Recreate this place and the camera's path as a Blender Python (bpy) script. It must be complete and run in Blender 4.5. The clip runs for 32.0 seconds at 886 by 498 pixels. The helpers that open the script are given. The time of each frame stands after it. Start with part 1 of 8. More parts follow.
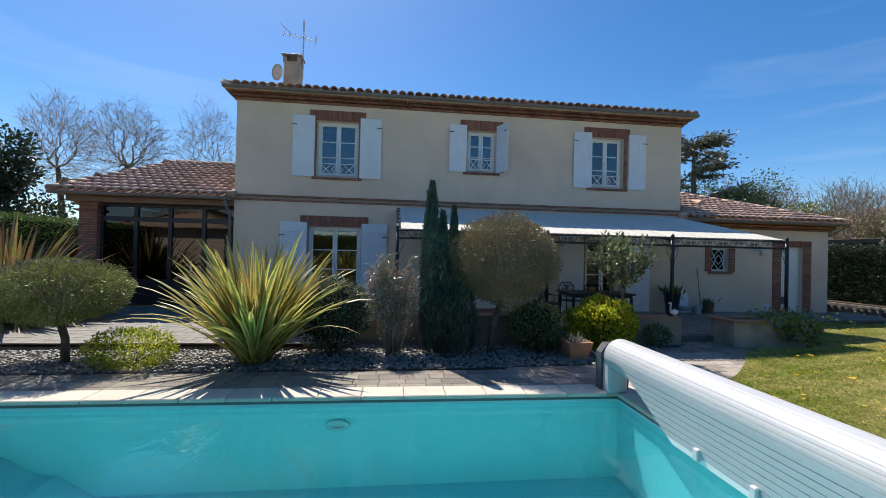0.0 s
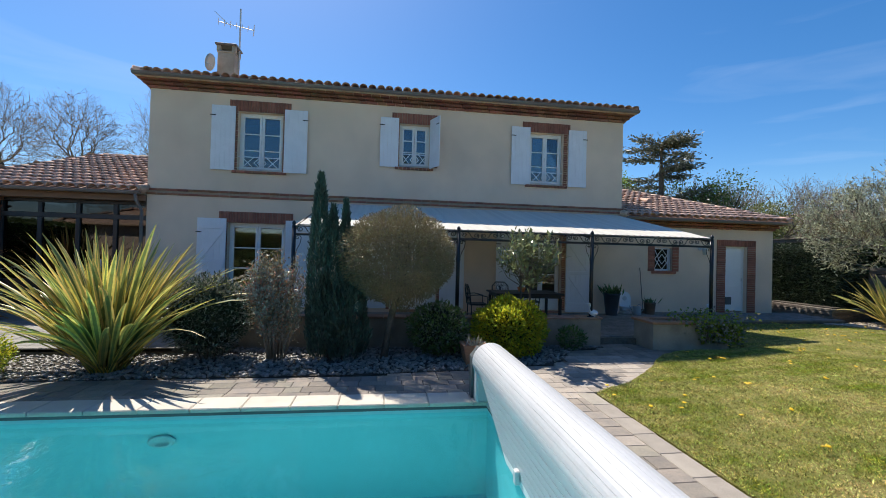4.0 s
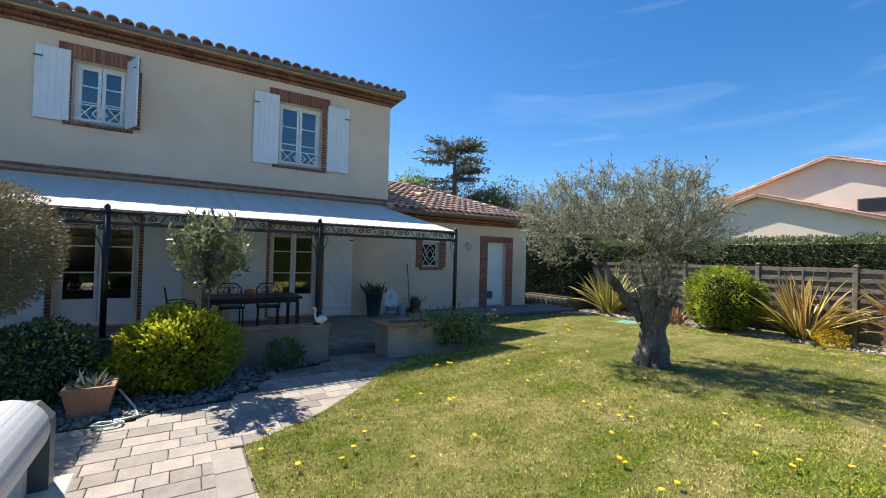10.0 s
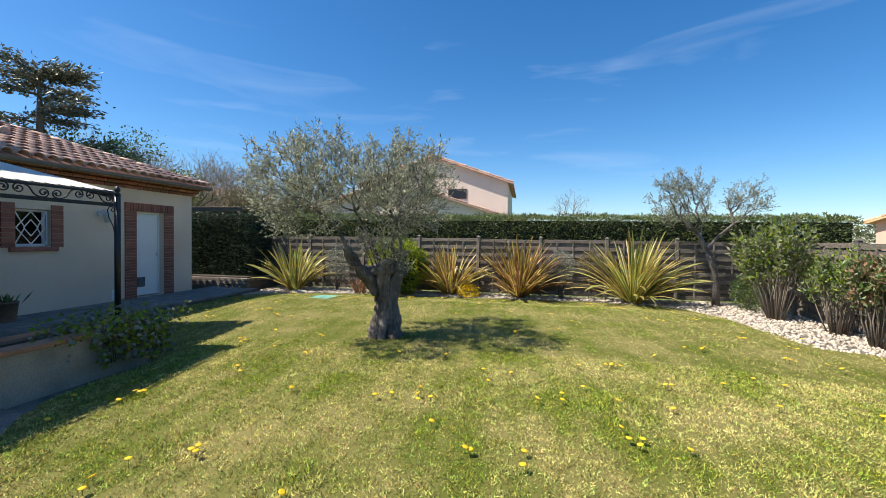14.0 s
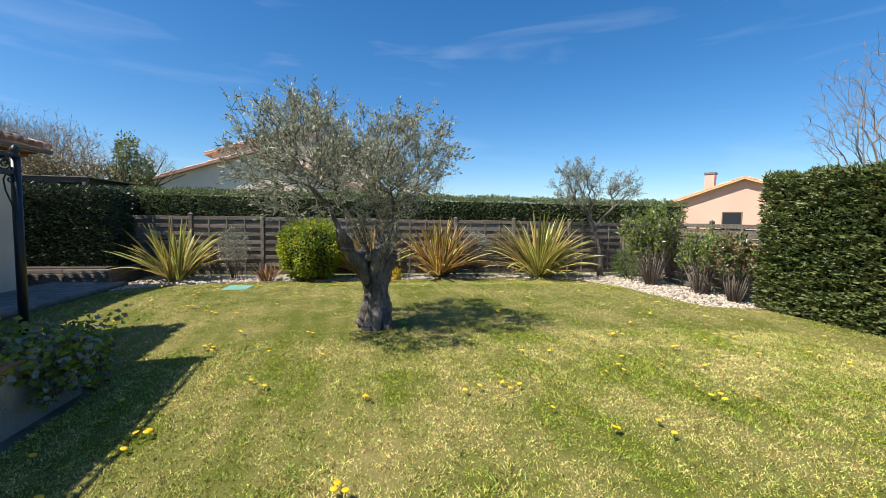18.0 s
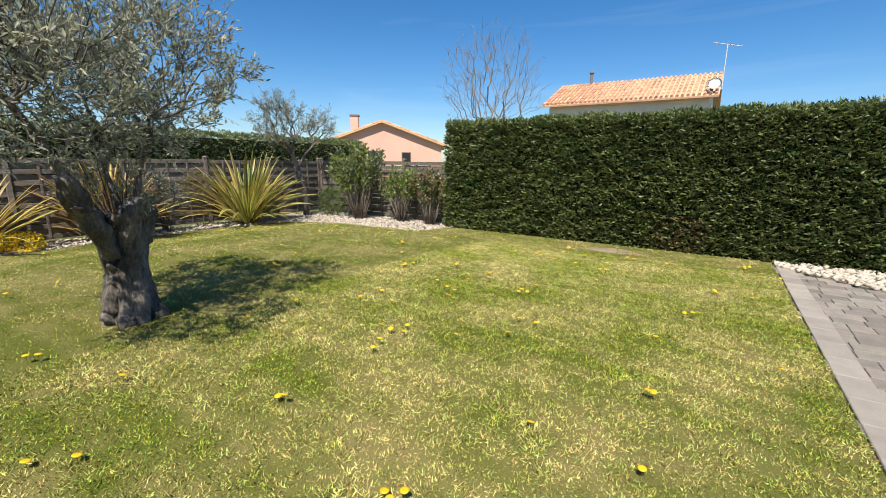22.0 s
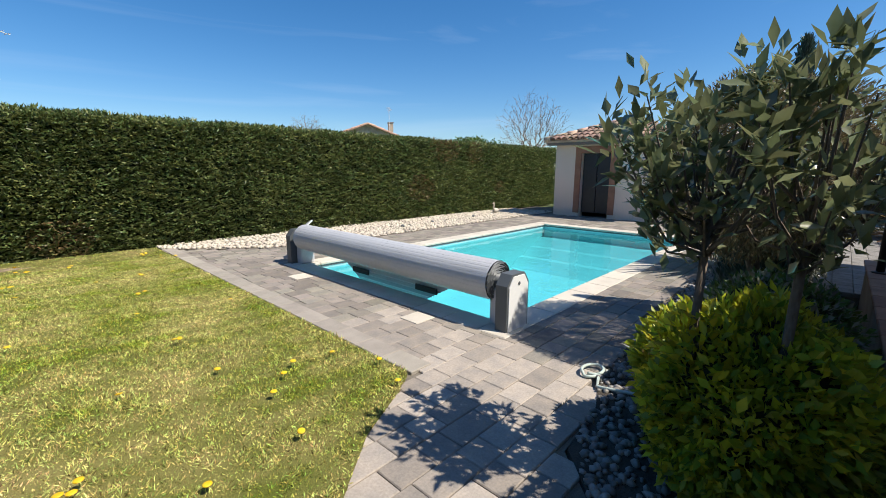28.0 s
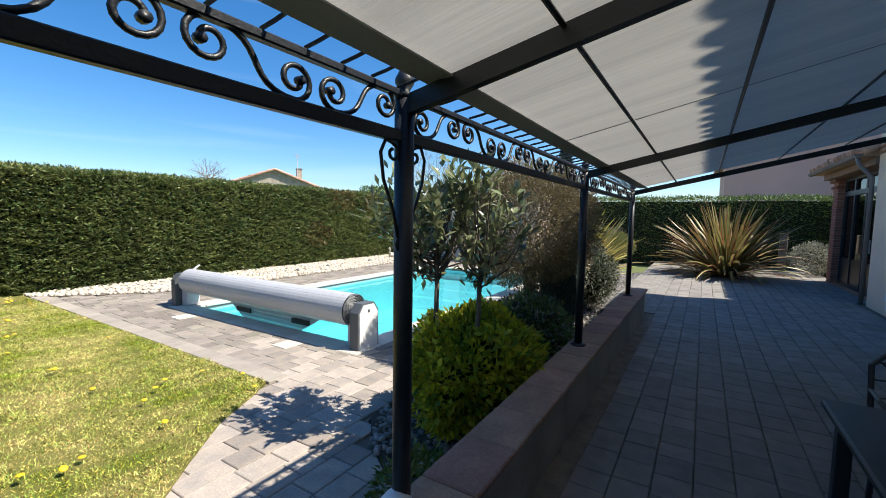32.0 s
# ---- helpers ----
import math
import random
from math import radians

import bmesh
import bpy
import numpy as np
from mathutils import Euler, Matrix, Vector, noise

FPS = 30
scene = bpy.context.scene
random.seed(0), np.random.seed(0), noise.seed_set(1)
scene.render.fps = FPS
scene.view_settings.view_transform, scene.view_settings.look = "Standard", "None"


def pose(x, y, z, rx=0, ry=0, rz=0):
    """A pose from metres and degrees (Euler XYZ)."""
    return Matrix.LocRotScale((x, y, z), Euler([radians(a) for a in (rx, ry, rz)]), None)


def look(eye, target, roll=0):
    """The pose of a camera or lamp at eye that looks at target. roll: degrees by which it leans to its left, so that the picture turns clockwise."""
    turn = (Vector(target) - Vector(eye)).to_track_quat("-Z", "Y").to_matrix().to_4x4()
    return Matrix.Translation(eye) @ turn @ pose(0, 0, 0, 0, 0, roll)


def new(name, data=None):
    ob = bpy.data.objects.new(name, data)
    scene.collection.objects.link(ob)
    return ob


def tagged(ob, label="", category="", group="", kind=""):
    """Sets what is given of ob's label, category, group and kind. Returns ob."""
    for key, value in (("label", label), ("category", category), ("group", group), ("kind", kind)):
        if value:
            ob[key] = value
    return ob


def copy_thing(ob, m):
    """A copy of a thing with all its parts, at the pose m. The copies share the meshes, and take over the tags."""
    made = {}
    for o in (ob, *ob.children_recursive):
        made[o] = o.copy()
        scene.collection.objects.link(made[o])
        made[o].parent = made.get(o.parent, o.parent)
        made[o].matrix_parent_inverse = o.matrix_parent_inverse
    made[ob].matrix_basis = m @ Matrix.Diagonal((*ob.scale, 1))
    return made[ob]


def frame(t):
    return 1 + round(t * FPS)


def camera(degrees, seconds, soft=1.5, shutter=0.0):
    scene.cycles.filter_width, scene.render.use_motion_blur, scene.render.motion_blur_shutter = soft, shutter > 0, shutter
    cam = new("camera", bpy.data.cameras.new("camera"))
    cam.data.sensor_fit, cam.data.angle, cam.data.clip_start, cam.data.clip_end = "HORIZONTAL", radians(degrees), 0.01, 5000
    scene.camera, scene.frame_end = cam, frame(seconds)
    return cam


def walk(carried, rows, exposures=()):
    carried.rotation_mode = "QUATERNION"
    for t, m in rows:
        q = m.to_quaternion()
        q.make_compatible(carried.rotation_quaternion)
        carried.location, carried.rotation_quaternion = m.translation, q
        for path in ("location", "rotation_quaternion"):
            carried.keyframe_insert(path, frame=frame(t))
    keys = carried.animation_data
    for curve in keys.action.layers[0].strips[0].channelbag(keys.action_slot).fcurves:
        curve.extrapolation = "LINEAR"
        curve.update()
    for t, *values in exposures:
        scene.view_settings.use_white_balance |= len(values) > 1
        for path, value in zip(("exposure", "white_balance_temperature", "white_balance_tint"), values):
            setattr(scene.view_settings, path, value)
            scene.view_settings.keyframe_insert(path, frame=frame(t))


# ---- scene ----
cam = camera(93.5, 32.0, soft=0.9)
PATH = [
    (0, (3.523, -11.792, 1.627), (3.749, -9.805, 1.646), 1.4),
    (0.5, (3.685, -11.658, 1.608), (3.933, -9.674, 1.626), 1.5),
    (1, (3.897, -11.638, 1.64), (4.178, -9.658, 1.657), 1.5),
    (1.5, (4.142, -11.654, 1.649), (4.432, -9.675, 1.667), 1.5),
    (2, (4.316, -11.625, 1.633), (4.607, -9.646, 1.647), 1.5),
    (2.5, (4.487, -11.544, 1.647), (4.777, -9.565, 1.655), 1.6),
    (3, (4.737, -11.514, 1.621), (5.018, -9.534, 1.633), 1.6),
    (3.5, (4.944, -11.516, 1.609), (5.225, -9.536, 1.628), 1.5),
    (5.5, (5.834, -11.401, 1.602), (6.1, -9.419, 1.632), 1.5),
    (6, (6.017, -11.377, 1.608), (6.281, -9.395, 1.64), 1.4),
    (6.5, (6.268, -11.278, 1.573), (6.522, -9.294, 1.609), 1.4),
    (7, (6.485, -11.167, 1.581), (6.74, -9.183, 1.616), 1.5),
    (7.5, (6.695, -11.097, 1.574), (6.978, -9.117, 1.612), 1.4),
    (8, (6.89, -11.079, 1.588), (7.277, -9.117, 1.626), 1.3),
    (8.5, (7.075, -10.993, 1.578), (7.607, -9.066, 1.619), 1.3),
    (9, (7.189, -10.85, 1.591), (7.881, -8.974, 1.626), 1.4),
    (9.5, (7.285, -10.666, 1.596), (8.155, -8.865, 1.628), 1.5),
    (10, (7.371, -10.479, 1.577), (8.431, -8.784, 1.614), 1.5),
    (10.5, (7.421, -10.293, 1.548), (8.649, -8.715, 1.589), 1.3),
    (11, (7.462, -10.112, 1.551), (8.832, -8.655, 1.573), 1.3),
    (11.5, (7.431, -9.957, 1.562), (8.926, -8.628, 1.545), 1.3),
    (12, (7.413, -9.777, 1.561), (9.039, -8.612, 1.519), 1.1),
    (12.5, (7.425, -9.559, 1.54), (9.179, -8.598, 1.492), 1.2),
    (13, (7.44, -9.32, 1.548), (9.292, -8.566, 1.497), 1.2),
    (13.5, (7.423, -9.103, 1.528), (9.342, -8.539, 1.481), 0.8),
    (14, (7.408, -8.897, 1.521), (9.37, -8.511, 1.473), 0.8),
    (14.5, (7.419, -8.658, 1.536), (9.4, -8.389, 1.479), 0.9),
    (16.5, (7.374, -7.589, 1.587), (9.372, -7.55, 1.502), 1.0),
    (17, (7.415, -7.288, 1.55), (9.412, -7.349, 1.456), 1.1),
    (17.5, (7.476, -7.047, 1.549), (9.466, -7.22, 1.438), 1.0),
    (18, (7.598, -6.799, 1.546), (9.563, -7.142, 1.406), 0.9),
    (18.5, (7.754, -6.575, 1.533), (9.669, -7.124, 1.359), 1.0),
    (19, (7.88, -6.35, 1.518), (9.724, -7.094, 1.312), 0.9),
    (19.5, (8.018, -6.169, 1.499), (9.779, -7.086, 1.259), 0.9),
    (20, (8.19, -6.025, 1.491), (9.849, -7.109, 1.218), 0.8),
    (20.5, (8.366, -5.809, 1.494), (9.9, -7.054, 1.189), 0.8),
    (21, (8.499, -5.662, 1.498), (9.906, -7.043, 1.162), 0.6),
    (21.5, (8.667, -5.493, 1.528), (9.921, -7.006, 1.157), 0.6),
    (22, (8.833, -5.336, 1.541), (9.901, -6.977, 1.133), 0.6),
    (22.5, (9.049, -5.184, 1.554), (9.906, -6.935, 1.11), 0.7),
    (23, (9.231, -5.056, 1.539), (9.878, -6.889, 1.069), 0.6),
    (23.5, (9.427, -5.101, 1.512), (9.867, -6.989, 1.023), 0.5),
    (24, (9.577, -5.119, 1.499), (9.82, -7.043, 1.007), -0.2),
    (24.5, (9.625, -5.06, 1.49), (9.647, -6.999, 1.0), -0.6),
    (25, (9.666, -5.025, 1.472), (9.446, -6.949, 0.97), -0.8),
    (25.5, (9.76, -4.85, 1.498), (9.279, -6.724, 0.994), -0.3),
    (26, (9.88, -4.64, 1.54), (9.098, -6.41, 1.036), 0.4),
    (26.5, (9.915, -4.51, 1.545), (8.87, -6.134, 1.04), 0.5),
    (28.5, (10.0, -4.026, 1.482), (8.528, -5.342, 1.161), 0.5),
    (29, (10.03, -3.888, 1.444), (8.553, -5.216, 1.213), 0.9),
    (29.5, (10.115, -3.68, 1.515), (8.632, -5.005, 1.32), 1.0),
    (30, (10.218, -3.488, 1.585), (8.727, -4.81, 1.418), 0.9),
    (30.5, (10.29, -3.32, 1.605), (8.77, -4.605, 1.446), 0.9),
    (31, (10.375, -3.156, 1.615), (8.815, -4.397, 1.461), 0.7),
    (31.5, (10.393, -2.994, 1.633), (8.771, -4.153, 1.473), 0.6),
    (32, (10.463, -2.796, 1.617), (8.771, -3.85, 1.46), 0.9),
]
EXPOSURES = [(0.0, 0.44), (6.0, 0.56), (9.0, 0.7), (11.0, 0.76), (13.0, 0.7), (19.0, 0.53), (26.0, 0.3), (29.0, 0.5), (30.5, 0.66), (31.2, 0.76), (32.0, 0.84)]
walk(cam, [(t, look(eye, target, roll)) for t, eye, target, roll in PATH], EXPOSURES)

# ---- light: clear spring sky, high sun behind the house ----
SUN_DIR = Vector((-0.26, 0.645, 1.0)).normalized()
world = bpy.data.worlds.new("sky")
scene.world = world
world.use_nodes = True
wn = world.node_tree
wn.nodes.clear()
sky = wn.nodes.new("ShaderNodeTexSky")
sky.sky_type = "NISHITA"
sky.sun_disc = False
sky.sun_elevation = math.asin(SUN_DIR.z)
sky.sun_rotation = math.atan2(SUN_DIR.x, SUN_DIR.y)
sky.air_density, sky.dust_density, sky.ozone_density = 0.9, 0.5, 4.0
bgd = wn.nodes.new("ShaderNodeBackground")
bgd.inputs["Strength"].default_value = 0.109
wout = wn.nodes.new("ShaderNodeOutputWorld")
deep = wn.nodes.new("ShaderNodeHueSaturation")
deep.inputs["Saturation"].default_value = 1.3
deep.inputs["Hue"].default_value = 0.5
wn.links.new(sky.outputs[0], deep.inputs["Color"])
# thin cirrus veils
wtc = wn.nodes.new("ShaderNodeTexCoord")
wmp = wn.nodes.new("ShaderNodeMapping")
wmp.inputs["Scale"].default_value, wmp.inputs["Rotation"].default_value = (0.7, 2.0, 12.0), (0.06, 0.05, 0.5)
wns = wn.nodes.new("ShaderNodeTexNoise")
wns.inputs["Scale"].default_value, wns.inputs["Detail"].default_value, wns.inputs["Distortion"].default_value = 1.3, 6.0, 0.6
wmr = wn.nodes.new("ShaderNodeMapRange")
wmr.inputs["From Min"].default_value, wmr.inputs["From Max"].default_value = 0.56, 0.9
wmr.inputs["To Max"].default_value = 0.2
veil = wn.nodes.new("ShaderNodeMix")
veil.data_type = "RGBA"
veil.inputs["B"].default_value = (6.5, 7.2, 8.2, 1)
wn.links.new(wtc.outputs["Generated"], wmp.inputs[0])
wn.links.new(wmp.outputs[0], wns.inputs["Vector"])
wn.links.new(wns.outputs[0], wmr.inputs["Value"])
wn.links.new(wmr.outputs[0], veil.inputs["Factor"])
wn.links.new(deep.outputs[0], veil.inputs["A"])
wn.links.new(veil.outputs["Result"], bgd.inputs[0])
wn.links.new(bgd.outputs[0], wout.inputs[0])
sun_data = bpy.data.lights.new("sun", "SUN")
sun_data.energy, sun_data.angle, sun_data.color = 5.0, radians(0.53), (1.0, 0.93, 0.82)
sun = new("sun", sun_data)
sun.matrix_world = look((0, 0, 60), tuple(Vector((0, 0, 60)) - SUN_DIR))
scene.view_settings.exposure = 0.0


# ---- materials ----
def mat(name, color, rough=0.7, metal=0.0, var=0.15, scale=3.0, fine=60.0, bump=0.1, rand=0.0, island=0.0,
        color2=None, spec=0.5, trans=0.0, stretch=(1, 1, 1)):
    """Two-scale noise colour with bump; rand varies by object, island by loose piece; trans adds translucency."""
    m = bpy.data.materials.new(name)
    m.use_nodes = True
    nt = m.node_tree
    nodes, links = nt.nodes, nt.links
    b = nodes["Principled BSDF"]
    b.inputs["Roughness"].default_value = rough
    b.inputs["Metallic"].default_value = metal
    b.inputs["Specular IOR Level"].default_value = spec
    tc = nodes.new("ShaderNodeTexCoord")
    mp = nodes.new("ShaderNodeMapping")
    mp.inputs["Scale"].default_value = stretch
    geo = nodes.new("ShaderNodeNewGeometry")
    links.new(geo.outputs["Position"], mp.inputs[0])
    n1 = nodes.new("ShaderNodeTexNoise")
    n1.inputs["Scale"].default_value, n1.inputs["Detail"].default_value = scale, 6
    n2 = nodes.new("ShaderNodeTexNoise")
    n2.inputs["Scale"].default_value, n2.inputs["Detail"].default_value = fine, 3
    links.new(mp.outputs[0], n1.inputs["Vector"])
    links.new(mp.outputs[0], n2.inputs["Vector"])
    mix = nodes.new("ShaderNodeMix")
    mix.data_type = "RGBA"
    c2 = color2 or tuple(c * (1 - 2.2 * var) for c in color)
    mix.inputs["A"].default_value = (*color, 1)
    mix.inputs["B"].default_value = (*c2, 1)
    ramp = nodes.new("ShaderNodeMapRange")
    ramp.inputs["From Min"].default_value, ramp.inputs["From Max"].default_value = 0.35, 0.7
    links.new(n1.outputs[0], ramp.inputs["Value"])
    links.new(ramp.outputs[0], mix.inputs["Factor"])
    hsv = nodes.new("ShaderNodeHueSaturation")
    links.new(mix.outputs["Result"], hsv.inputs["Color"])
    mr = nodes.new("ShaderNodeMapRange")
    mr.inputs["To Min"].default_value, mr.inputs["To Max"].default_value = 1 - var, 1 + var
    mr.inputs["From Min"].default_value, mr.inputs["From Max"].default_value = 0.3, 0.7
    links.new(n2.outputs[0], mr.inputs["Value"])
    value = mr.outputs[0]
    for amount, source in ((rand, "obj"), (island, "isl")):
        if amount:
            src = nodes.new("ShaderNodeObjectInfo").outputs["Random"] if source == "obj" else geo.outputs["Random Per Island"]
            r = nodes.new("ShaderNodeMapRange")
            r.inputs["To Min"].default_value, r.inputs["To Max"].default_value = 1 - amount, 1 + amount
            links.new(src, r.inputs["Value"])
            mu = nodes.new("ShaderNodeMath")
            mu.operation = "MULTIPLY"
            links.new(value, mu.inputs[0])
            links.new(r.outputs[0], mu.inputs[1])
            value = mu.outputs[0]
            h = nodes.new("ShaderNodeMapRange")
            h.inputs["To Min"].default_value, h.inputs["To Max"].default_value = 0.5 - amount * 0.08, 0.5 + amount * 0.08
            ml = nodes.new("ShaderNodeMath")
            ml.operation = "FRACT"
            m7 = nodes.new("ShaderNodeMath")
            m7.operation = "MULTIPLY"
            m7.inputs[1].default_value = 7.31
            links.new(src, m7.inputs[0])
            links.new(m7.outputs[0], ml.inputs[0])
            links.new(ml.outputs[0], h.inputs["Value"])
            links.new(h.outputs[0], hsv.inputs["Hue"])
    links.new(value, hsv.inputs["Value"])
    links.new(hsv.outputs[0], b.inputs["Base Color"])
    if bump:
        bp = nodes.new("ShaderNodeBump")
        bp.inputs["Strength"].default_value = min(1.0, bump * 3)
        bp.inputs["Distance"].default_value = 0.01
        links.new(n2.outputs[0], bp.inputs["Height"])
        links.new(bp.outputs[0], b.inputs["Normal"])
    if trans:
        tr = nodes.new("ShaderNodeBsdfTranslucent")
        links.new(hsv.outputs[0], tr.inputs[0])
        ms = nodes.new("ShaderNodeMixShader")
        ms.inputs[0].default_value = trans
        links.new(b.outputs[0], ms.inputs[1])
        links.new(tr.outputs[0], ms.inputs[2])
        links.new(ms.outputs[0], nodes["Material Output"].inputs[0])
    return m


def glass_mat(name, tint, fres=1.5, gloss=0.02):
    """A clear pane: tinted see-through, with a mirror share by the angle."""
    m = bpy.data.materials.new(name)
    m.use_nodes = True
    nt = m.node_tree
    nt.nodes.remove(nt.nodes["Principled BSDF"])
    t = nt.nodes.new("ShaderNodeBsdfTransparent")
    t.inputs[0].default_value = (*tint, 1)
    g = nt.nodes.new("ShaderNodeBsdfGlossy")
    g.inputs["Roughness"].default_value = gloss
    f = nt.nodes.new("ShaderNodeFresnel")
    f.inputs["IOR"].default_value = fres
    s = nt.nodes.new("ShaderNodeMixShader")
    nt.links.new(f.outputs[0], s.inputs[0])
    nt.links.new(t.outputs[0], s.inputs[1])
    nt.links.new(g.outputs[0], s.inputs[2])
    nt.links.new(s.outputs[0], nt.nodes["Material Output"].inputs[0])
    return m


M = {}
M["stucco"] = mat("stucco", (0.82, 0.645, 0.485), 0.9, var=0.07, scale=0.8, fine=90, bump=0.12)
M["stucco_cream"] = mat("stucco_cream", (0.88, 0.715, 0.58), 0.9, var=0.05, scale=0.6, fine=40, bump=0.08)
M["stucco_pink"] = mat("stucco_pink", (0.84, 0.50, 0.41), 0.9, var=0.05, scale=0.6, fine=40, bump=0.08)
M["stucco_peach"] = mat("stucco_peach", (0.84, 0.475, 0.36), 0.9, var=0.05, scale=0.6, fine=40, bump=0.08)
M["stucco_wall"] = mat("stucco_wall", (0.46, 0.40, 0.31), 0.95, var=0.14, scale=2.5, fine=70, bump=0.2)
M["brick"] = mat("brick", (0.33, 0.145, 0.09), 0.9, var=0.12, scale=6, fine=80, bump=0.2, rand=0.22, island=0.22)
M["mortar"] = mat("mortar", (0.42, 0.33, 0.25), 0.95, var=0.1, scale=8, fine=120, bump=0.2)
M["tile"] = mat("tile", (0.60, 0.40, 0.29), 0.85, var=0.14, scale=5, fine=50, bump=0.15, rand=0.28, island=0.28)
M["tile_orange"] = mat("tile_orange", (0.70, 0.41, 0.255), 0.85, var=0.12, scale=5, fine=50, bump=0.15, island=0.22)
M["terracotta"] = mat("terracotta", (0.42, 0.20, 0.125), 0.85, var=0.12, scale=4, fine=60, bump=0.12, rand=0.15)
M["white_paint"] = mat("white_paint", (0.80, 0.81, 0.83), 0.55, var=0.03, scale=3, fine=40, bump=0.03)
M["white_pvc"] = mat("white_pvc", (0.82, 0.82, 0.80), 0.4, var=0.02, scale=3, fine=40, bump=0.0)
M["gutter"] = mat("gutter", (0.20, 0.18, 0.17), 0.55, var=0.08, scale=4, fine=30, bump=0.02)
M["fascia"] = mat("fascia", (0.24, 0.15, 0.10), 0.7, var=0.1, scale=4, fine=30, bump=0.05, stretch=(1, 6, 6))
M["iron"] = mat("iron", (0.016, 0.019, 0.024), 0.42, var=0.15, scale=8, fine=90, bump=0.05)
M["anthracite"] = mat("anthracite", (0.022, 0.024, 0.028), 0.4, var=0.1, scale=8, fine=90, bump=0.02)
M["canvas"] = mat("canvas", (0.82, 0.785, 0.7), 0.9, var=0.07, scale=2, fine=40, bump=0.3, trans=0.21, stretch=(3, 0.05, 0.05))
M["canvas_seam"] = mat("canvas_seam", (0.35, 0.34, 0.30), 0.9, var=0.05, bump=0.05)
M["glass"] = glass_mat("glass", (0.62, 0.67, 0.68), 2.3)
M["dark_glass"] = glass_mat("dark_glass", (0.35, 0.37, 0.38), 1.6)
M["veranda_glass"] = glass_mat("veranda_glass", (0.16, 0.17, 0.18), 1.7)
M["room"] = mat("room", (0.30, 0.26, 0.22), 0.9, var=0.1)
M["curtain"] = mat("curtain", (0.66, 0.64, 0.60), 0.9, var=0.08, stretch=(12, 1, 0.3), trans=0.2)
M["paver"] = mat("paver", (0.345, 0.3, 0.245), 0.9, var=0.12, scale=7, fine=70, bump=0.11, rand=0.26, island=0.26, color2=(0.265, 0.24, 0.21))
# terrace pavers: base colour darkened to hold the shade under the canopy
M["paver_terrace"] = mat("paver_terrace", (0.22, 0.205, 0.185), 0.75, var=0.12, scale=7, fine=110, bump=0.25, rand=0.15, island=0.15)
M["coping"] = mat("coping", (0.6, 0.545, 0.46), 0.85, var=0.07, scale=4, fine=80, bump=0.12, rand=0.05)
M["border_slab"] = mat("border_slab", (0.36, 0.32, 0.27), 0.88, var=0.09, scale=5, fine=90, bump=0.15, rand=0.1)
M["sand"] = mat("sand", (0.22, 0.19, 0.15), 0.95, var=0.2, scale=6, fine=120, bump=0.3)
M["liner"] = mat("liner", (0.38, 0.68, 0.70), 0.6, var=0.03, scale=1.2, fine=10, bump=0.0)
M["white_slat"] = mat("white_slat", (0.5, 0.505, 0.52), 0.42, var=0.03, scale=2, fine=30, bump=0.02)
M["cover_teal"] = mat("cover_teal", (0.17, 0.43, 0.36), 0.5, var=0.06, bump=0.02)
M["wall_cap"] = mat("wall_cap", (0.4, 0.24, 0.165), 0.85, var=0.14, scale=5, fine=60, bump=0.15, rand=0.15)
M["wall_render"] = mat("wall_render", (0.36, 0.3, 0.235), 0.92, var=0.14, scale=3, fine=80, bump=0.15)
M["light_grey"] = mat("light_grey", (0.62, 0.63, 0.63), 0.5, var=0.04, bump=0.02)
M["mid_grey"] = mat("mid_grey", (0.10, 0.11, 0.115), 0.5, var=0.06, bump=0.02)
M["orange"] = mat("orange", (0.62, 0.22, 0.06), 0.6, var=0.08)
M["blue_grey"] = mat("blue_grey", (0.06, 0.075, 0.095), 0.5, var=0.1)
M["can_grey"] = mat("can_grey", (0.30, 0.36, 0.40), 0.5, var=0.06)
M["hose"] = mat("hose", (0.50, 0.58, 0.52), 0.5, var=0.06)
M["soil"] = mat("soil", (0.08, 0.065, 0.05), 0.95, var=0.25, scale=5, fine=80, bump=0.4)
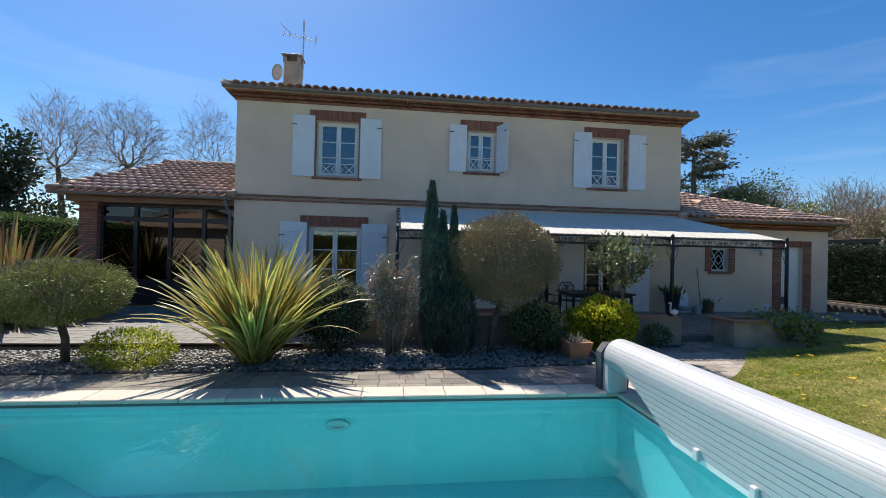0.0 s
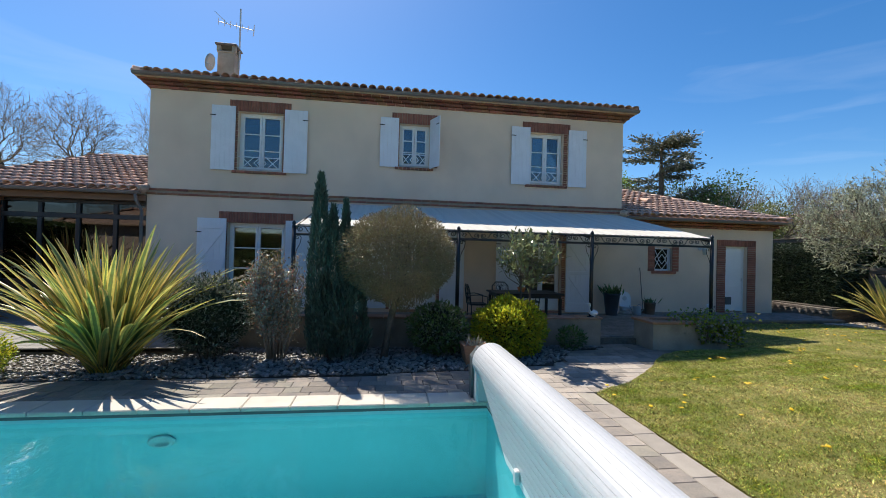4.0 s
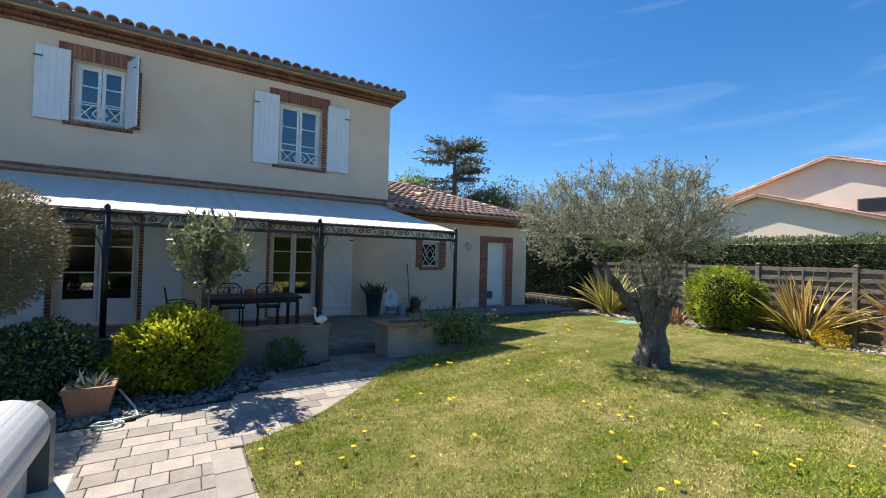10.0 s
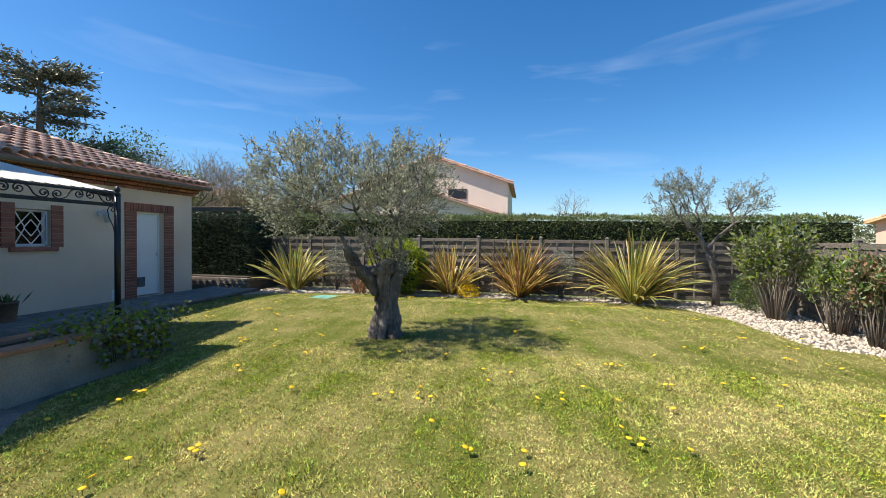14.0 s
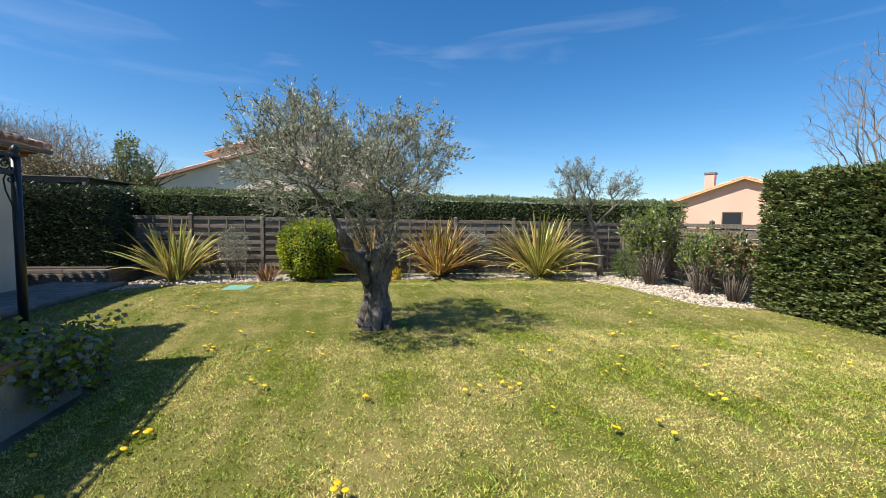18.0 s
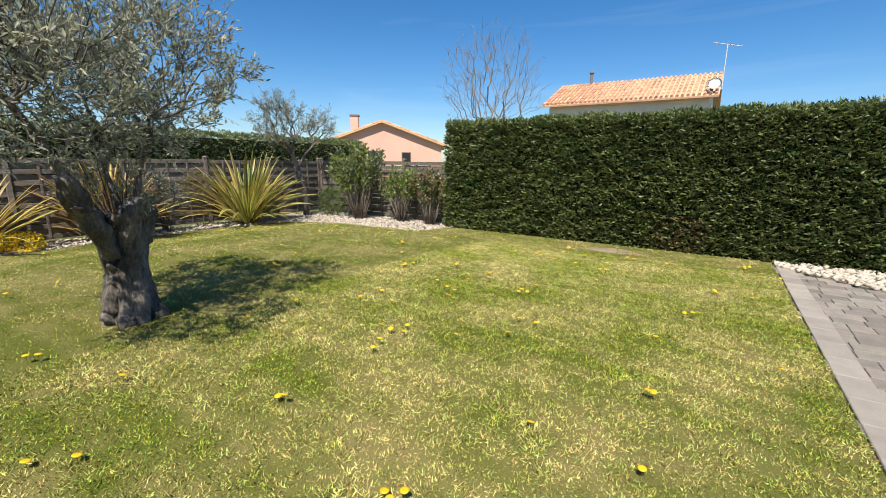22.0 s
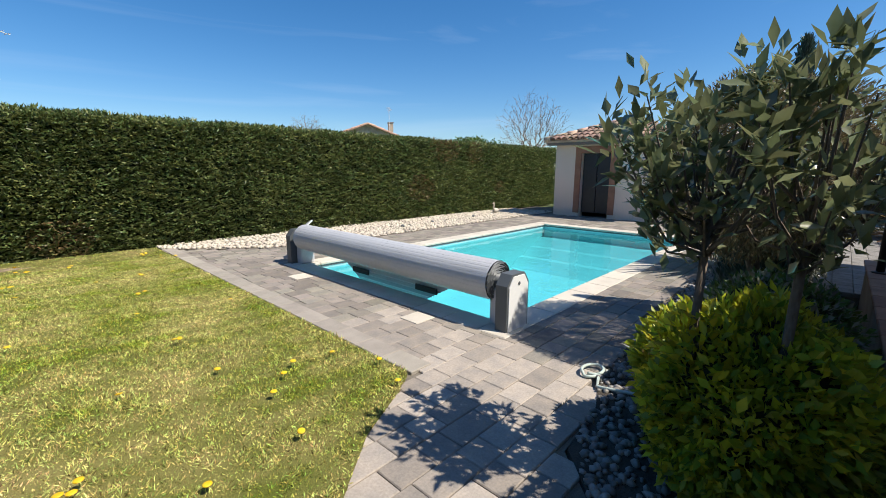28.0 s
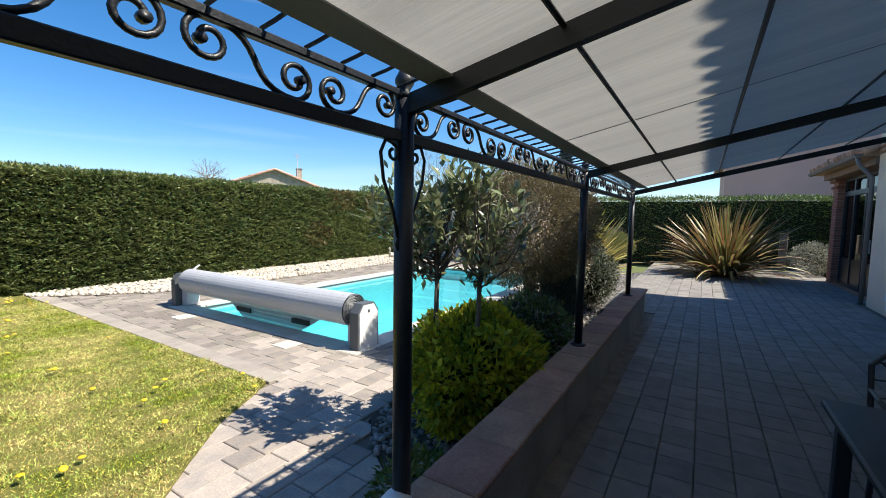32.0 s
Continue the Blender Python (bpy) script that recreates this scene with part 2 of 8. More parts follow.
def lawn_mat(name, green, dry, fine, bump, trans, island):
    """Grass colour: mower stripes along x, dry patches and fine grain."""
    m = mat(name, green, 0.9, var=0.26, scale=1.1, fine=fine, bump=bump, island=island, color2=dry, trans=trans, spec=0.12)
    nt = m.node_tree
    geo = next(n for n in nt.nodes if n.type == "NEW_GEOMETRY")
    mixn = next(n for n in nt.nodes if n.type == "MIX")
    old = mixn.inputs["Factor"].links[0].from_socket
    mp = nt.nodes.new("ShaderNodeMapping")
    mp.inputs["Rotation"].default_value = (0, 0, radians(-4))
    wv = nt.nodes.new("ShaderNodeTexWave")
    wv.bands_direction = "Y"
    wv.inputs["Scale"].default_value, wv.inputs["Distortion"].default_value = 0.85, 2.0
    wv.inputs["Detail"].default_value, wv.inputs["Detail Scale"].default_value = 3.0, 1.2
    nt.links.new(geo.outputs["Position"], mp.inputs[0])
    nt.links.new(mp.outputs[0], wv.inputs["Vector"])
    big = nt.nodes.new("ShaderNodeTexNoise")
    big.inputs["Scale"].default_value, big.inputs["Detail"].default_value = 5.5, 5
    nt.links.new(geo.outputs["Position"], big.inputs["Vector"])
    a = nt.nodes.new("ShaderNodeMath")
    a.operation = "MULTIPLY_ADD"
    a.inputs[1].default_value = 0.24
    nt.links.new(wv.outputs[1], a.inputs[0])
    nt.links.new(old, a.inputs[2])
    b = nt.nodes.new("ShaderNodeMath")
    b.operation = "MULTIPLY_ADD"
    b.inputs[1].default_value = 1.1
    b.use_clamp = True
    nt.links.new(big.outputs[0], b.inputs[0])
    nt.links.new(a.outputs[0], b.inputs[2])
    c = nt.nodes.new("ShaderNodeMath")
    c.operation = "SUBTRACT"
    c.inputs[1].default_value = 0.63
    c.use_clamp = True
    b.use_clamp = False
    nt.links.new(b.outputs[0], c.inputs[0])
    nt.links.new(c.outputs[0], mixn.inputs["Factor"])
    return m


M["lawn"] = lawn_mat("lawn", (0.11, 0.125, 0.022), (0.23, 0.20, 0.07), 150, 0.35, 0.0, 0.0)
M["blade"] = lawn_mat("blade", (0.335, 0.39, 0.055), (0.65, 0.585, 0.22), 13, 0.0, 0.2, 0.8)
M["field"] = mat("field", (0.13, 0.16, 0.05), 0.95, var=0.2, scale=0.2, fine=8, bump=0.2)
M["bare_earth"] = mat("bare_earth", (0.36, 0.27, 0.17), 0.95, var=0.2, scale=6, fine=90, bump=0.3)
M["stone_white"] = mat("stone_white", (0.58, 0.51, 0.41), 0.9, var=0.08, scale=9, fine=60, bump=0.15, island=0.22)
M["gravel_tan"] = mat("gravel_tan", (0.56, 0.48, 0.385), 0.9, var=0.1, scale=9, fine=60, bump=0.15, island=0.3)
M["pebble"] = mat("pebble", (0.24, 0.225, 0.205), 0.5, var=0.1, scale=9, fine=60, bump=0.1, island=0.45)
M["wood_grey"] = mat("wood_grey", (0.215, 0.18, 0.145), 0.9, var=0.16, scale=3, fine=50, bump=0.25, rand=0.2, stretch=(6, 0.6, 6))
M["bark"] = mat("bark", (0.16, 0.125, 0.095), 0.95, var=0.25, scale=12, fine=60, bump=0.5, stretch=(1, 1, 0.35))
M["bark_olive"] = mat("bark_olive", (0.22, 0.19, 0.165), 0.95, var=0.42, scale=7, fine=50, bump=0.9, stretch=(1, 1, 0.35), color2=(0.045, 0.038, 0.032))
M["twig"] = mat("twig", (0.30, 0.245, 0.19), 0.9, var=0.15, bump=0.1)


def leafmat(name, color, color2, trans=0.3, rough=0.4, var=0.14, island=0.35, scale=2.5):
    return mat(name, color, rough, var=var, scale=scale, fine=14, bump=0.0, island=island, color2=color2, trans=trans)


M["lf_hedge"] = leafmat("lf_hedge", (0.19, 0.225, 0.075), (0.105, 0.145, 0.045), 0.28, scale=1.4, island=0.5)
# near-black green: the shade between leaves put into a core colour
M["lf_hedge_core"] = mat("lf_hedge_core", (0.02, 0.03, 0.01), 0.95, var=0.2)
M["lf_brown"] = leafmat("lf_brown", (0.27, 0.19, 0.085), (0.15, 0.11, 0.05), 0.25)
M["lf_olive"] = leafmat("lf_olive", (0.42, 0.425, 0.3), (0.25, 0.27, 0.175), 0.4, 0.4)
M["lf_laurel"] = leafmat("lf_laurel", (0.25, 0.275, 0.14), (0.13, 0.155, 0.075), 0.25, 0.2)
M["lf_yellow"] = leafmat("lf_yellow", (0.62, 0.58, 0.04), (0.34, 0.40, 0.035), 0.5, 0.4)
M["lf_green"] = leafmat("lf_green", (0.13, 0.2, 0.045), (0.075, 0.13, 0.03), 0.25)
M["lf_lime"] = leafmat("lf_lime", (0.3, 0.37, 0.04), (0.16, 0.24, 0.03), 0.42)
M["lf_grey"] = leafmat("lf_grey", (0.36, 0.36, 0.29), (0.18, 0.19, 0.14), 0.25, 0.26)
M["lf_ball"] = leafmat("lf_ball", (0.25, 0.205, 0.105), (0.16, 0.135, 0.075), 0.25)
M["lf_olive_green"] = leafmat("lf_olive_green", (0.25, 0.26, 0.08), (0.13, 0.145, 0.045), 0.3)
M["lf_cypress"] = leafmat("lf_cypress", (0.075, 0.12, 0.09), (0.045, 0.075, 0.055), 0.15)
M["lf_red"] = leafmat("lf_red", (0.42, 0.2, 0.13), (0.25, 0.2, 0.09), 0.3)
M["lf_dark"] = leafmat("lf_dark", (0.06, 0.085, 0.04), (0.035, 0.055, 0.025), 0.15)
M["lf_cedar"] = leafmat("lf_cedar", (0.15, 0.155, 0.11), (0.09, 0.1, 0.07), 0.2)
M["lf_far"] = leafmat("lf_far", (0.2, 0.2, 0.1), (0.14, 0.14, 0.08), 0.2)
M["lf_flower"] = leafmat("lf_flower", (0.92, 0.66, 0.02), (0.9, 0.6, 0.02), 0.2, island=0.1)
M["ph_green"] = leafmat("ph_green", (0.24, 0.27, 0.08), (0.15, 0.19, 0.06), 0.25, 0.4)
M["ph_yellow"] = leafmat("ph_yellow", (0.66, 0.54, 0.15), (0.48, 0.37, 0.1), 0.3, 0.4)
M["ph_bronze"] = leafmat("ph_bronze", (0.34, 0.18, 0.07), (0.2, 0.11, 0.06), 0.25, 0.4)


# ---- mesh helpers ----
class Geo:
    """Collects pieces of one mesh."""

    def __init__(self):
        self.v, self.f, self.m = [], [], []

    def add(self, verts, faces, mi=0):
        n = len(self.v)
        self.v.extend(tuple(p) for p in verts)
        self.f.extend(tuple(i + n for i in q) for q in faces)
        self.m.extend([mi] * len(faces))
        return self

    def box(self, x0, x1, y0, y1, z0, z1, mi=0):
        v = [(x, y, z) for z in (z0, z1) for y in (y0, y1) for x in (x0, x1)]
        return self.add(v, [(0, 2, 3, 1), (4, 5, 7, 6), (0, 1, 5, 4), (2, 6, 7, 3), (0, 4, 6, 2), (1, 3, 7, 5)], mi)

    def cbox(self, x0, x1, y0, y1, z0, z1, c=0.006, mi=0):
        """A box with chamfered edges."""
        b = bmesh.new()
        bmesh.ops.create_cube(b, size=1.0, matrix=Matrix.Translation(((x0 + x1) / 2, (y0 + y1) / 2, (z0 + z1) / 2)) @ Matrix.Diagonal((x1 - x0, y1 - y0, z1 - z0, 1)))
        bmesh.ops.bevel(b, geom=b.edges[:], offset=min(c, 0.4 * min(x1 - x0, y1 - y0, z1 - z0)), segments=1, affect="EDGES")
        b.verts.index_update()
        self.add([v.co[:] for v in b.verts], [[v.index for v in f.verts] for f in b.faces], mi)
        b.free()
        return self

    def tube(self, pts, radii, sides=6, mi=0, cap=True):
        pts = [Vector(p) for p in pts]
        if not hasattr(radii, "__len__"):
            radii = [radii] * len(pts)
        radii = [float(q) for q in radii]
        verts, faces = [], []
        side = None
        for i, p in enumerate(pts):
            d = (pts[min(i + 1, len(pts) - 1)] - pts[max(i - 1, 0)])
            d = d.normalized() if d.length > 1e-9 else Vector((0, 0, 1))
            if side is None:
                side = d.orthogonal().normalized()
            side = (side - d * side.dot(d))
            side = side.normalized() if side.length > 1e-6 else d.orthogonal().normalized()
            up = d.cross(side)
            for k in range(sides):
                a = 2 * math.pi * k / sides
                verts.append(p + radii[i] * (math.cos(a) * side + math.sin(a) * up))
        for i in range(len(pts) - 1):
            for k in range(sides):
                k2 = (k + 1) % sides
                faces.append((i * sides + k, i * sides + k2, (i + 1) * sides + k2, (i + 1) * sides + k))
        if cap:
            faces.append(tuple(range(sides))[::-1])
            faces.append(tuple((len(pts) - 1) * sides + k for k in range(sides)))
        return self.add(verts, faces, mi)

    def lathe(self, profile, cx=0, cy=0, sides=16, mi=0):
        """profile: (radius, z) pairs from bottom to top."""
        verts = [(cx + r * math.cos(2 * math.pi * k / sides), cy + r * math.sin(2 * math.pi * k / sides), z) for r, z in profile for k in range(sides)]
        faces = [(i * sides + k, i * sides + (k + 1) % sides, (i + 1) * sides + (k + 1) % sides, (i + 1) * sides + k) for i in range(len(profile) - 1) for k in range(sides)]
        faces.append(tuple(range(sides))[::-1])
        faces.append(tuple((len(profile) - 1) * sides + k for k in range(sides)))
        return self.add(verts, faces, mi)

    def mesh(self, name, mats, smooth=False):
        me = bpy.data.meshes.new(name)
        me.from_pydata(self.v, [], self.f)
        for x in (mats if isinstance(mats, (list, tuple)) else [mats]):
            me.materials.append(M[x])
        me.polygons.foreach_set("material_index", self.m)
        if smooth:
            me.polygons.foreach_set("use_smooth", [True] * len(me.polygons))
        me.update()
        return me


def part(name, geo, mats, parent=None, label="", smooth=False, m=None):
    me = geo if isinstance(geo, bpy.types.Mesh) else geo.mesh(name, mats, smooth)
    ob = new(name, me)
    if m is not None:
        ob.matrix_basis = m
    if parent is not None:
        ob.parent = parent
    if label:
        tagged(ob, label)
    return ob


def thing(name, label, category, group="", kind="", at=(0, 0, 0)):
    ob = new(name)
    ob.empty_display_size = 0.1
    ob.location = at
    return tagged(ob, label, category, group, kind)


def solid(name, geo, mats, label, category, group="", kind="", smooth=False):
    return tagged(part(name, geo, mats, None, "", smooth), label, category, group, kind)


def quads_mesh(name, verts, n_per, mats, faces_per, midx=None):
    """A mesh of many alike pieces: verts (n, n_per, 3), faces_per: list of index tuples within a piece (all of one length)."""
    verts = np.asarray(verts, dtype=np.float32)
    n = verts.shape[0]
    fp = np.asarray(faces_per, dtype=np.int32)
    k, c = fp.shape
    idx = (fp[None, :, :] + (np.arange(n, dtype=np.int32) * n_per)[:, None, None]).reshape(-1)
    me = bpy.data.meshes.new(name)
    me.vertices.add(n * n_per)
    me.vertices.foreach_set("co", verts.reshape(-1))
    me.loops.add(len(idx))
    me.loops.foreach_set("vertex_index", idx)
    me.polygons.add(n * k)
    me.polygons.foreach_set("loop_start", np.arange(0, len(idx), c, dtype=np.int32))
    me.polygons.foreach_set("loop_total", np.full(n * k, c, dtype=np.int32))
    for x in (mats if isinstance(mats, (list, tuple)) else [mats]):
        me.materials.append(M[x])
    if midx is not None:
        me.polygons.foreach_set("material_index", np.repeat(np.asarray(midx, dtype=np.int32), k))
    me.update(calc_edges=True)
    return me


rng = np.random.default_rng(7)


def unit(a):
    return a / np.maximum(np.linalg.norm(a, axis=1, keepdims=True), 1e-9)


def leaf_verts(p, d, length, width, up=None, fold=0.25):
    """Folded diamond leaves at p (n, 3) along d (n, 3)."""
    n = len(p)
    d = unit(d)
    r = rng.normal(size=(n, 3)) if up is None else up + rng.normal(scale=0.35, size=(n, 3))
    s = unit(np.cross(d, r))
    nn = np.cross(s, d)
    L = (length * rng.uniform(0.7, 1.3, n))[:, None]
    W = (width * rng.uniform(0.75, 1.25, n))[:, None]
    a = p
    b = p + d * L * 0.5 + s * W * 0.5 + nn * W * fold
    c = p + d * L
    e = p + d * L * 0.5 - s * W * 0.5 + nn * W * fold
    return np.stack([a, b, c, e], axis=1)


LEAF_F = [(0, 1, 2), (0, 2, 3)]


def leaves(name, p, d, length, width, mats, parent=None, label="", up=None, fold=0.25, midx=None):
    me = quads_mesh(name, leaf_verts(p, d, length, width, up, fold), 4, mats, LEAF_F, midx)
    return part(name, me, None, parent, label)


def ball_points(n, c, r, hollow=0.55, lump=0.12, flat=None):
    """Points in the outer shell of a lumpy ellipsoid, with outward directions."""
    d = unit(rng.normal(size=(n, 3)))
    if flat is not None:
        d[:, 2] = np.maximum(d[:, 2], -flat)
        d = unit(d)
    rad = rng.uniform(hollow ** 3, 1, n) ** (1 / 3)
    ph = rng.uniform(0, 6.28, 6)
    lumps = 1 + lump * (np.sin(d[:, 0] * 5 + ph[0]) * np.sin(d[:, 1] * 6 + ph[1]) + np.sin(d[:, 2] * 7 + ph[2]) * np.sin(d[:, 0] * 9 + ph[3]) * 0.6)
    return np.asarray(c) + d * (rad * lumps)[:, None] * np.asarray(r), d


# ---- ground, lawn, pool ----
ZG = -0.12
PX0, PX1, PY0, PY1 = -1.5, 6.42, -10.7, -6.69
g = Geo()
for x0, x1, y0, y1 in ((-900, PX0, -900, 900), (PX1, 900, -900, 900), (PX0, PX1, PY1, 900), (PX0, PX1, -900, PY0)):
    g.add([(x0, y0, -0.19), (x1, y0, -0.19), (x1, y1, -0.19), (x0, y1, -0.19)], [(0, 1, 2, 3)])
solid("ground", g, "field", "bare earth and rough grass reaching to the horizon", "ground", kind="structure")

LAWN = [(7.9, -14.4), (7.88, -10), (7.88, -6.53), (8.1, -6.37), (8.6, -6.1), (9.05, -5.72), (9.5, -5.3), (9.9, -4.86), (10.25, -4.55),
        (10.7, -4.32), (11.95, -4.25), (12.35, -3.6), (12.6, -2.4), (13.2, -1.5), (14.3, -1.25), (17.4, -1.2), (18.05, -1.75), (18.55, -3.0),
        (18.8, -4.5), (18.85, -6.5), (18.95, -8.5), (19.05, -10.3), (18.85, -11.8), (18.4, -12.75), (17.4, -13.15), (14.9, -13.5), (14.4, -14.4)]


def inside(poly, x, y):
    x, y = np.asarray(x), np.asarray(y)
    c = np.zeros(x.shape, bool)
    for (ax, ay), (bx, by) in zip(poly, poly[1:] + poly[:1]):
        with np.errstate(divide="ignore", invalid="ignore"):
            c ^= ((ay > y) != (by > y)) & (x < (bx - ax) * (y - ay) / (by - ay + 1e-12) + ax)
    return c


def slab_mesh(poly, z0, z1):
    g = Geo()
    n = len(poly)
    g.add([(x, y, z1) for x, y in poly], [tuple(range(n))[::-1]])
    g.add([(x, y, z) for z in (z0, z1) for x, y in poly], [(i, n + i, n + (i + 1) % n, (i + 1) % n) for i in range(n)])
    return g


def ease(v):
    v = np.clip(v, 0, 1)
    return v * v * (3 - 2 * v)


def lawn_rise(x, y):
    """The lawn swells gently towards the olive and falls to its edges."""
    x, y = np.asarray(x, float), np.asarray(y, float)
    path = (x - 7.88) * 0.606 - (y + 6.45) * 0.794
    return 0.165 * ease((x - 8.0) / 3.2) * ease((path - 0.15) / 2.4) * ease((y + 13.7) / 3.2) * ease((18.7 - x) / 2.2) * ease((-1.25 - y) / 2.2)


lawn_geo = slab_mesh(LAWN, -0.18, ZG + 0.012)
gx, gy = np.arange(8.1, 18.8, 0.25), np.arange(-13.9, -1.3, 0.25)
for xa in gx:
    for ya in gy:
        cx, cy = np.array([xa, xa + 0.25, xa + 0.25, xa]), np.array([ya, ya, ya + 0.25, ya + 0.25])
        if inside(LAWN, cx, cy).all() and lawn_rise(cx, cy).max() > 0.002:
            lawn_geo.add([(a, b, ZG + 0.0145 + c) for a, b, c in zip(cx, cy, lawn_rise(cx, cy))], [(0, 1, 2, 3)])
lawn = solid("lawn", lawn_geo, "lawn", "mown lawn with dry straw-coloured stripes and dandelions", "lawn", kind="structure")


def grass():
    n, m = 260000, 450000
    x = np.concatenate([rng.uniform(7.85, 19.1, n), rng.uniform(7.85, 12.8, m)])
    y = np.concatenate([rng.uniform(-14.4, -1.2, n), rng.uniform(-13.2, -4.3, m)])
    n += m
    k = inside(LAWN, x, y) & (((x - 10.4) / 0.55) ** 2 + ((y + 14.05) / 0.22) ** 2 > rng.uniform(0.5, 1.3, n))
    # thin and dense spots a few centimetres across
    spots = rng.random((400, 400))
    turf = spots[((x + 0.3 * y + rng.normal(scale=0.009, size=n)) / 0.055).astype(int) % 400, ((y - 0.3 * x + rng.normal(scale=0.009, size=n)) / 0.055).astype(int) % 400]
    k &= rng.random(n) < 0.3 + 0.9 * turf
    x, y, turf = x[k], y[k], turf[k]
    n = len(x)
    p = np.stack([x, y, ZG + 0.008 + lawn_rise(x, y)], 1)
    d = rng.normal(size=(n, 3)) * (0.6, 0.6, 0.1) + (0, 0, 0.5)
    tall = 0.65 + 0.7 * turf + 0.5 * (np.sin(x * 3.1 + 2 * np.sin(y * 1.7)) * np.sin(y * 2.9 + 1.3) > 0.72)
    return quads_mesh("grass", leaf_verts(p, d, 0.028 * tall, 0.006, fold=0.1), 4, "blade", LEAF_F)


tagged(part("grass", grass(), None, None), "short mown grass blades, green mixed with dry straw", "grass", kind="stuff")


def pool():
    """Shell with steps across the west end."""
    out = [(PX1, PY1), (PX1, PY0), (PX0, PY0), (PX0, PY1)]
    n = len(out)
    g = Geo()
    depth = -1.2
    g.add([(x, y, depth) for x, y in out], [tuple(range(n))[::-1]])
    g.add([(x, y, z) for z in (depth, ZG - 0.04) for x, y in out], [(i, n + i, n + (i + 1) % n, (i + 1) % n) for i in range(n)])
    root = thing("swimming_pool", "rectangular swimming pool with turquoise liner and steps at one end", "swimming pool", kind="structure")
    part("liner", g, "liner", root)
    w = Geo()
    w.add([(x, y, ZG - 0.115) for x, y in out], [tuple(range(n))[::-1]])
    part("water", w, "water", root, "clear turquoise pool water", smooth=True)
    prof = [(0.0, -0.40), (0.25, -0.41), (0.6, -0.62), (0.8, -0.63), (1.15, -0.84), (1.35, -0.85), (1.75, -1.098)]
    for k in range(3):
        s = Geo()
        seg = prof[2 * k:2 * k + 3]
        s.add([(PX0 + a, y, b - 0.1) for a, b in seg for y in (PY0 + 0.002, PY1 - 0.002)], [(0, 1, 3, 2), (2, 3, 5, 4)])
        part("pool_step", s, "liner", root)
    # skirting line of the liner rail
    rail = Geo()
    inn = [(x + (0.012 if x < 2 else -0.012), y + (0.012 if y < -8.6 else -0.012)) for x, y in out]
    rail.add([(x, y, z) for z in (ZG - 0.075, ZG - 0.041) for x, y in inn], [(i, n + i, n + (i + 1) % n, (i + 1) % n) for i in range(n)])
    part("liner_rail", rail, "mid_grey", root)
    jet = Geo().lathe([(0.11, 0), (0.11, 0.02), (0.07, 0.03), (0.065, 0.005)], sides=24)
    part("pool_lamp", jet, "light_grey", root, "round underwater lamp on the pool wall", True, Matrix.Translation((2.89, PY1 - 0.012, -0.45)) @ Matrix.Diagonal((1.25, 1, 0.6, 1)) @ Matrix.Rotation(radians(90), 4, "X"))
    return out


def water_mat():
    m = glass_mat("water", (0.48, 0.85, 0.905), 1.33, 0.0)
    nt = m.node_tree
    n = nt.nodes.new("ShaderNodeTexNoise")
    n.inputs["Scale"].default_value, n.inputs["Detail"].default_value = 2.6, 3
    geo = nt.nodes.new("ShaderNodeNewGeometry")
    nt.links.new(geo.outputs["Position"], n.inputs["Vector"])
    b = nt.nodes.new("ShaderNodeBump")
    b.inputs["Strength"].default_value, b.inputs["Distance"].default_value = 0.25, 0.05
    nt.links.new(n.outputs[0], b.inputs["Height"])
    for node in nt.nodes:
        if node.type in ("BSDF_GLOSSY", "FRESNEL"):
            nt.links.new(b.outputs[0], node.inputs["Normal"])
    return m


M["water"] = water_mat()
pool()


# ---- house ----
F0, F1 = -0.83, 12.1
GY, G1 = 0.24, 17.47
VY, V0 = 0.25, -4.75


def wall_open(name, x0, x1, z0, z1, y, thick, openings, matname, label):
    """A wall facing -y with openings (x0, x1, z0, z1) right through it."""
    xs = sorted({x0, x1, *[o[0] for o in openings], *[o[1] for o in openings]})
    zs = sorted({z0, z1, *[o[2] for o in openings], *[o[3] for o in openings]})
    hole = lambda i, k: not (0 <= i < len(xs) - 1 and 0 <= k < len(zs) - 1) or any(
        o[0] <= (xs[i] + xs[i + 1]) / 2 <= o[1] and o[2] <= (zs[k] + zs[k + 1]) / 2 <= o[3] for o in openings)
    g = Geo()
    for i in range(len(xs) - 1):
        for k in range(len(zs) - 1):
            if hole(i, k):
                continue
            a, b, c, d = xs[i], xs[i + 1], zs[k], zs[k + 1]
            y1 = y + thick
            g.add([(a, y, c), (b, y, c), (b, y, d), (a, y, d)], [(0, 1, 2, 3)])
            g.add([(a, y1, c), (b, y1, c), (b, y1, d), (a, y1, d)], [(3, 2, 1, 0)])
            if hole(i - 1, k):
                g.add([(a, y, c), (a, y1, c), (a, y1, d), (a, y, d)], [(3, 2, 1, 0)])
            if hole(i + 1, k):
                g.add([(b, y, c), (b, y1, c), (b, y1, d), (b, y, d)], [(0, 1, 2, 3)])
            if hole(i, k - 1):
                g.add([(a, y, c), (b, y, c), (b, y1, c), (a, y1, c)], [(3, 2, 1, 0)])
            if hole(i, k + 1):
                g.add([(a, y, d), (b, y, d), (b, y1, d), (a, y1, d)], [(0, 1, 2, 3)])
    return solid(name, g, matname, label, "wall", kind="structure")


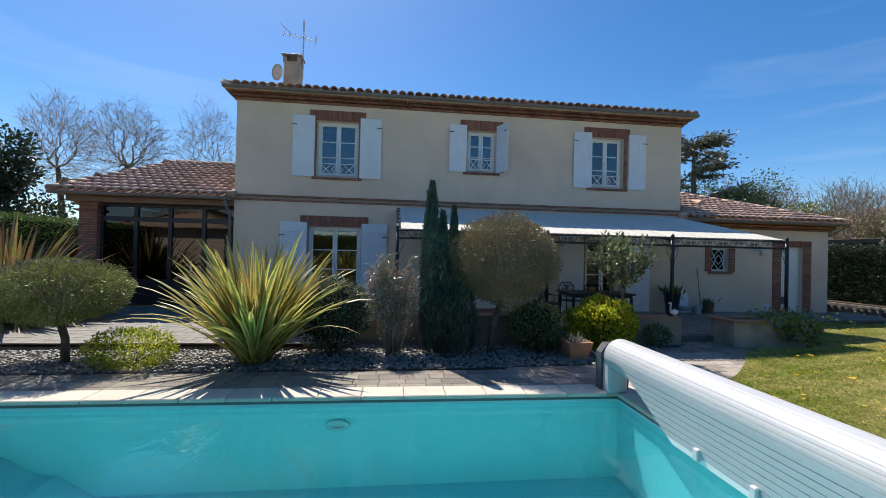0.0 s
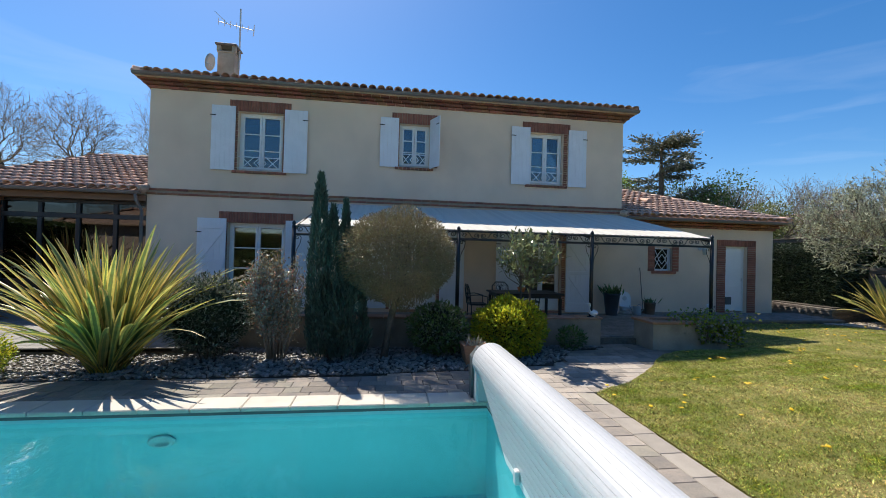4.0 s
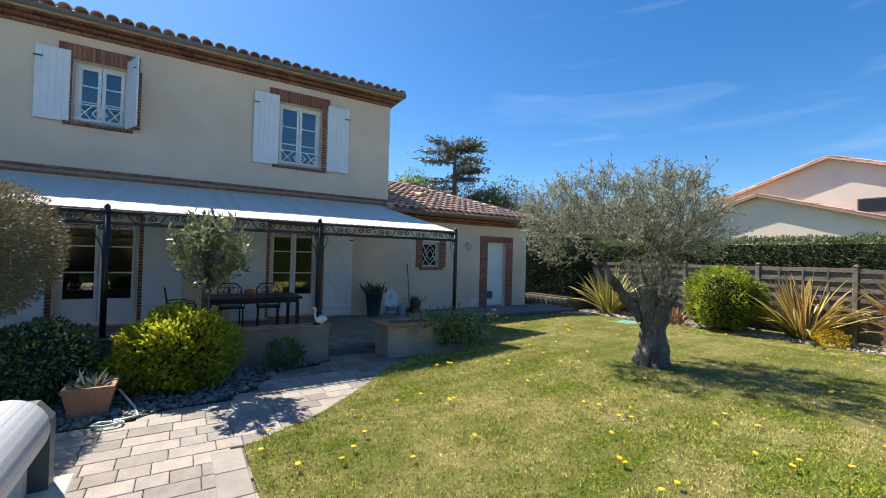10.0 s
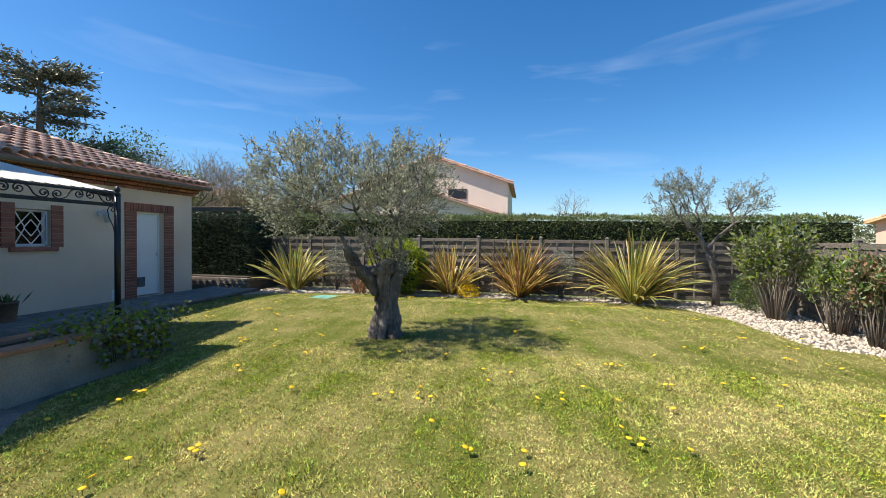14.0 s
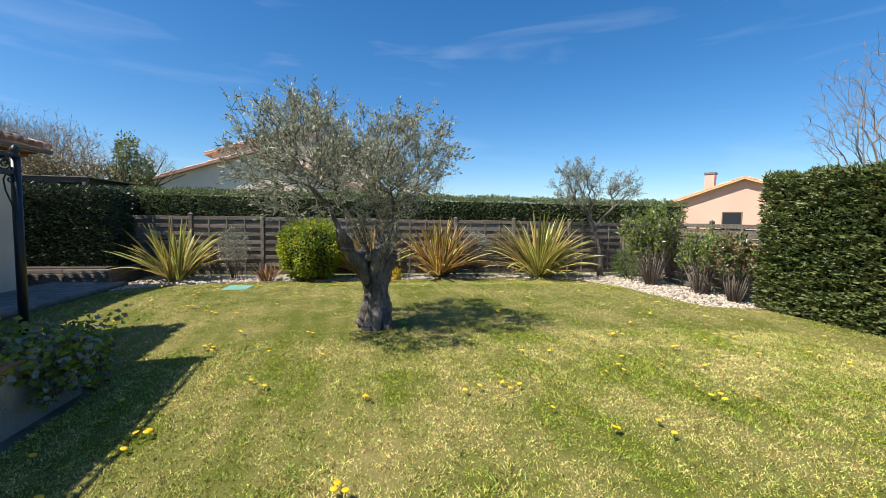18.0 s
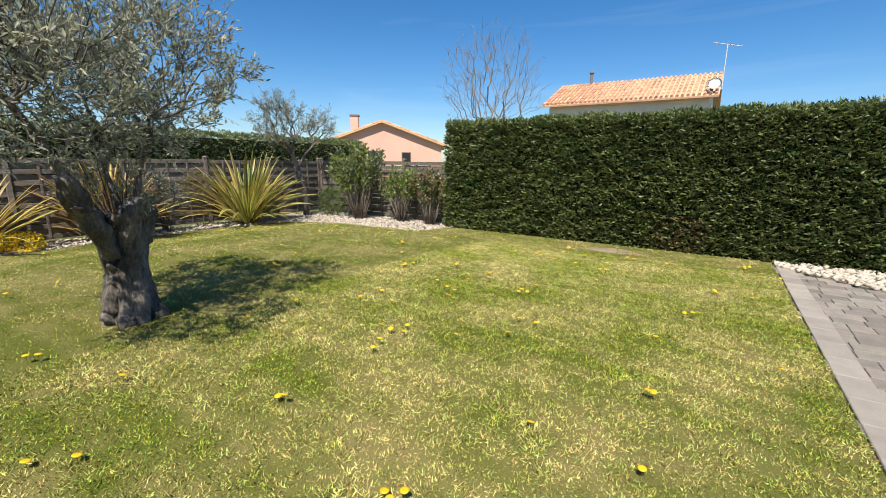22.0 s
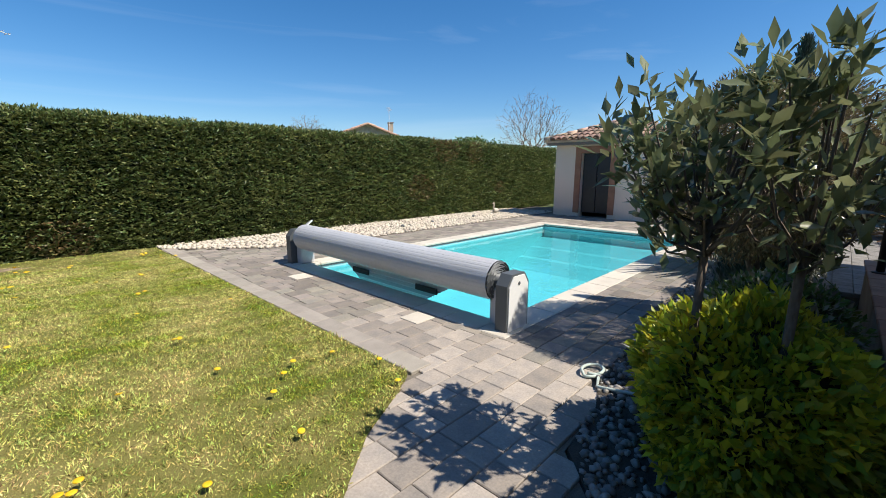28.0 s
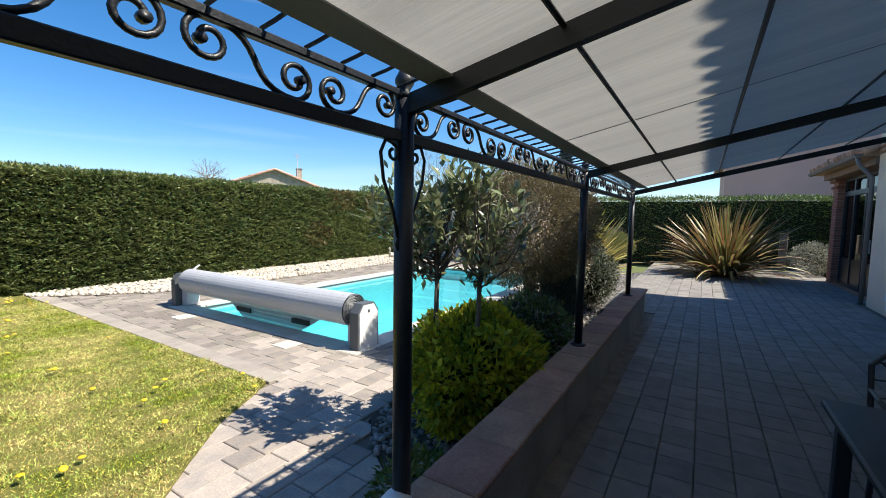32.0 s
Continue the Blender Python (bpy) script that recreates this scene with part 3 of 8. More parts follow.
# upper windows and ground-floor french doors: x0, x1, z0, z1, then leaf width, leaf z0, z1
WINS = [("window_1", 1.30, 2.42, 3.66, 5.20, 0.585, 3.64, 5.31, 0.66, 2.47),
        ("window_2", 5.50, 6.33, 3.98, 5.17, 0.50, 3.95, 5.30, 4.97, None),
        ("window_3", 9.22, 10.24, 3.68, 5.18, 0.55, 3.65, 5.30, 8.67, 10.38)]
DOORS = [("door_1", 1.12, 2.55, 0.06, 2.28, 0.70, 0.10, 2.38, 0.40, 2.57),
         ("door_2", 5.33, 6.62, 0.06, 2.24, 0.68, 0.10, 2.34, 4.56, 6.70),
         ("door_3", 9.12, 10.25, 0.06, 2.24, 0.74, 0.02, 2.30, 8.30, 10.38)]
wall_open("wall_main_front", F0, F1, -0.1, 5.66, 0.0, 0.35, [w[1:5] for w in WINS + DOORS], "stucco", "beige rendered two-storey house front")
g = Geo().box(F0, F0 + 0.3, 0.35, 8.2, -0.1, 5.66).box(F1 - 0.3, F1, 0.35, 8.2, -0.1, 5.66).box(F0 + 0.3, F1 - 0.3, 7.9, 8.2, -0.1, 5.66)
solid("wall_main_rear", g, "stucco", "beige rendered side and back walls of the house", "wall", kind="structure")
g = Geo().box(F0 + 0.3, F1 - 0.3, 0.35, 7.9, 2.7, 2.9).box(F0 + 0.3, F1 - 0.3, 0.35, 7.9, -0.1, 0.02).box(F0 + 0.3, F1 - 0.3, 3.2, 3.3, 0.02, 2.7).box(F0 + 0.3, F1 - 0.3, 2.6, 2.7, 2.9, 5.6)
for x in (3.6, 7.6):
    g.box(x, x + 0.1, 0.35, 3.2, 0.02, 2.7).box(x, x + 0.1, 0.35, 2.6, 2.9, 5.6)
solid("interior_walls", g, "room", "plain indoor floors and partition walls", "wall", kind="structure")


def joined_bricks(g, x0, x1, y0, y1, z0, z1, bw, bh, joint=0.012, stagger=True):
    """Courses of bricks with recessed joints, facing -y."""
    rows = max(1, round((z1 - z0) / bh))
    h = (z1 - z0) / rows
    for r in range(rows):
        x = x0 - (bw / 2 if stagger and r % 2 else 0)
        while x < x1 - 0.01:
            a, b = max(x, x0), min(x + bw, x1)
            if b - a > 0.03:
                o = random.uniform(-0.003, 0.003)
                g.cbox(a + joint / 2, b - joint / 2, y0 + o, y1, z0 + r * h + joint / 2, z0 + (r + 1) * h - joint / 2, 0.004)
            x += bw


# string course and cornice in brick
root = thing("string_course", "brick string course between the storeys", "trim", kind="structure")
g = Geo().box(F0 - 0.01, F1 + 0.01, -0.012, -0.001, 2.925, 3.095)
part("mortar_bed", g, "mortar", root)
g = Geo()
joined_bricks(g, F0 - 0.03, F1 + 0.03, -0.045, -0.012, 3.03, 3.095, 0.25, 0.065)
joined_bricks(g, F0 - 0.02, F1 + 0.02, -0.030, -0.012, 2.925, 2.985, 0.25, 0.065)
tagged(part("brick_courses", g, "brick", root), kind="stuff")


def cornice(name, x0, x1, y, z0, label, ret=True, left=True, right=True):
    root = thing(name, label, "trim", kind="structure")
    for k, (out, h) in enumerate(((0.05, 0.075), (0.13, 0.075), (0.22, 0.085))):
        z = z0 + sum((0.0, 0.08, 0.16)[k:k + 1])
        g = Geo()
        xa, xb = x0 - (out if left else 0), x1 + (out if right else 0)
        joined_bricks(g, xa, xb, y - out, y + 0.02, z, z + h, 0.24, h, stagger=False)
        if left:
            g.cbox(x0 - out, x0 + 0.02, y + 0.03, y + 5.0, z, z + h)
        if right:
            g.cbox(x1 - 0.02, x1 + out, y + 0.03, y + 5.0, z, z + h)
        tagged(part("brick_course", g, "brick", root), kind="stuff")
    return root


cornice("cornice_main", F0, F1, 0.0, 5.63, "stepped brick cornice under the main roof")


def gutter(name, x0, x1, y, z, label, r=0.065):
    prof = [(math.cos(a) * r, math.sin(a) * r) for a in np.linspace(math.pi, 2 * math.pi, 9)]
    g = Geo()
    for k in range(8):
        (a, b), (c, d) = prof[k], prof[k + 1]
        g.add([(x0, y + a, z + b), (x1, y + a, z + b), (x1, y + c, z + d), (x0, y + c, z + d)], [(0, 1, 2, 3)])
        g.add([(x0, y + a * 0.9, z + b * 0.9), (x1, y + a * 0.9, z + b * 0.9), (x1, y + c * 0.9, z + d * 0.9), (x0, y + c * 0.9, z + d * 0.9)], [(3, 2, 1, 0)])
    g.tube([(x0, y - r, z), (x1, y - r, z)], 0.012)
    for x in (x0, x1):
        g.add([(x, y + a, z + b) for a, b in prof], [tuple(range(9))])
    return solid(name, g, "gutter", label, "gutter", kind="structure")




def tile_mesh(w=0.21, length=0.44):
    """A canal tile: a tapered half pipe with thickness, lying along +y."""
    v, f = [], []
    n = 7
    for yy, r, lift in ((0, w * 0.52, 0.03), (length, w * 0.42, 0.0)):
        for t in (0.0, 0.014):
            for k in range(n):
                a = math.pi * k / (n - 1)
                v.append((-(r - t) * math.cos(a), yy, lift + (r - t) * math.sin(a) * 0.9))
    for k in range(n - 1):
        f += [(k, k + 1, 2 * n + k + 1, 2 * n + k), (n + k, 3 * n + k, 3 * n + k + 1, n + k + 1), (k, n + k, n + k + 1, k + 1)]
    return Geo().add(v, f).mesh("roof_tile", "tile", True)


def roof_slope(root, e0, e1, up, width_at, near, joined=None, mesh=None, wtile=0.225, row=0.36, maxrows=40):
    """Tiles on a slope: eave from e0 to e1, up = vector from the eave towards the ridge; width_at(s) gives the span (u0, u1) at slope length s."""
    e0, e1, up = Vector(e0), Vector(e1), Vector(up)
    ux, uy = (e1 - e0).normalized(), up.normalized()
    uz = ux.cross(uy)
    total = (e1 - e0).length
    cols = int(total / wtile)
    rows = min(maxrows, int(up.length / row) + 1)
    base = [v.co.copy() for v in mesh.vertices]
    polys = [tuple(p.vertices) for p in mesh.polygons]
    for r in range(rows):
        s = r * row - 0.06
        u0, u1 = width_at(max(s + 0.2, 0))
        for c in range(cols):
            u = (c + 0.5) * total / cols
            if not u0 - 0.02 <= u <= u1 + 0.02:
                continue
            p = e0 + ux * (u + random.uniform(-0.008, 0.008)) + uy * (s + random.uniform(-0.015, 0.015)) + uz * (0.01 + random.uniform(0, 0.006))
            m = Matrix((ux, uy, uz)).transposed().to_4x4()
            m.translation = p
            m = m @ Matrix.Rotation(random.uniform(-0.02, 0.02), 4, "Z")
            if near(r, c):
                part("roof_tile", mesh, None, root, m=m)
            else:
                joined.add([m @ v for v in base], polys)


def hip_roof(name, x0, x1, y0, y1, z, ridge_z, ridge_y, rx0, rx1, label, near, back=True):
    """A shallow tiled roof; eave corners x0, x1 at y0, ridge from rx0 to rx1."""
    root = thing(name, label, "roof", kind="structure")
    g = Geo()
    A, B, C, D = (x0, y0, z), (x1, y0, z), (x1, y1, z), (x0, y1, z)
    R0, R1 = (rx0, ridge_y, ridge_z), (rx1, ridge_y, ridge_z)
    g.add([A, B, R1, R0], [(0, 1, 2, 3)]).add([C, D, R0, R1], [(0, 1, 2, 3)]).add([D, A, R0], [(0, 1, 2)]).add([B, C, R1], [(0, 1, 2)])
    t = 0.07
    low = lambda p: (p[0], p[1], p[2] - t)
    g.add([low(A), low(B), low(C), low(D)], [(3, 2, 1, 0)])
    for p, q in ((A, B), (B, C), (C, D), (D, A)):
        g.add([low(p), low(q), q, p], [(0, 1, 2, 3)])
    part("roof_deck", g, "tile", root)
    mesh = tile_mesh()
    joined = Geo()
    upv = Vector((0, ridge_y - y0, ridge_z - z))
    L = upv.length
    span = lambda s: ((rx0 - x0) * s / L, (x1 - x0) - (x1 - rx1) * s / L)
    roof_slope(root, A, B, upv, span, near, joined, mesh)
    for (p, q, rr) in ((D, A, R0), (B, C, R1)):
        p, q = Vector(p), Vector(q)
        w = (q - p).length
        foot = p + (q - p) * (abs(rr[1] - p.y) / w)
        upw = Vector(rr) - foot
        if upw.length < 0.5:
            continue
        f0 = (foot - p).length
        roof_slope(root, p, q, upw, lambda s, f0=f0, w=w, LL=upw.length: (f0 * s / LL, w - (w - f0) * s / LL), lambda r, c: False, joined, mesh)
    tagged(part("roof_tiles_far", joined, "tile", root, smooth=True), kind="stuff")
    # ridge and hip caps
    caps = Geo()
    for p, q in ((R0, R1), (A, R0), (B, R1)):
        p, q = Vector(p), Vector(q)
        n = int((q - p).length / 0.36)
        if n < 1:
            continue
        d = (q - p) / n
        for i in range(n):
            caps.tube([p + d * i + Vector((0, 0, 0.04)), p + d * (i + 1.08) + Vector((0, 0, 0.03))], [0.105, 0.085], 10)
    tagged(part("ridge_caps", caps, "tile", root, smooth=True), kind="stuff")
    return root


hip_roof("roof_main", F0 - 0.24, F1 + 0.26, -0.33, 8.55, 5.90, 7.05, 4.1, 3.6, F1 - 4.1, "low terracotta tiled main roof", lambda r, c: r == 0, True)
gutter("gutter_main", F0 - 0.24, F1 + 0.26, -0.37, 5.89, "grey-brown metal eaves gutter")


def leaf_shutter(root, x0, x1, y, z0, z1, flip=False, rot=None):
    """A white ledged and braced shutter leaf lying flat on the wall."""
    w = x1 - x0
    n = 5
    mt = rot if rot is not None else Matrix.Translation((x0, y, z0))
    sh = new("shutter")
    sh.parent = root
    sh.matrix_basis = mt
    sh.empty_display_size = 0.05
    for i in range(n):
        part("board", Geo().cbox(i * w / n + 0.0006, (i + 1) * w / n - 0.0006, -0.028, 0.0, 0, z1 - z0, 0.0025), "white_paint", sh)
    h = z1 - z0
    for zz in () if h < 1.9 else (0.1 * h, 0.5 * h, 0.9 * h):
        part("ledge", Geo().cbox(0.02, w - 0.02, -0.052, -0.028, zz - 0.045, zz + 0.045, 0.006), "white_paint", sh)
    segs = () if h < 1.9 else ((0.12, 0.48), (0.52, 0.88))
    for a, b in segs:
        za, zb = a * h, b * h
        xa, xb = (0.06, w - 0.06) if not flip else (w - 0.06, 0.06)
        d = Vector((xb - xa, 0, zb - za))
        nrm = Vector((-d.z, 0, d.x)).normalized() * 0.04
        p, q = Vector((xa, 0, za)), Vector((xb, 0, zb))
        b4 = [p - nrm, q - nrm, q + nrm, p + nrm]
        g = Geo().add([(v.x, yy, v.z) for yy in (-0.05, -0.028) for v in b4], [(0, 1, 2, 3), (7, 6, 5, 4), (0, 4, 5, 1), (1, 5, 6, 2), (2, 6, 7, 3), (3, 7, 4, 0)])
        part("brace", g, "white_paint", sh)
    part("hinge", Geo().cbox(-0.02 if not flip else w - 0.12, 0.12 if not flip else w + 0.02, -0.058, -0.052, 0.84 * h - 0.012, 0.84 * h + 0.012, 0.002), "iron", sh, "dark iron strap hinge")
    return sh


def window_unit(spec, rail=True, curtain=True):
    name, x0, x1, z0, z1, lw, lz0, lz1, lx, rx = spec
    is_door = name.startswith("door")
    label = "white two-leaf french door with open white shutters" if is_door else "white casement window with open white shutters and brick surround"
    root = thing(name, label, "door" if is_door else "window", kind="structure")
    yf = 0.16
    fw = 0.055
    fr = Geo().cbox(x0, x0 + fw, yf, yf + 0.06, z0, z1).cbox(x1 - fw, x1, yf, yf + 0.06, z0, z1).cbox(x0 + fw, x1 - fw, yf, yf + 0.06, z1 - fw, z1).cbox(x0 + fw, x1 - fw, yf, yf + 0.06, z0, z0 + fw)
    part("window_frame", fr, "white_pvc", root)
    xm = (x0 + x1) / 2
    rows = 3
    for a, b in ((x0 + fw, xm - 0.004), (xm + 0.004, x1 - fw)):
        s = Geo().cbox(a, a + 0.06, yf - 0.02, yf + 0.05, z0 + fw, z1 - fw).cbox(b - 0.06, b, yf - 0.02, yf + 0.05, z0 + fw, z1 - fw)
        bot = 0.45 if is_door else 0.07
        s.cbox(a + 0.06, b - 0.06, yf - 0.02, yf + 0.05, z0 + fw, z0 + fw + bot).cbox(a + 0.06, b - 0.06, yf - 0.02, yf + 0.05, z1 - fw - 0.06, z1 - fw)
        sash = part("sash", s, "white_pvc", root)
        ga, gb = z0 + fw + bot, z1 - fw - 0.06
        for k in range(rows):
            za, zb = ga + (gb - ga) * k / rows, ga + (gb - ga) * (k + 1) / rows
            p = Geo().box(a + 0.06, b - 0.06, yf + 0.012, yf + 0.018, za + 0.012, zb - 0.012)
            o = part("pane", p, "glass", sash)
            o.visible_shadow = False
            if k:
                part("glazing_bar", Geo().cbox(a + 0.06, b - 0.06, yf - 0.006, yf + 0.03, za - 0.014, za + 0.014, 0.004), "white_pvc", sash)
        part("handle", Geo().cbox((b if a < xm - 0.2 else a) - 0.02, (b if a < xm - 0.2 else a) + 0.0, yf - 0.05, yf - 0.02, (z0 + z1) / 2 - 0.06, (z0 + z1) / 2 + 0.06, 0.004), "light_grey", sash) if a < xm - 0.2 else None
    if curtain:
        c = Geo()
        n = 40
        for s0, s1 in (((x0 + 0.05), x0 + 0.34), (x1 - 0.34, x1 - 0.05)):
            v = []
            for i in range(n + 1):
                x = s0 + (s1 - s0) * i / n
                yy = yf + 0.14 + 0.02 * math.sin(i * 1.3)
                v += [(x, yy, z0 + 0.05), (x, yy, z1 - 0.05)]
            c.add(v, [(2 * i, 2 * i + 2, 2 * i + 3, 2 * i + 1) for i in range(n)])
        part("curtain", c, "curtain", root, "pale net curtain", True)
    # flat brick arch, jambs and sill
    br = new("lintel")
    br.parent = root
    lxa, lxb = x0 - 0.22, x1 + 0.20
    part("mortar_bed", Geo().box(lxa, lxb, -0.006, 0.10, z1 + 0.002, z1 + 0.29), "mortar", br)
    nb = int((lxb - lxa) / 0.066)
    for i in range(nb):
        a = lxa + (lxb - lxa) * i / nb
        b = lxa + (lxb - lxa) * (i + 1) / nb
        o = random.uniform(-0.003, 0.003)
        part("brick", Geo().cbox(a + 0.005, b - 0.005, -0.03 + o, 0.0, z1 + 0.006, z1 + 0.285, 0.004), "brick", br)
    jg = Geo()
    for a, b in ((x0 - 0.10, x0 - 0.001), (x1 + 0.001, x1 + (0.24 if name == "window_2" else 0.13))):
        joined_bricks(jg, a, b, -0.018, 0.16, z0, z1, 0.24, 0.065, stagger=True)
    tagged(part("jamb_bricks", jg, "brick", root), kind="stuff")
    if not is_door:
        sg = Geo()
        joined_bricks(sg, x0 - 0.12, x1 + 0.12, -0.07, 0.14, z0 - 0.085, z0 - 0.012, 0.11, 0.075, stagger=False)
        tagged(part("sill", sg, "brick", root, "projecting brick sill"), kind="stuff")
        # white guard rail with a diamond
        rg = Geo()
        ya = 0.03
        top, bot = z0 + 0.36, z0 + 0.06
        for zz in (top, bot):
            rg.cbox(x0 + 0.005, x1 - 0.005, ya - 0.012, ya + 0.012, zz - 0.011, zz + 0.011, 0.003)
        w = x1 - x0
        for k in range(3):
            a = x0 + w * (0.08 + 0.28 * k)
            b = a + w * 0.28
            zc = (top + bot) / 2
            dz = (top - bot) / 2
            for s in ((a, bot, b, top), (a, top, b, bot)) if k != 1 else ((a, zc, (a + b) / 2, top), ((a + b) / 2, top, b, zc), (b, zc, (a + b) / 2, bot), ((a + b) / 2, bot, a, zc),
                                                                      (a + 0.09, zc, (a + b) / 2, zc + dz * 0.5), ((a + b) / 2, zc + dz * 0.5, b - 0.09, zc), (b - 0.09, zc, (a + b) / 2, zc - dz * 0.5), ((a + b) / 2, zc - dz * 0.5, a + 0.09, zc)):
                rg.tube([(s[0], ya, s[1]), (s[2], ya, s[3])], 0.013, 4)
        part("guard_rail", rg, "white_paint", root, "white lattice guard rail with a diamond")
    else:
        part("threshold", Geo().cbox(x0, x1, -0.05, 0.3, 0.0, 0.058), "terracotta", root)
    leaf_shutter(root, lx, lx + lw, -0.034, lz0, lz1)
    if rx is not None:
        leaf_shutter(root, rx, rx + lw, -0.034, lz0, lz1, True)
    else:
        leaf_shutter(root, 0, lw, 0, lz0, lz1, True, Matrix.Translation((x1 + 0.02, -0.06, lz0)) @ Matrix.Rotation(radians(-66), 4, "Z"))
    return root


for w in WINS:
    window_unit(w, curtain=False)
for w in DOORS:
    window_unit(w, curtain=False)

# ---- garage wing ----
SW = (13.36, 13.95, 1.27, 1.98)
GD = (15.78, 16.55, 0.0, 2.08)
wall_open("wall_garage_front", F1 + 0.002, G1, -0.1, 2.62, GY, 0.3, [SW, GD], "stucco", "beige rendered single-storey wing front")
g = Geo().box(G1 - 0.3, G1, GY + 0.3, 8.0, -0.1, 2.62).box(F1, G1 - 0.3, 7.7, 8.0, -0.1, 2.62).box(F1, G1 - 0.3, GY + 0.3, 7.7, -0.1, 0.0)
solid("wall_garage_side", g, "stucco", "beige rendered side and back walls of the wing", "wall", kind="structure")
cornice("cornice_garage", F1, G1, GY, 2.60, "stepped brick cornice under the wing roof", left=False)
hip_roof("roof_garage", F1 + 0.02, G1 + 0.2, GY - 0.45, 8.3, 2.86, 4.30, 4.1, F1 + 0.03, 14.6, "terracotta canal-tiled hip roof of the wing", lambda r, c: r < 13)
gutter("gutter_garage", F1 + 0.02, G1 + 0.18, GY - 0.47, 2.83, "dark metal eaves gutter of the wing")
vent = thing("roof_vent", "small terracotta roof vent on the tiles", "roof vent", at=(14.05, 1.75, 3.50))
part("hood", Geo().tube([(0, -0.2, 0.06), (0, 0.25, 0.16)], [0.12, 0.10], 10), "tile", vent)
part("base", Geo().cbox(-0.13, 0.13, -0.2, 0.2, -0.12, 0.03), "tile", vent)


def brick_surround(root, x0, x1, z0, z1, side, top, y):
    bh = 0.068
    part("mortar_bed", Geo().box(x0 - side + 0.006, x0 - 0.002, y - 0.016, y + 0.08, z0, z1).box(x1 + 0.002, x1 + side - 0.006, y - 0.016, y + 0.08, z0, z1).box(x0 - side + 0.006, x1 + side - 0.006, y - 0.016, y + 0.08, z1 + 0.001, z1 + top), "mortar", root)
    n = round((z1 - z0) / bh)
    for i in range(n):
        a, b = z0 + (z1 - z0) * i / n, z0 + (z1 - z0) * (i + 1) / n
        for xa, xb in ((x0 - side, x0), (x1, x1 + side)):
            o = random.uniform(-0.003, 0.003)
            part("brick", Geo().cbox(xa + 0.004, xb - 0.004, y - 0.03 + o, y + 0.1, a + 0.005, b - 0.005, 0.004), "brick", root)
    m = round((x1 - x0 + 2 * side) / 0.07)
    for i in range(m):
        a = x0 - side + (x1 - x0 + 2 * side) * i / m
        b = x0 - side + (x1 - x0 + 2 * side) * (i + 1) / m
        part("brick", Geo().cbox(a + 0.004, b - 0.004, y - 0.03, y + 0.1, z1 + 0.004, z1 + top, 0.004), "brick", root)


dr = thing("door_4", "white panelled service door with a cat flap in a brick surround", "door", kind="structure")
x0, x1, z0, z1 = GD
brick_surround(dr, x0, x1, 0.0, z1, 0.30, 0.20, GY)
part("door_frame", Geo().cbox(x0, x0 + 0.05, GY + 0.12, GY + 0.2, 0.02, z1).cbox(x1 - 0.05, x1, GY + 0.12, GY + 0.2, 0.02, z1).cbox(x0 + 0.05, x1 - 0.05, GY + 0.12, GY + 0.2, z1 - 0.05, z1), "white_pvc", dr)
lf = part("door_leaf", Geo().cbox(x0 + 0.052, x1 - 0.052, GY + 0.13, GY + 0.18, 0.03, z1 - 0.052), "white_pvc", dr)
part("rail", Geo().cbox(x0 + 0.06, x1 - 0.06, GY + 0.12, GY + 0.13, 0.78, 0.84), "white_pvc", lf)
part("cat_flap", Geo().cbox(x0 + 0.12, x0 + 0.34, GY + 0.105, GY + 0.13, 0.24, 0.48).box(x0 + 0.15, x0 + 0.31, GY + 0.10, GY + 0.105, 0.27, 0.45), ["mid_grey"], lf, "dark grey cat flap")
part("handle", Geo().cbox(x1 - 0.16, x1 - 0.07, GY + 0.08, GY + 0.1, 1.02, 1.04).cbox(x1 - 0.09, x1 - 0.07, GY + 0.1, GY + 0.13, 0.98, 1.08), "light_grey", lf, "metal door handle")

sw = thing("window_4", "small square window with white diamond grille and brick surround", "window", kind="structure")
x0, x1, z0, z1 = SW
for xa, xb in ((x0 - 0.22, x0), (x1, x1 + 0.22)):
    n = 9
    for i in range(n):
        a, b = z0 - 0.02 + (z1 - z0 + 0.12) * i / n, z0 - 0.02 + (z1 - z0 + 0.12) * (i + 1) / n
        part("brick", Geo().cbox(xa + 0.003, xb - 0.003, GY - 0.025, GY + 0.1, a + 0.005, b - 0.005, 0.004), "brick", sw)
part("mortar_bed", Geo().box(x0 - 0.21, x0 - 0.002, GY - 0.012, GY + 0.05, z0, z1 + 0.1).box(x1 + 0.002, x1 + 0.21, GY - 0.012, GY + 0.05, z0, z1 + 0.1), "mortar", sw)
part("sill", Geo().cbox(x0 - 0.1, x1 + 0.1, GY - 0.07, GY + 0.14, z0 - 0.09, z0 - 0.01), "brick", sw)
part("window_frame", Geo().cbox(x0, x0 + 0.05, GY + 0.14, GY + 0.2, z0, z1).cbox(x1 - 0.05, x1, GY + 0.14, GY + 0.2, z0, z1).cbox(x0 + 0.05, x1 - 0.05, GY + 0.14, GY + 0.2, z1 - 0.05, z1).cbox(x0 + 0.05, x1 - 0.05, GY + 0.14, GY + 0.2, z0, z0 + 0.05), "white_pvc", sw)
part("pane", Geo().box(x0 + 0.05, x1 - 0.05, GY + 0.165, GY + 0.171, z0 + 0.05, z1 - 0.05), "dark_glass", sw).visible_shadow = False
gr = Geo()
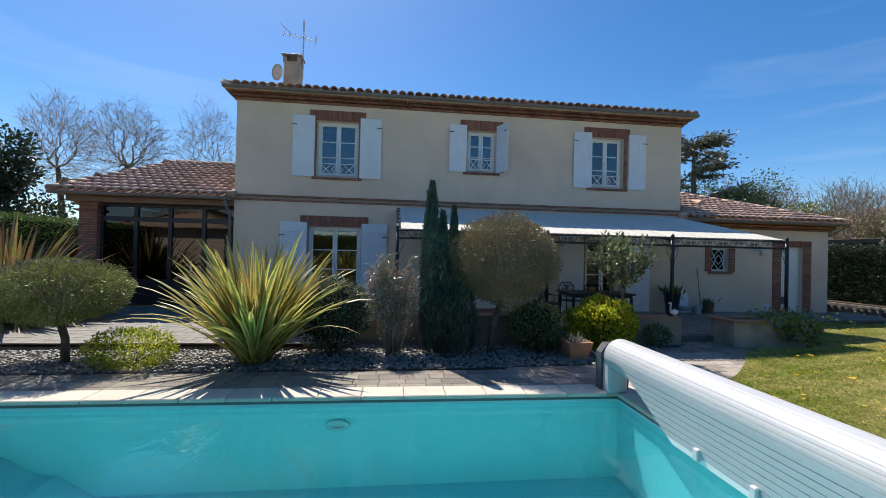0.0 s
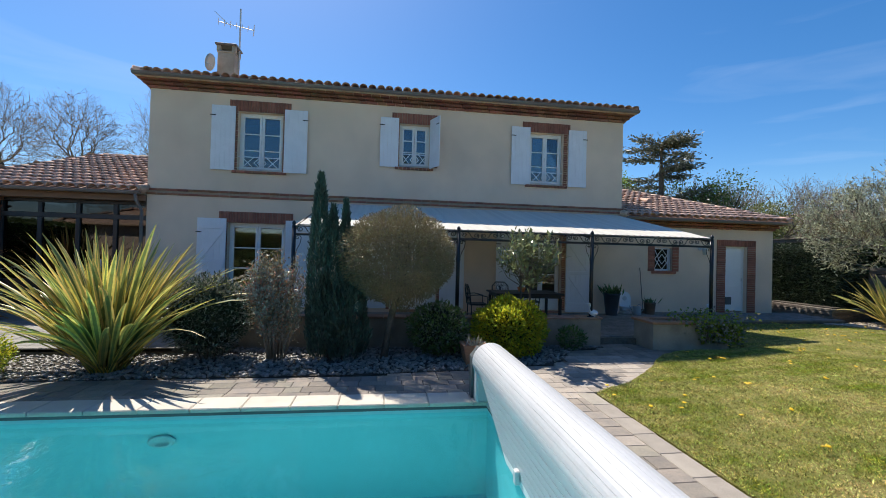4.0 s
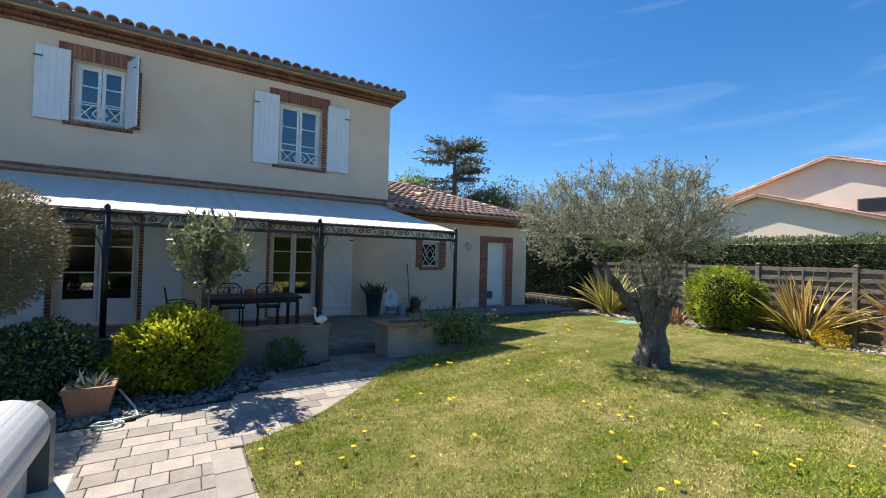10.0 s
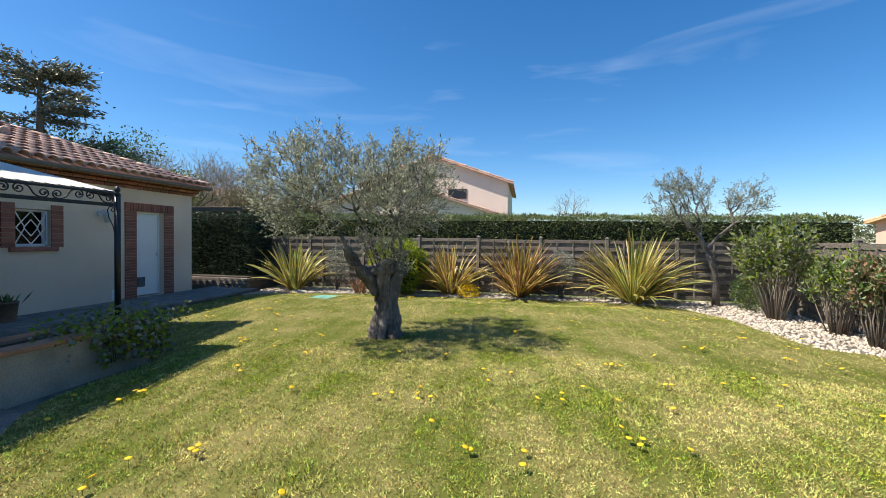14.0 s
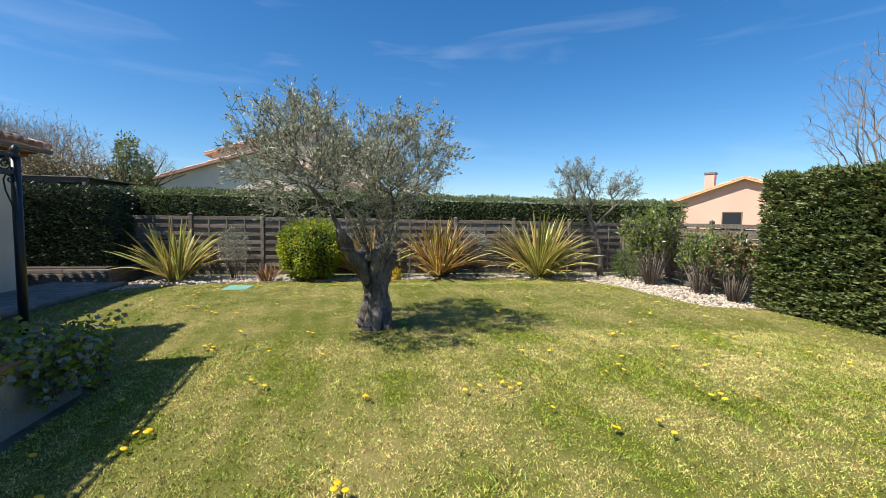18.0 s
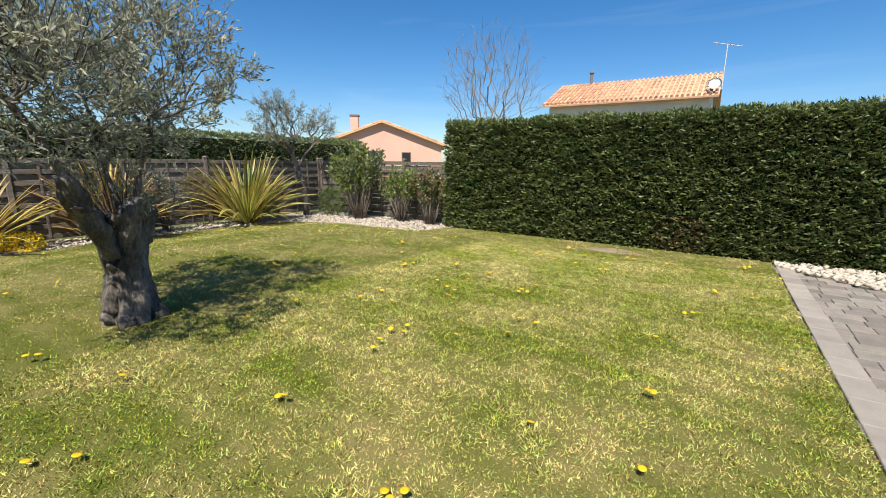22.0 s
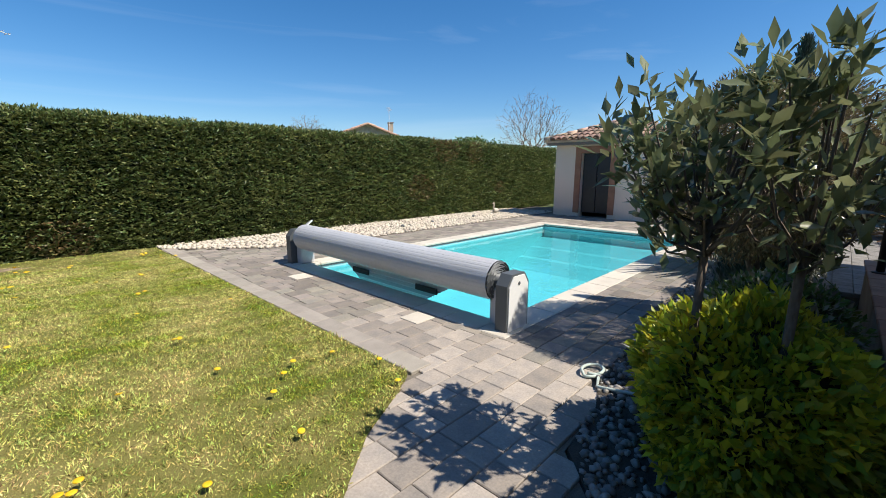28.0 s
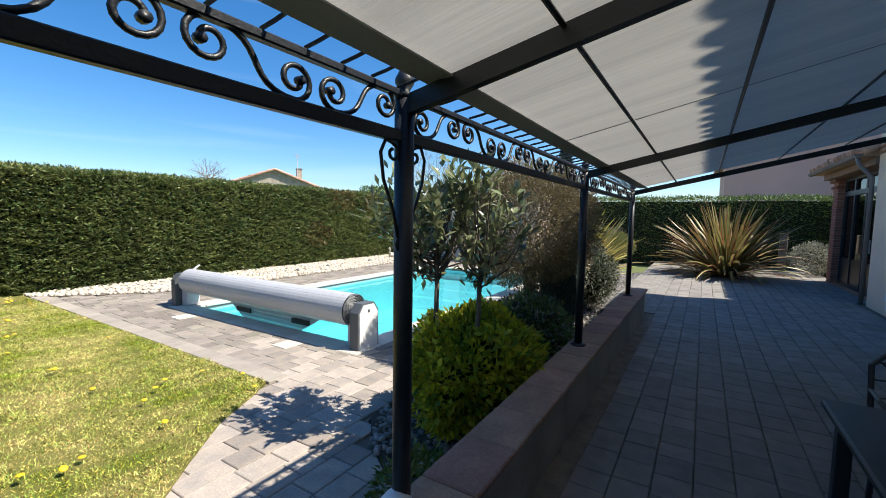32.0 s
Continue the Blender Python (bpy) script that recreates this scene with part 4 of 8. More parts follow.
for k in range(2):
    xa, xb, za, zb = x0 + 0.03, x1 - 0.03, z0 + 0.03, z1 - 0.03
    xc, zc = (xa + xb) / 2, (za + zb) / 2
    f = 1 - 0.5 * k
    q = [(xc - (xc - xa) * f * 0.9, zc), (xc, zc + (zb - zc) * f * 0.95), (xc + (xb - xc) * f * 0.9, zc), (xc, zc - (zc - za) * f * 0.95)]
    for i in range(4):
        gr.tube([(q[i][0], GY + 0.06, q[i][1]), (q[(i + 1) % 4][0], GY + 0.06, q[(i + 1) % 4][1])], 0.011, 4)
for a, b in (((xa, za), (xb, za)), ((xa, zb), (xb, zb)), ((xa, za), (xa, zb)), ((xb, za), (xb, zb)), ((xa, za), (xc - 0.1, zc)), ((xb, za), (xc + 0.1, zc)), ((xa, zb), (xc - 0.1, zc)), ((xb, zb), (xc + 0.1, zc))):
    gr.tube([(a[0], GY + 0.06, a[1]), (b[0], GY + 0.06, b[1])], 0.011, 4)
part("grille", gr, "white_paint", sw, "white iron grille with nested diamonds")

# ---- glazed veranda wing ----
solid("wall_veranda_rear", Geo().box(V0, F0, 7.6, 7.9, -0.1, 2.8).box(V0, V0 + 0.3, 3.6, 7.6, -0.1, 2.8), "stucco", "beige rendered back walls of the veranda", "wall", kind="structure")
solid("veranda_floor", Geo().box(V0, F0, VY - 0.1, 7.6, -0.1, 0.03), "terracotta", "tiled veranda floor", "floor", kind="structure")
pl = thing("brick_pillar", "square brick corner pillar of the veranda", "pillar", kind="structure")
part("core", Geo().box(V0 + 0.012, V0 + 0.438, VY - 0.108, VY + 0.308, -0.1, 2.74), "mortar", pl)
for i in range(40):
    z = 0.0 + i * 0.0685
    for k, (xa, xb) in enumerate(((V0, V0 + 0.22), (V0 + 0.22, V0 + 0.45)) if i % 2 else ((V0, V0 + 0.11), (V0 + 0.11, V0 + 0.34), (V0 + 0.34, V0 + 0.45))):
        o = random.uniform(-0.004, 0.004)
        part("brick", Geo().cbox(xa + 0.005, xb - 0.005, VY - 0.12 + o, VY + 0.32, z + 0.005, z + 0.063, 0.005), "brick", pl)
part("cap", Geo().cbox(V0 - 0.04, V0 + 0.49, VY - 0.16, VY + 0.36, 2.5, 2.56).cbox(V0 - 0.07, V0 + 0.52, VY - 0.19, VY + 0.39, 2.66, 2.74), "brick", pl)
vr = thing("veranda_glazing", "dark anthracite glazed veranda front with sliding doors", "glazed wall", kind="structure")
n = 4
xa, xb = V0 + 0.455, F0 - 0.005
part("top_rail", Geo().cbox(xa, xb, VY + 0.02, VY + 0.12, 2.28, 2.40), "anthracite", vr)
part("head_rail", Geo().cbox(xa, xb, VY + 0.02, VY + 0.12, 2.66, 2.74), "anthracite", vr)
part("bottom_rail", Geo().cbox(xa, xb, VY + 0.02, VY + 0.12, 0.03, 0.12), "anthracite", vr)
for i in range(n + 1):
    x = xa + (xb - xa) * i / n
    xl, xr = max(xa, x - 0.05), min(xb, x + 0.05)
    part("mullion", Geo().cbox(xl, xr, VY + 0.015, VY + 0.13, 0.121, 2.279), "anthracite", vr)
    part("mullion", Geo().cbox(xl, xr, VY + 0.015, VY + 0.13, 2.401, 2.659), "anthracite", vr)
    if i < n:
        x2 = xa + (xb - xa) * (i + 1) / n
        part("pane", Geo().box(x + 0.05, x2 - 0.05, VY + 0.06, VY + 0.07, 0.72, 2.28), "veranda_glass", vr).visible_shadow = False
        part("kick_panel", Geo().cbox(x + 0.05, x2 - 0.05, VY + 0.04, VY + 0.09, 0.121, 0.72, 0.004), "anthracite", vr)
        part("pane", Geo().box(x + 0.05, x2 - 0.05, VY + 0.06, VY + 0.07, 2.40, 2.66), "veranda_glass", vr).visible_shadow = False
part("handle", Geo().cbox(-2.0, -1.97, VY - 0.03, VY + 0.015, 0.95, 1.25), "light_grey", vr)
sg = thing("veranda_side_glazing", "dark anthracite glazed veranda side", "glazed wall", kind="structure")
for i in range(4):
    y = VY + 0.35 + i * 0.95
    part("mullion", Geo().cbox(V0 + 0.1, V0 + 0.2, y, y + 0.08, 0.03, 2.74), "anthracite", sg)
    if i < 3:
        part("pane", Geo().box(V0 + 0.14, V0 + 0.15, y + 0.08, y + 0.95, 0.1, 2.7), "veranda_glass", sg).visible_shadow = False
part("rail", Geo().cbox(V0 + 0.09, V0 + 0.21, VY + 0.33, 3.6, 0.03, 0.1).cbox(V0 + 0.09, V0 + 0.21, VY + 0.33, 3.6, 2.68, 2.76), "anthracite", sg)
solid("veranda_fascia", Geo().cbox(V0 - 0.2, F0 - 0.001, VY - 0.3, VY + 0.14, 2.745, 2.9), "fascia", "brown timber fascia over the veranda", "fascia", kind="structure")
hip_roof("roof_veranda", V0 - 0.45, F0 - 0.02, VY - 0.5, 8.2, 2.98, 4.6, 4.1, -4.35, F0 - 0.03, "terracotta canal-tiled hip roof of the veranda", lambda r, c: r < 13)
gutter("gutter_veranda", V0 - 0.43, F0 - 0.02, VY - 0.54, 2.95, "dark metal eaves gutter of the veranda")
dp = thing("downpipe", "dark metal downpipe at the veranda corner", "downpipe")
part("pipe", Geo().tube([(F0 - 0.12, VY - 0.54, 2.9), (F0 - 0.12, VY - 0.5, 2.75), (F0 - 0.08, -0.06, 2.5), (F0 - 0.08, -0.06, 0.0)], 0.04, 10), "gutter", dp, smooth=True)
# furniture glimpsed in the veranda
tb = thing("veranda_table", "dark low table inside the veranda", "table", at=(-2.8, 2.2, 0.03))
part("tabletop", Geo().cbox(-0.8, 0.8, -0.45, 0.45, 0.7, 0.75), "mid_grey", tb)
for sx in (-0.72, 0.72):
    for sy in (-0.38, 0.38):
        part("leg", Geo().cbox(sx - 0.03, sx + 0.03, sy - 0.03, sy + 0.03, 0, 0.7), "mid_grey", tb)

# ---- chimney, dish, aerial ----
ch = thing("chimney", "beige rendered chimney stack with a flat cap", "chimney", kind="structure", at=(-0.25, 3.5, 7.15))
part("stack", Geo().cbox(-0.27, 0.27, -0.25, 0.25, -1.3, 1.0, 0.01), "stucco_wall", ch)
part("collar", Geo().cbox(-0.29, 0.29, -0.27, 0.27, 1.0, 1.05, 0.01), "stucco_wall", ch)
for sx in (-0.24, 0.24):
    for sy in (-0.2, 0.2):
        part("cap_block", Geo().cbox(sx - 0.06, sx + 0.06, sy - 0.06, sy + 0.06, 1.05, 1.24), "stucco_wall", ch)
part("cap", Geo().cbox(-0.34, 0.34, -0.32, 0.32, 1.24, 1.30, 0.01), "gutter", ch)
dish = thing("satellite_dish", "pale grey satellite dish on the chimney", "satellite dish", at=(-0.66, 3.2, 7.75))
part("reflector", Geo().lathe([(0.02, 0.0), (0.15, 0.02), (0.27, 0.07), (0.275, 0.075), (0.15, 0.03), (0.02, 0.01)], sides=24), "stucco_cream", dish, smooth=True, m=Matrix.Rotation(radians(100), 4, "X") @ Matrix.Rotation(radians(-35), 4, "Y"))
part("arm", Geo().tube([(0, 0.1, -0.1), (-0.05, -0.3, -0.12)], 0.012), "light_grey", dish)
ae = thing("tv_aerial", "thin metal television aerial above the chimney", "aerial", at=(0.05, 3.6, 7.75))
ae.scale = (1.35, 1.35, 1.2)
part("mast", Geo().tube([(0, 0, 0), (0, 0, 1.75)], 0.022), "light_grey", ae)
part("boom", Geo().tube([(-0.45, -0.2, 1.22), (0.3, 0.1, 1.22)], 0.01).tube([(-0.25, -0.1, 1.22), (-0.55, -0.2, 1.5)], 0.008), "light_grey", ae)
for i in range(7):
    t = i / 6
    x = -0.45 + 0.75 * t
    y = -0.2 + 0.3 * t
    part("element", Geo().tube([(x - 0.06, y + 0.16, 1.22), (x + 0.06, y - 0.16, 1.22)], 0.006, 5), "light_grey", ae)
part("reflector_grid", Geo().tube([(0.3, 0.1, 1.08), (0.3, 0.1, 1.36)], 0.008).tube([(0.24, 0.25, 1.3), (0.36, -0.05, 1.3)], 0.006).tube([(0.24, 0.25, 1.14), (0.36, -0.05, 1.14)], 0.006), "light_grey", ae)


# ---- pergola and shade ----
POSTS = [3.55, 6.55, 9.24, 11.88]
PYP = -3.73
BL, BU = 1.90, 2.045


def spiral(cx, cz, r0, turns, start, sgn, y, n=18, r1=0.012):
    pts = []
    for i in range(n + 1):
        t = i / n
        a = start + sgn * turns * 2 * math.pi * t
        r = r0 * (1 - t) + r1 * t
        pts.append((cx + r * math.cos(a), y, cz + r * math.sin(a)))
    return pts


def scroll_mesh(w, h):
    """One S scroll of forged bar, w by h, in the xz plane, with a curled eye at each end."""
    r = h * 0.41
    c1, c2 = (r + 0.012, h - r), (w - r - 0.012, r)
    n = 22
    one = [(c1[0] + (r * (1 - t) + 0.016 * t) * math.cos(math.pi / 2 + t * 8.0), 0, c1[1] + (r * (1 - t) + 0.016 * t) * math.sin(math.pi / 2 + t * 8.0)) for t in np.linspace(1, 0, n)]
    two = [(c2[0] + (r * (1 - t) + 0.016 * t) * math.cos(-math.pi / 2 + t * 8.0), 0, c2[1] + (r * (1 - t) + 0.016 * t) * math.sin(-math.pi / 2 + t * 8.0)) for t in np.linspace(0, 1, n)]
    k = (c2[0] - c1[0]) * 0.7
    p0, p1, p2, p3 = (c1[0], h), (c1[0] + k, h), (c2[0] - k, 0), (c2[0], 0)
    mid = [tuple((1 - t) ** 3 * a + 3 * (1 - t) ** 2 * t * b + 3 * (1 - t) * t * t * c + t ** 3 * d for a, b, c, d in zip(p0, p1, p2, p3)) for t in np.linspace(0.08, 0.92, 10)]
    g = Geo().tube(one + [(a, 0, b) for a, b in mid] + two, 0.0075, 6)
    for q in (one[0], two[-1]):
        g.tube([(q[0], -0.01, q[2]), (q[0], 0.01, q[2])], 0.012, 8)
    return g.mesh("scroll", "iron", True)


perg = thing("pergola", "dark wrought-iron pergola with scrolled beams", "pergola")
scm = scroll_mesh(0.33, BU - BL - 0.02)
heart = Geo()
hp = [(0, 0, -0.36), (0.03, 0, -0.25), (0.085, 0, -0.14), (0.10, 0, -0.05), (0.075, 0, -0.005), (0.04, 0, -0.01)]
heart.tube([(x + 0.03, 0, z) for x, y, z in hp] + spiral(0.065, -0.045, 0.032, 1.0, 1.6, 1, 0, 10)[1:], 0.0065, 5)
heart.tube([(0.03, 0, -0.33), (0.045, 0, -0.37), (0.03, 0, -0.39)], 0.006, 5)
heart_me = heart.mesh("bracket", "iron", True)
for i, x in enumerate(POSTS):
    zb = 0.44 if i < 3 else 0.38
    po = part("post", Geo().tube([(x, PYP, zb), (x, PYP, 2.03)], 0.036, 14), "iron", perg, smooth=True)
    part("finial", Geo().lathe([(0.03, 2.03), (0.04, 2.045), (0.018, 2.06), (0.034, 2.085), (0.036, 2.1), (0.02, 2.13), (0.004, 2.145)], x, PYP, 12), "iron", po, smooth=True)
    part("foot", Geo().lathe([(0.07, zb), (0.07, zb + 0.012), (0.04, zb + 0.02)], x, PYP, 12), "iron", po, smooth=True)
    for sgn in (-1, 1):
        if (i == 0 and sgn < 0) or (i == 3 and sgn > 0):
            continue
        part("bracket", heart_me, None, po, m=Matrix.Translation((x, PYP, BL - 0.02)) @ Matrix.Rotation(0 if sgn > 0 else math.pi, 4, "Z"))
    # rafter to the house wall and wall foot
    rf = Geo()
    for k in range(1):
        v = [(x + sx * 0.018, yy, zz + sz * 0.034) for yy, zz in ((PYP, 2.005), (-0.02, 2.81)) for sx, sz in ((-1, -1), (1, -1), (1, 1), (-1, 1))]
        rf.add(v, [(3, 2, 1, 0), (4, 5, 6, 7)] + [(i, (i + 1) % 4, 4 + (i + 1) % 4, 4 + i) for i in range(4)])
    part("rafter", rf, "iron", perg)
for a, b in zip(POSTS, POSTS[1:]):
    part("lower_beam", Geo().cbox(a + 0.03, b - 0.03, PYP - 0.015, PYP + 0.015, BL - 0.024, BL + 0.018, 0.004), "iron", perg)
    part("upper_beam", Geo().cbox(a + 0.03, b - 0.03, PYP - 0.015, PYP + 0.015, BU - 0.012, BU + 0.012, 0.004), "iron", perg)
    n = int((b - a - 0.08) / 0.33)
    w = (b - a - 0.08) / n
    for k in range(n):
        m = Matrix.Translation((a + 0.04 + k * w + (0.0 if k % 2 == 0 else w), PYP, BL + 0.018 if k % 2 == 0 else BL + 0.018)) @ Matrix.Diagonal((w / 0.33 * (1 if k % 2 == 0 else -1), 1, 1, 1))
        part("scroll", scm, None, perg, m=m)
for yy in (-3.16, -2.66, -2.03, -1.4, -0.75, -0.08):
    zz = 2.085 + 0.2227 * (yy + 3.62) - 0.03
    part("cable", Geo().tube([(POSTS[0], yy, zz), (POSTS[3], yy, zz)], 0.009, 6), "iron", perg)

sail = thing("shade_canopy", "cream fabric shade canopy laced over the pergola", "awning")
nx, ny = 60, 16
x0, x1 = 3.62, 11.95
sail_z = lambda u, v: 2.085 + (2.88 - 2.085) * v - 0.012 * abs(math.sin(u * 9.42)) * math.sin(math.pi * v)
g = Geo()
v = []
for j in range(ny + 1):
    for i in range(nx + 1):
        u, w = i / nx, j / ny
        v.append((x0 + (x1 - x0) * u, -3.62 + (3.57) * w, sail_z(u, w)))
g.add(v, [(j * (nx + 1) + i, j * (nx + 1) + i + 1, (j + 1) * (nx + 1) + i + 1, (j + 1) * (nx + 1) + i) for j in range(ny) for i in range(nx)])
part("cloth", g, "canvas", sail, smooth=True)
for w, hw in ((0.012, 0.06), (0.985, 0.03)):
    part("seam", Geo().cbox(x0, x1, -3.62 + 3.57 * w - hw, -3.62 + 3.57 * w + hw, 2.085 + 0.795 * w - 0.022, 2.085 + 0.795 * w - 0.014, 0.002), "canvas_seam", sail)
for x in (5.05, 7.9, 10.55):
    part("seam", Geo().add([(x + dx, yy, zz) for yy, zz in ((-3.6, 2.066), (-0.08, 2.85)) for dx in (-0.009, 0.009)] , [(0, 1, 3, 2)]), "canvas_seam", sail)
hk = Geo().tube([(0, 0, 0), (0.0, -0.06, -0.012), (0, -0.115, -0.02)], 0.006, 5).add([(-0.014, -0.004, 0.004), (0.014, -0.004, 0.004), (0.014, 0.03, 0.01), (-0.014, 0.03, 0.01)], [(0, 1, 2, 3)]).mesh("lacing", "iron")
for k in range(62):
    x = x0 + 0.07 + k * 0.133
    part("lacing", hk, None, sail, m=Matrix.Translation((x, -3.62, 2.086)))

# ---- low walls ----
lw = thing("low_wall", "low rendered garden wall with terracotta coping slabs", "garden wall", kind="structure")
part("body", Geo().box(2.68, 9.42, -3.80, -3.575, -0.18, 0.398), "wall_render", lw)
x = 2.66
while x < 9.4:
    L = min(0.42, 9.45 - x)
    part("coping_slab", Geo().cbox(x + 0.004, x + L - 0.004, -3.83, -3.54, 0.40 + random.uniform(0, 0.004), 0.44, 0.008), "wall_cap", lw)
    x += L
pb = thing("planter_wall", "rendered planter box with terracotta coping", "planter", kind="structure")
part("body", Geo().box(10.32, 11.95, -4.12, -3.97, -0.18, 0.36).box(10.32, 10.47, -3.97, -3.5, -0.18, 0.36).box(10.47, 11.95, -3.62, -3.5, -0.18, 0.36).box(11.8, 11.95, -3.97, -3.62, -0.18, 0.36), "stucco_wall", pb)
part("coping", Geo().cbox(10.28, 11.98, -4.16, -3.94, 0.362, 0.41).cbox(10.28, 10.5, -3.939, -3.46, 0.362, 0.41).cbox(10.501, 11.98, -3.66, -3.46, 0.362, 0.41), "terracotta", pb)
part("earth", Geo().box(10.47, 11.8, -3.97, -3.62, -0.18, 0.31), "soil", pb)

# ---- pool cover roller ----
rol = thing("pool_cover_roller", "white slatted pool cover wound on a roller between grey end boxes", "pool cover")
RX, RZ, RR = 6.44, 0.355, 0.217
ns = 28
g = Geo()
prof = []
for k in range(ns):
    a0, a1 = 2 * math.pi * k / ns, 2 * math.pi * (k + 0.94) / ns
    prof += [(RR * math.cos(a0), RR * math.sin(a0)), (RR * 1.004 * math.cos((a0 + a1) / 2), RR * 1.004 * math.sin((a0 + a1) / 2)), (RR * math.cos(a1), RR * math.sin(a1)), ((RR - 0.003) * math.cos(a1 + 0.01), (RR - 0.003) * math.sin(a1 + 0.01))]
n = len(prof)
ya, yb = -10.8, -6.69
g.add([(RX + a, y, RZ + b) for y in (ya, yb) for a, b in prof], [(i, n + i, n + (i + 1) % n, (i + 1) % n) for i in range(n)])
g.add([(RX + a, ya, RZ + b) for a, b in prof], [tuple(range(n))])
part("wound_cover", g, "white_slat", rol)
g = Geo()
sp = []
for i in range(150):
    a = i * 0.32
    r = 0.05 + (RR - 0.055) * i / 150 + 0.006 * math.sin(i * 2.1)
    sp.append((RX + r * math.cos(a), yb + 0.012, RZ + r * math.sin(a)))
g.tube(sp, 0.011, 4)
part("slat_end_spiral", g, "mid_grey", rol, "dark layered slat ends")
g = Geo()
g.lathe([(RR - 0.02, 0), (RR - 0.02, 0.006)], sides=32)
part("end_disc", g, "light_grey", rol, m=Matrix.Translation((RX, yb + 0.001, RZ)) @ Matrix.Rotation(radians(-90), 4, "X"))
part("axle", Geo().tube([(RX, ya - 0.12, RZ), (RX, yb + 0.12, RZ)], 0.085, 12), "mid_grey", rol, smooth=True)
# free end of the cover hanging to the water, narrowing to its shaped tip
for k in range(9):
    t0, t1 = k / 9, (k + 0.9) / 9
    xa, xb = RX - RR * (1 - 0.16 * t0), RX - RR * (1 - 0.16 * t1)
    za, zb = RZ - 0.02 - 0.53 * t0, RZ - 0.02 - 0.53 * t1
    n0, s0 = -7.05 - 0.95 * t0, -10.35 + 0.95 * t0
    n1, s1 = -7.05 - 0.95 * t1, -10.35 + 0.95 * t1
    v = [(xa, s0, za), (xa, n0, za), (xb, n1, zb), (xb, s1, zb)]
    v += [(x + 0.014, y, z) for x, y, z in v]
    part("slat", Geo().add(v, [(0, 1, 2, 3), (7, 6, 5, 4), (0, 4, 5, 1), (1, 5, 6, 2), (2, 6, 7, 3), (3, 7, 4, 0)]), "white_slat" if k < 8 else "white_pvc", rol)
for y in (-7.95, -9.4):
    part("slot", Geo().cbox(RX - RR + 0.05, RX - RR + 0.075, y - 0.2, y + 0.2, -0.07, 0.01, 0.004), "anthracite", rol)
for y in (-8.35, -8.95):
    part("clip", Geo().cbox(RX - RR - 0.012, RX - RR + 0.03, y - 0.03, y + 0.03, -0.17, -0.06, 0.008), "light_grey", rol)
for y0, y1, sgn in ((-6.57, -6.43, 1), (-11.1, -10.96, -1)):
    bx = [(RX - 0.195, ZG), (RX + 0.195, ZG), (RX + 0.195, 0.37), (RX + 0.11, 0.48), (RX - 0.11, 0.48), (RX - 0.195, 0.37)]
    g = Geo().add([(a, y, b) for y in (y0, y1) for a, b in bx], [(5, 4, 3, 2, 1, 0), tuple(range(6, 12))] + [(i, (i + 1) % 6, 6 + (i + 1) % 6, 6 + i) for i in range(6)])
    box = part("end_box", g, "mid_grey", rol, "dark grey end box")
    bi = [(RX + (a - RX) * 0.87, ZG + (b - ZG) * 0.965) for a, b in bx]
    yo = y1 if sgn > 0 else y0
    g = Geo().add([(a, y, b) for y in (yo, yo + 0.01 * sgn) for a, b in bi], [tuple(range(6)), (11, 10, 9, 8, 7, 6)] + [(i, (i + 1) % 6, 6 + (i + 1) % 6, 6 + i) for i in range(6)])
    part("cover_plate", g, "white_pvc", box, "pale cover plate")
    yi = y0 if sgn > 0 else y1
    part("bracket", Geo().cbox(RX - 0.17, RX + 0.09, min(yi, yi - 0.16 * sgn), max(yi, yi - 0.16 * sgn), ZG, 0.3, 0.02), "white_slat", box, "pale inner bracket")
    part("screw", Geo().lathe([(0.018, 0), (0.018, 0.006), (0.006, 0.008)], sides=10), "mid_grey", box, m=Matrix.Translation((RX, yo + 0.01 * sgn, 0.38)) @ Matrix.Rotation(radians(-90 * sgn), 4, "X"))
sol = thing("solar_panel", "small tilted solar panel beside the roller", "solar panel", at=(6.2, -11.3, ZG))
part("panel", Geo().cbox(-0.2, 0.2, -0.13, 0.13, -0.015, 0.015), "light_grey", sol, m=Matrix.Translation((0, 0, 0.55)) @ Matrix.Rotation(radians(38), 4, "Y") @ Matrix.Rotation(radians(20), 4, "X"))
part("stand", Geo().tube([(0, 0, 0), (0, 0, 0.55)], 0.02), "mid_grey", sol)


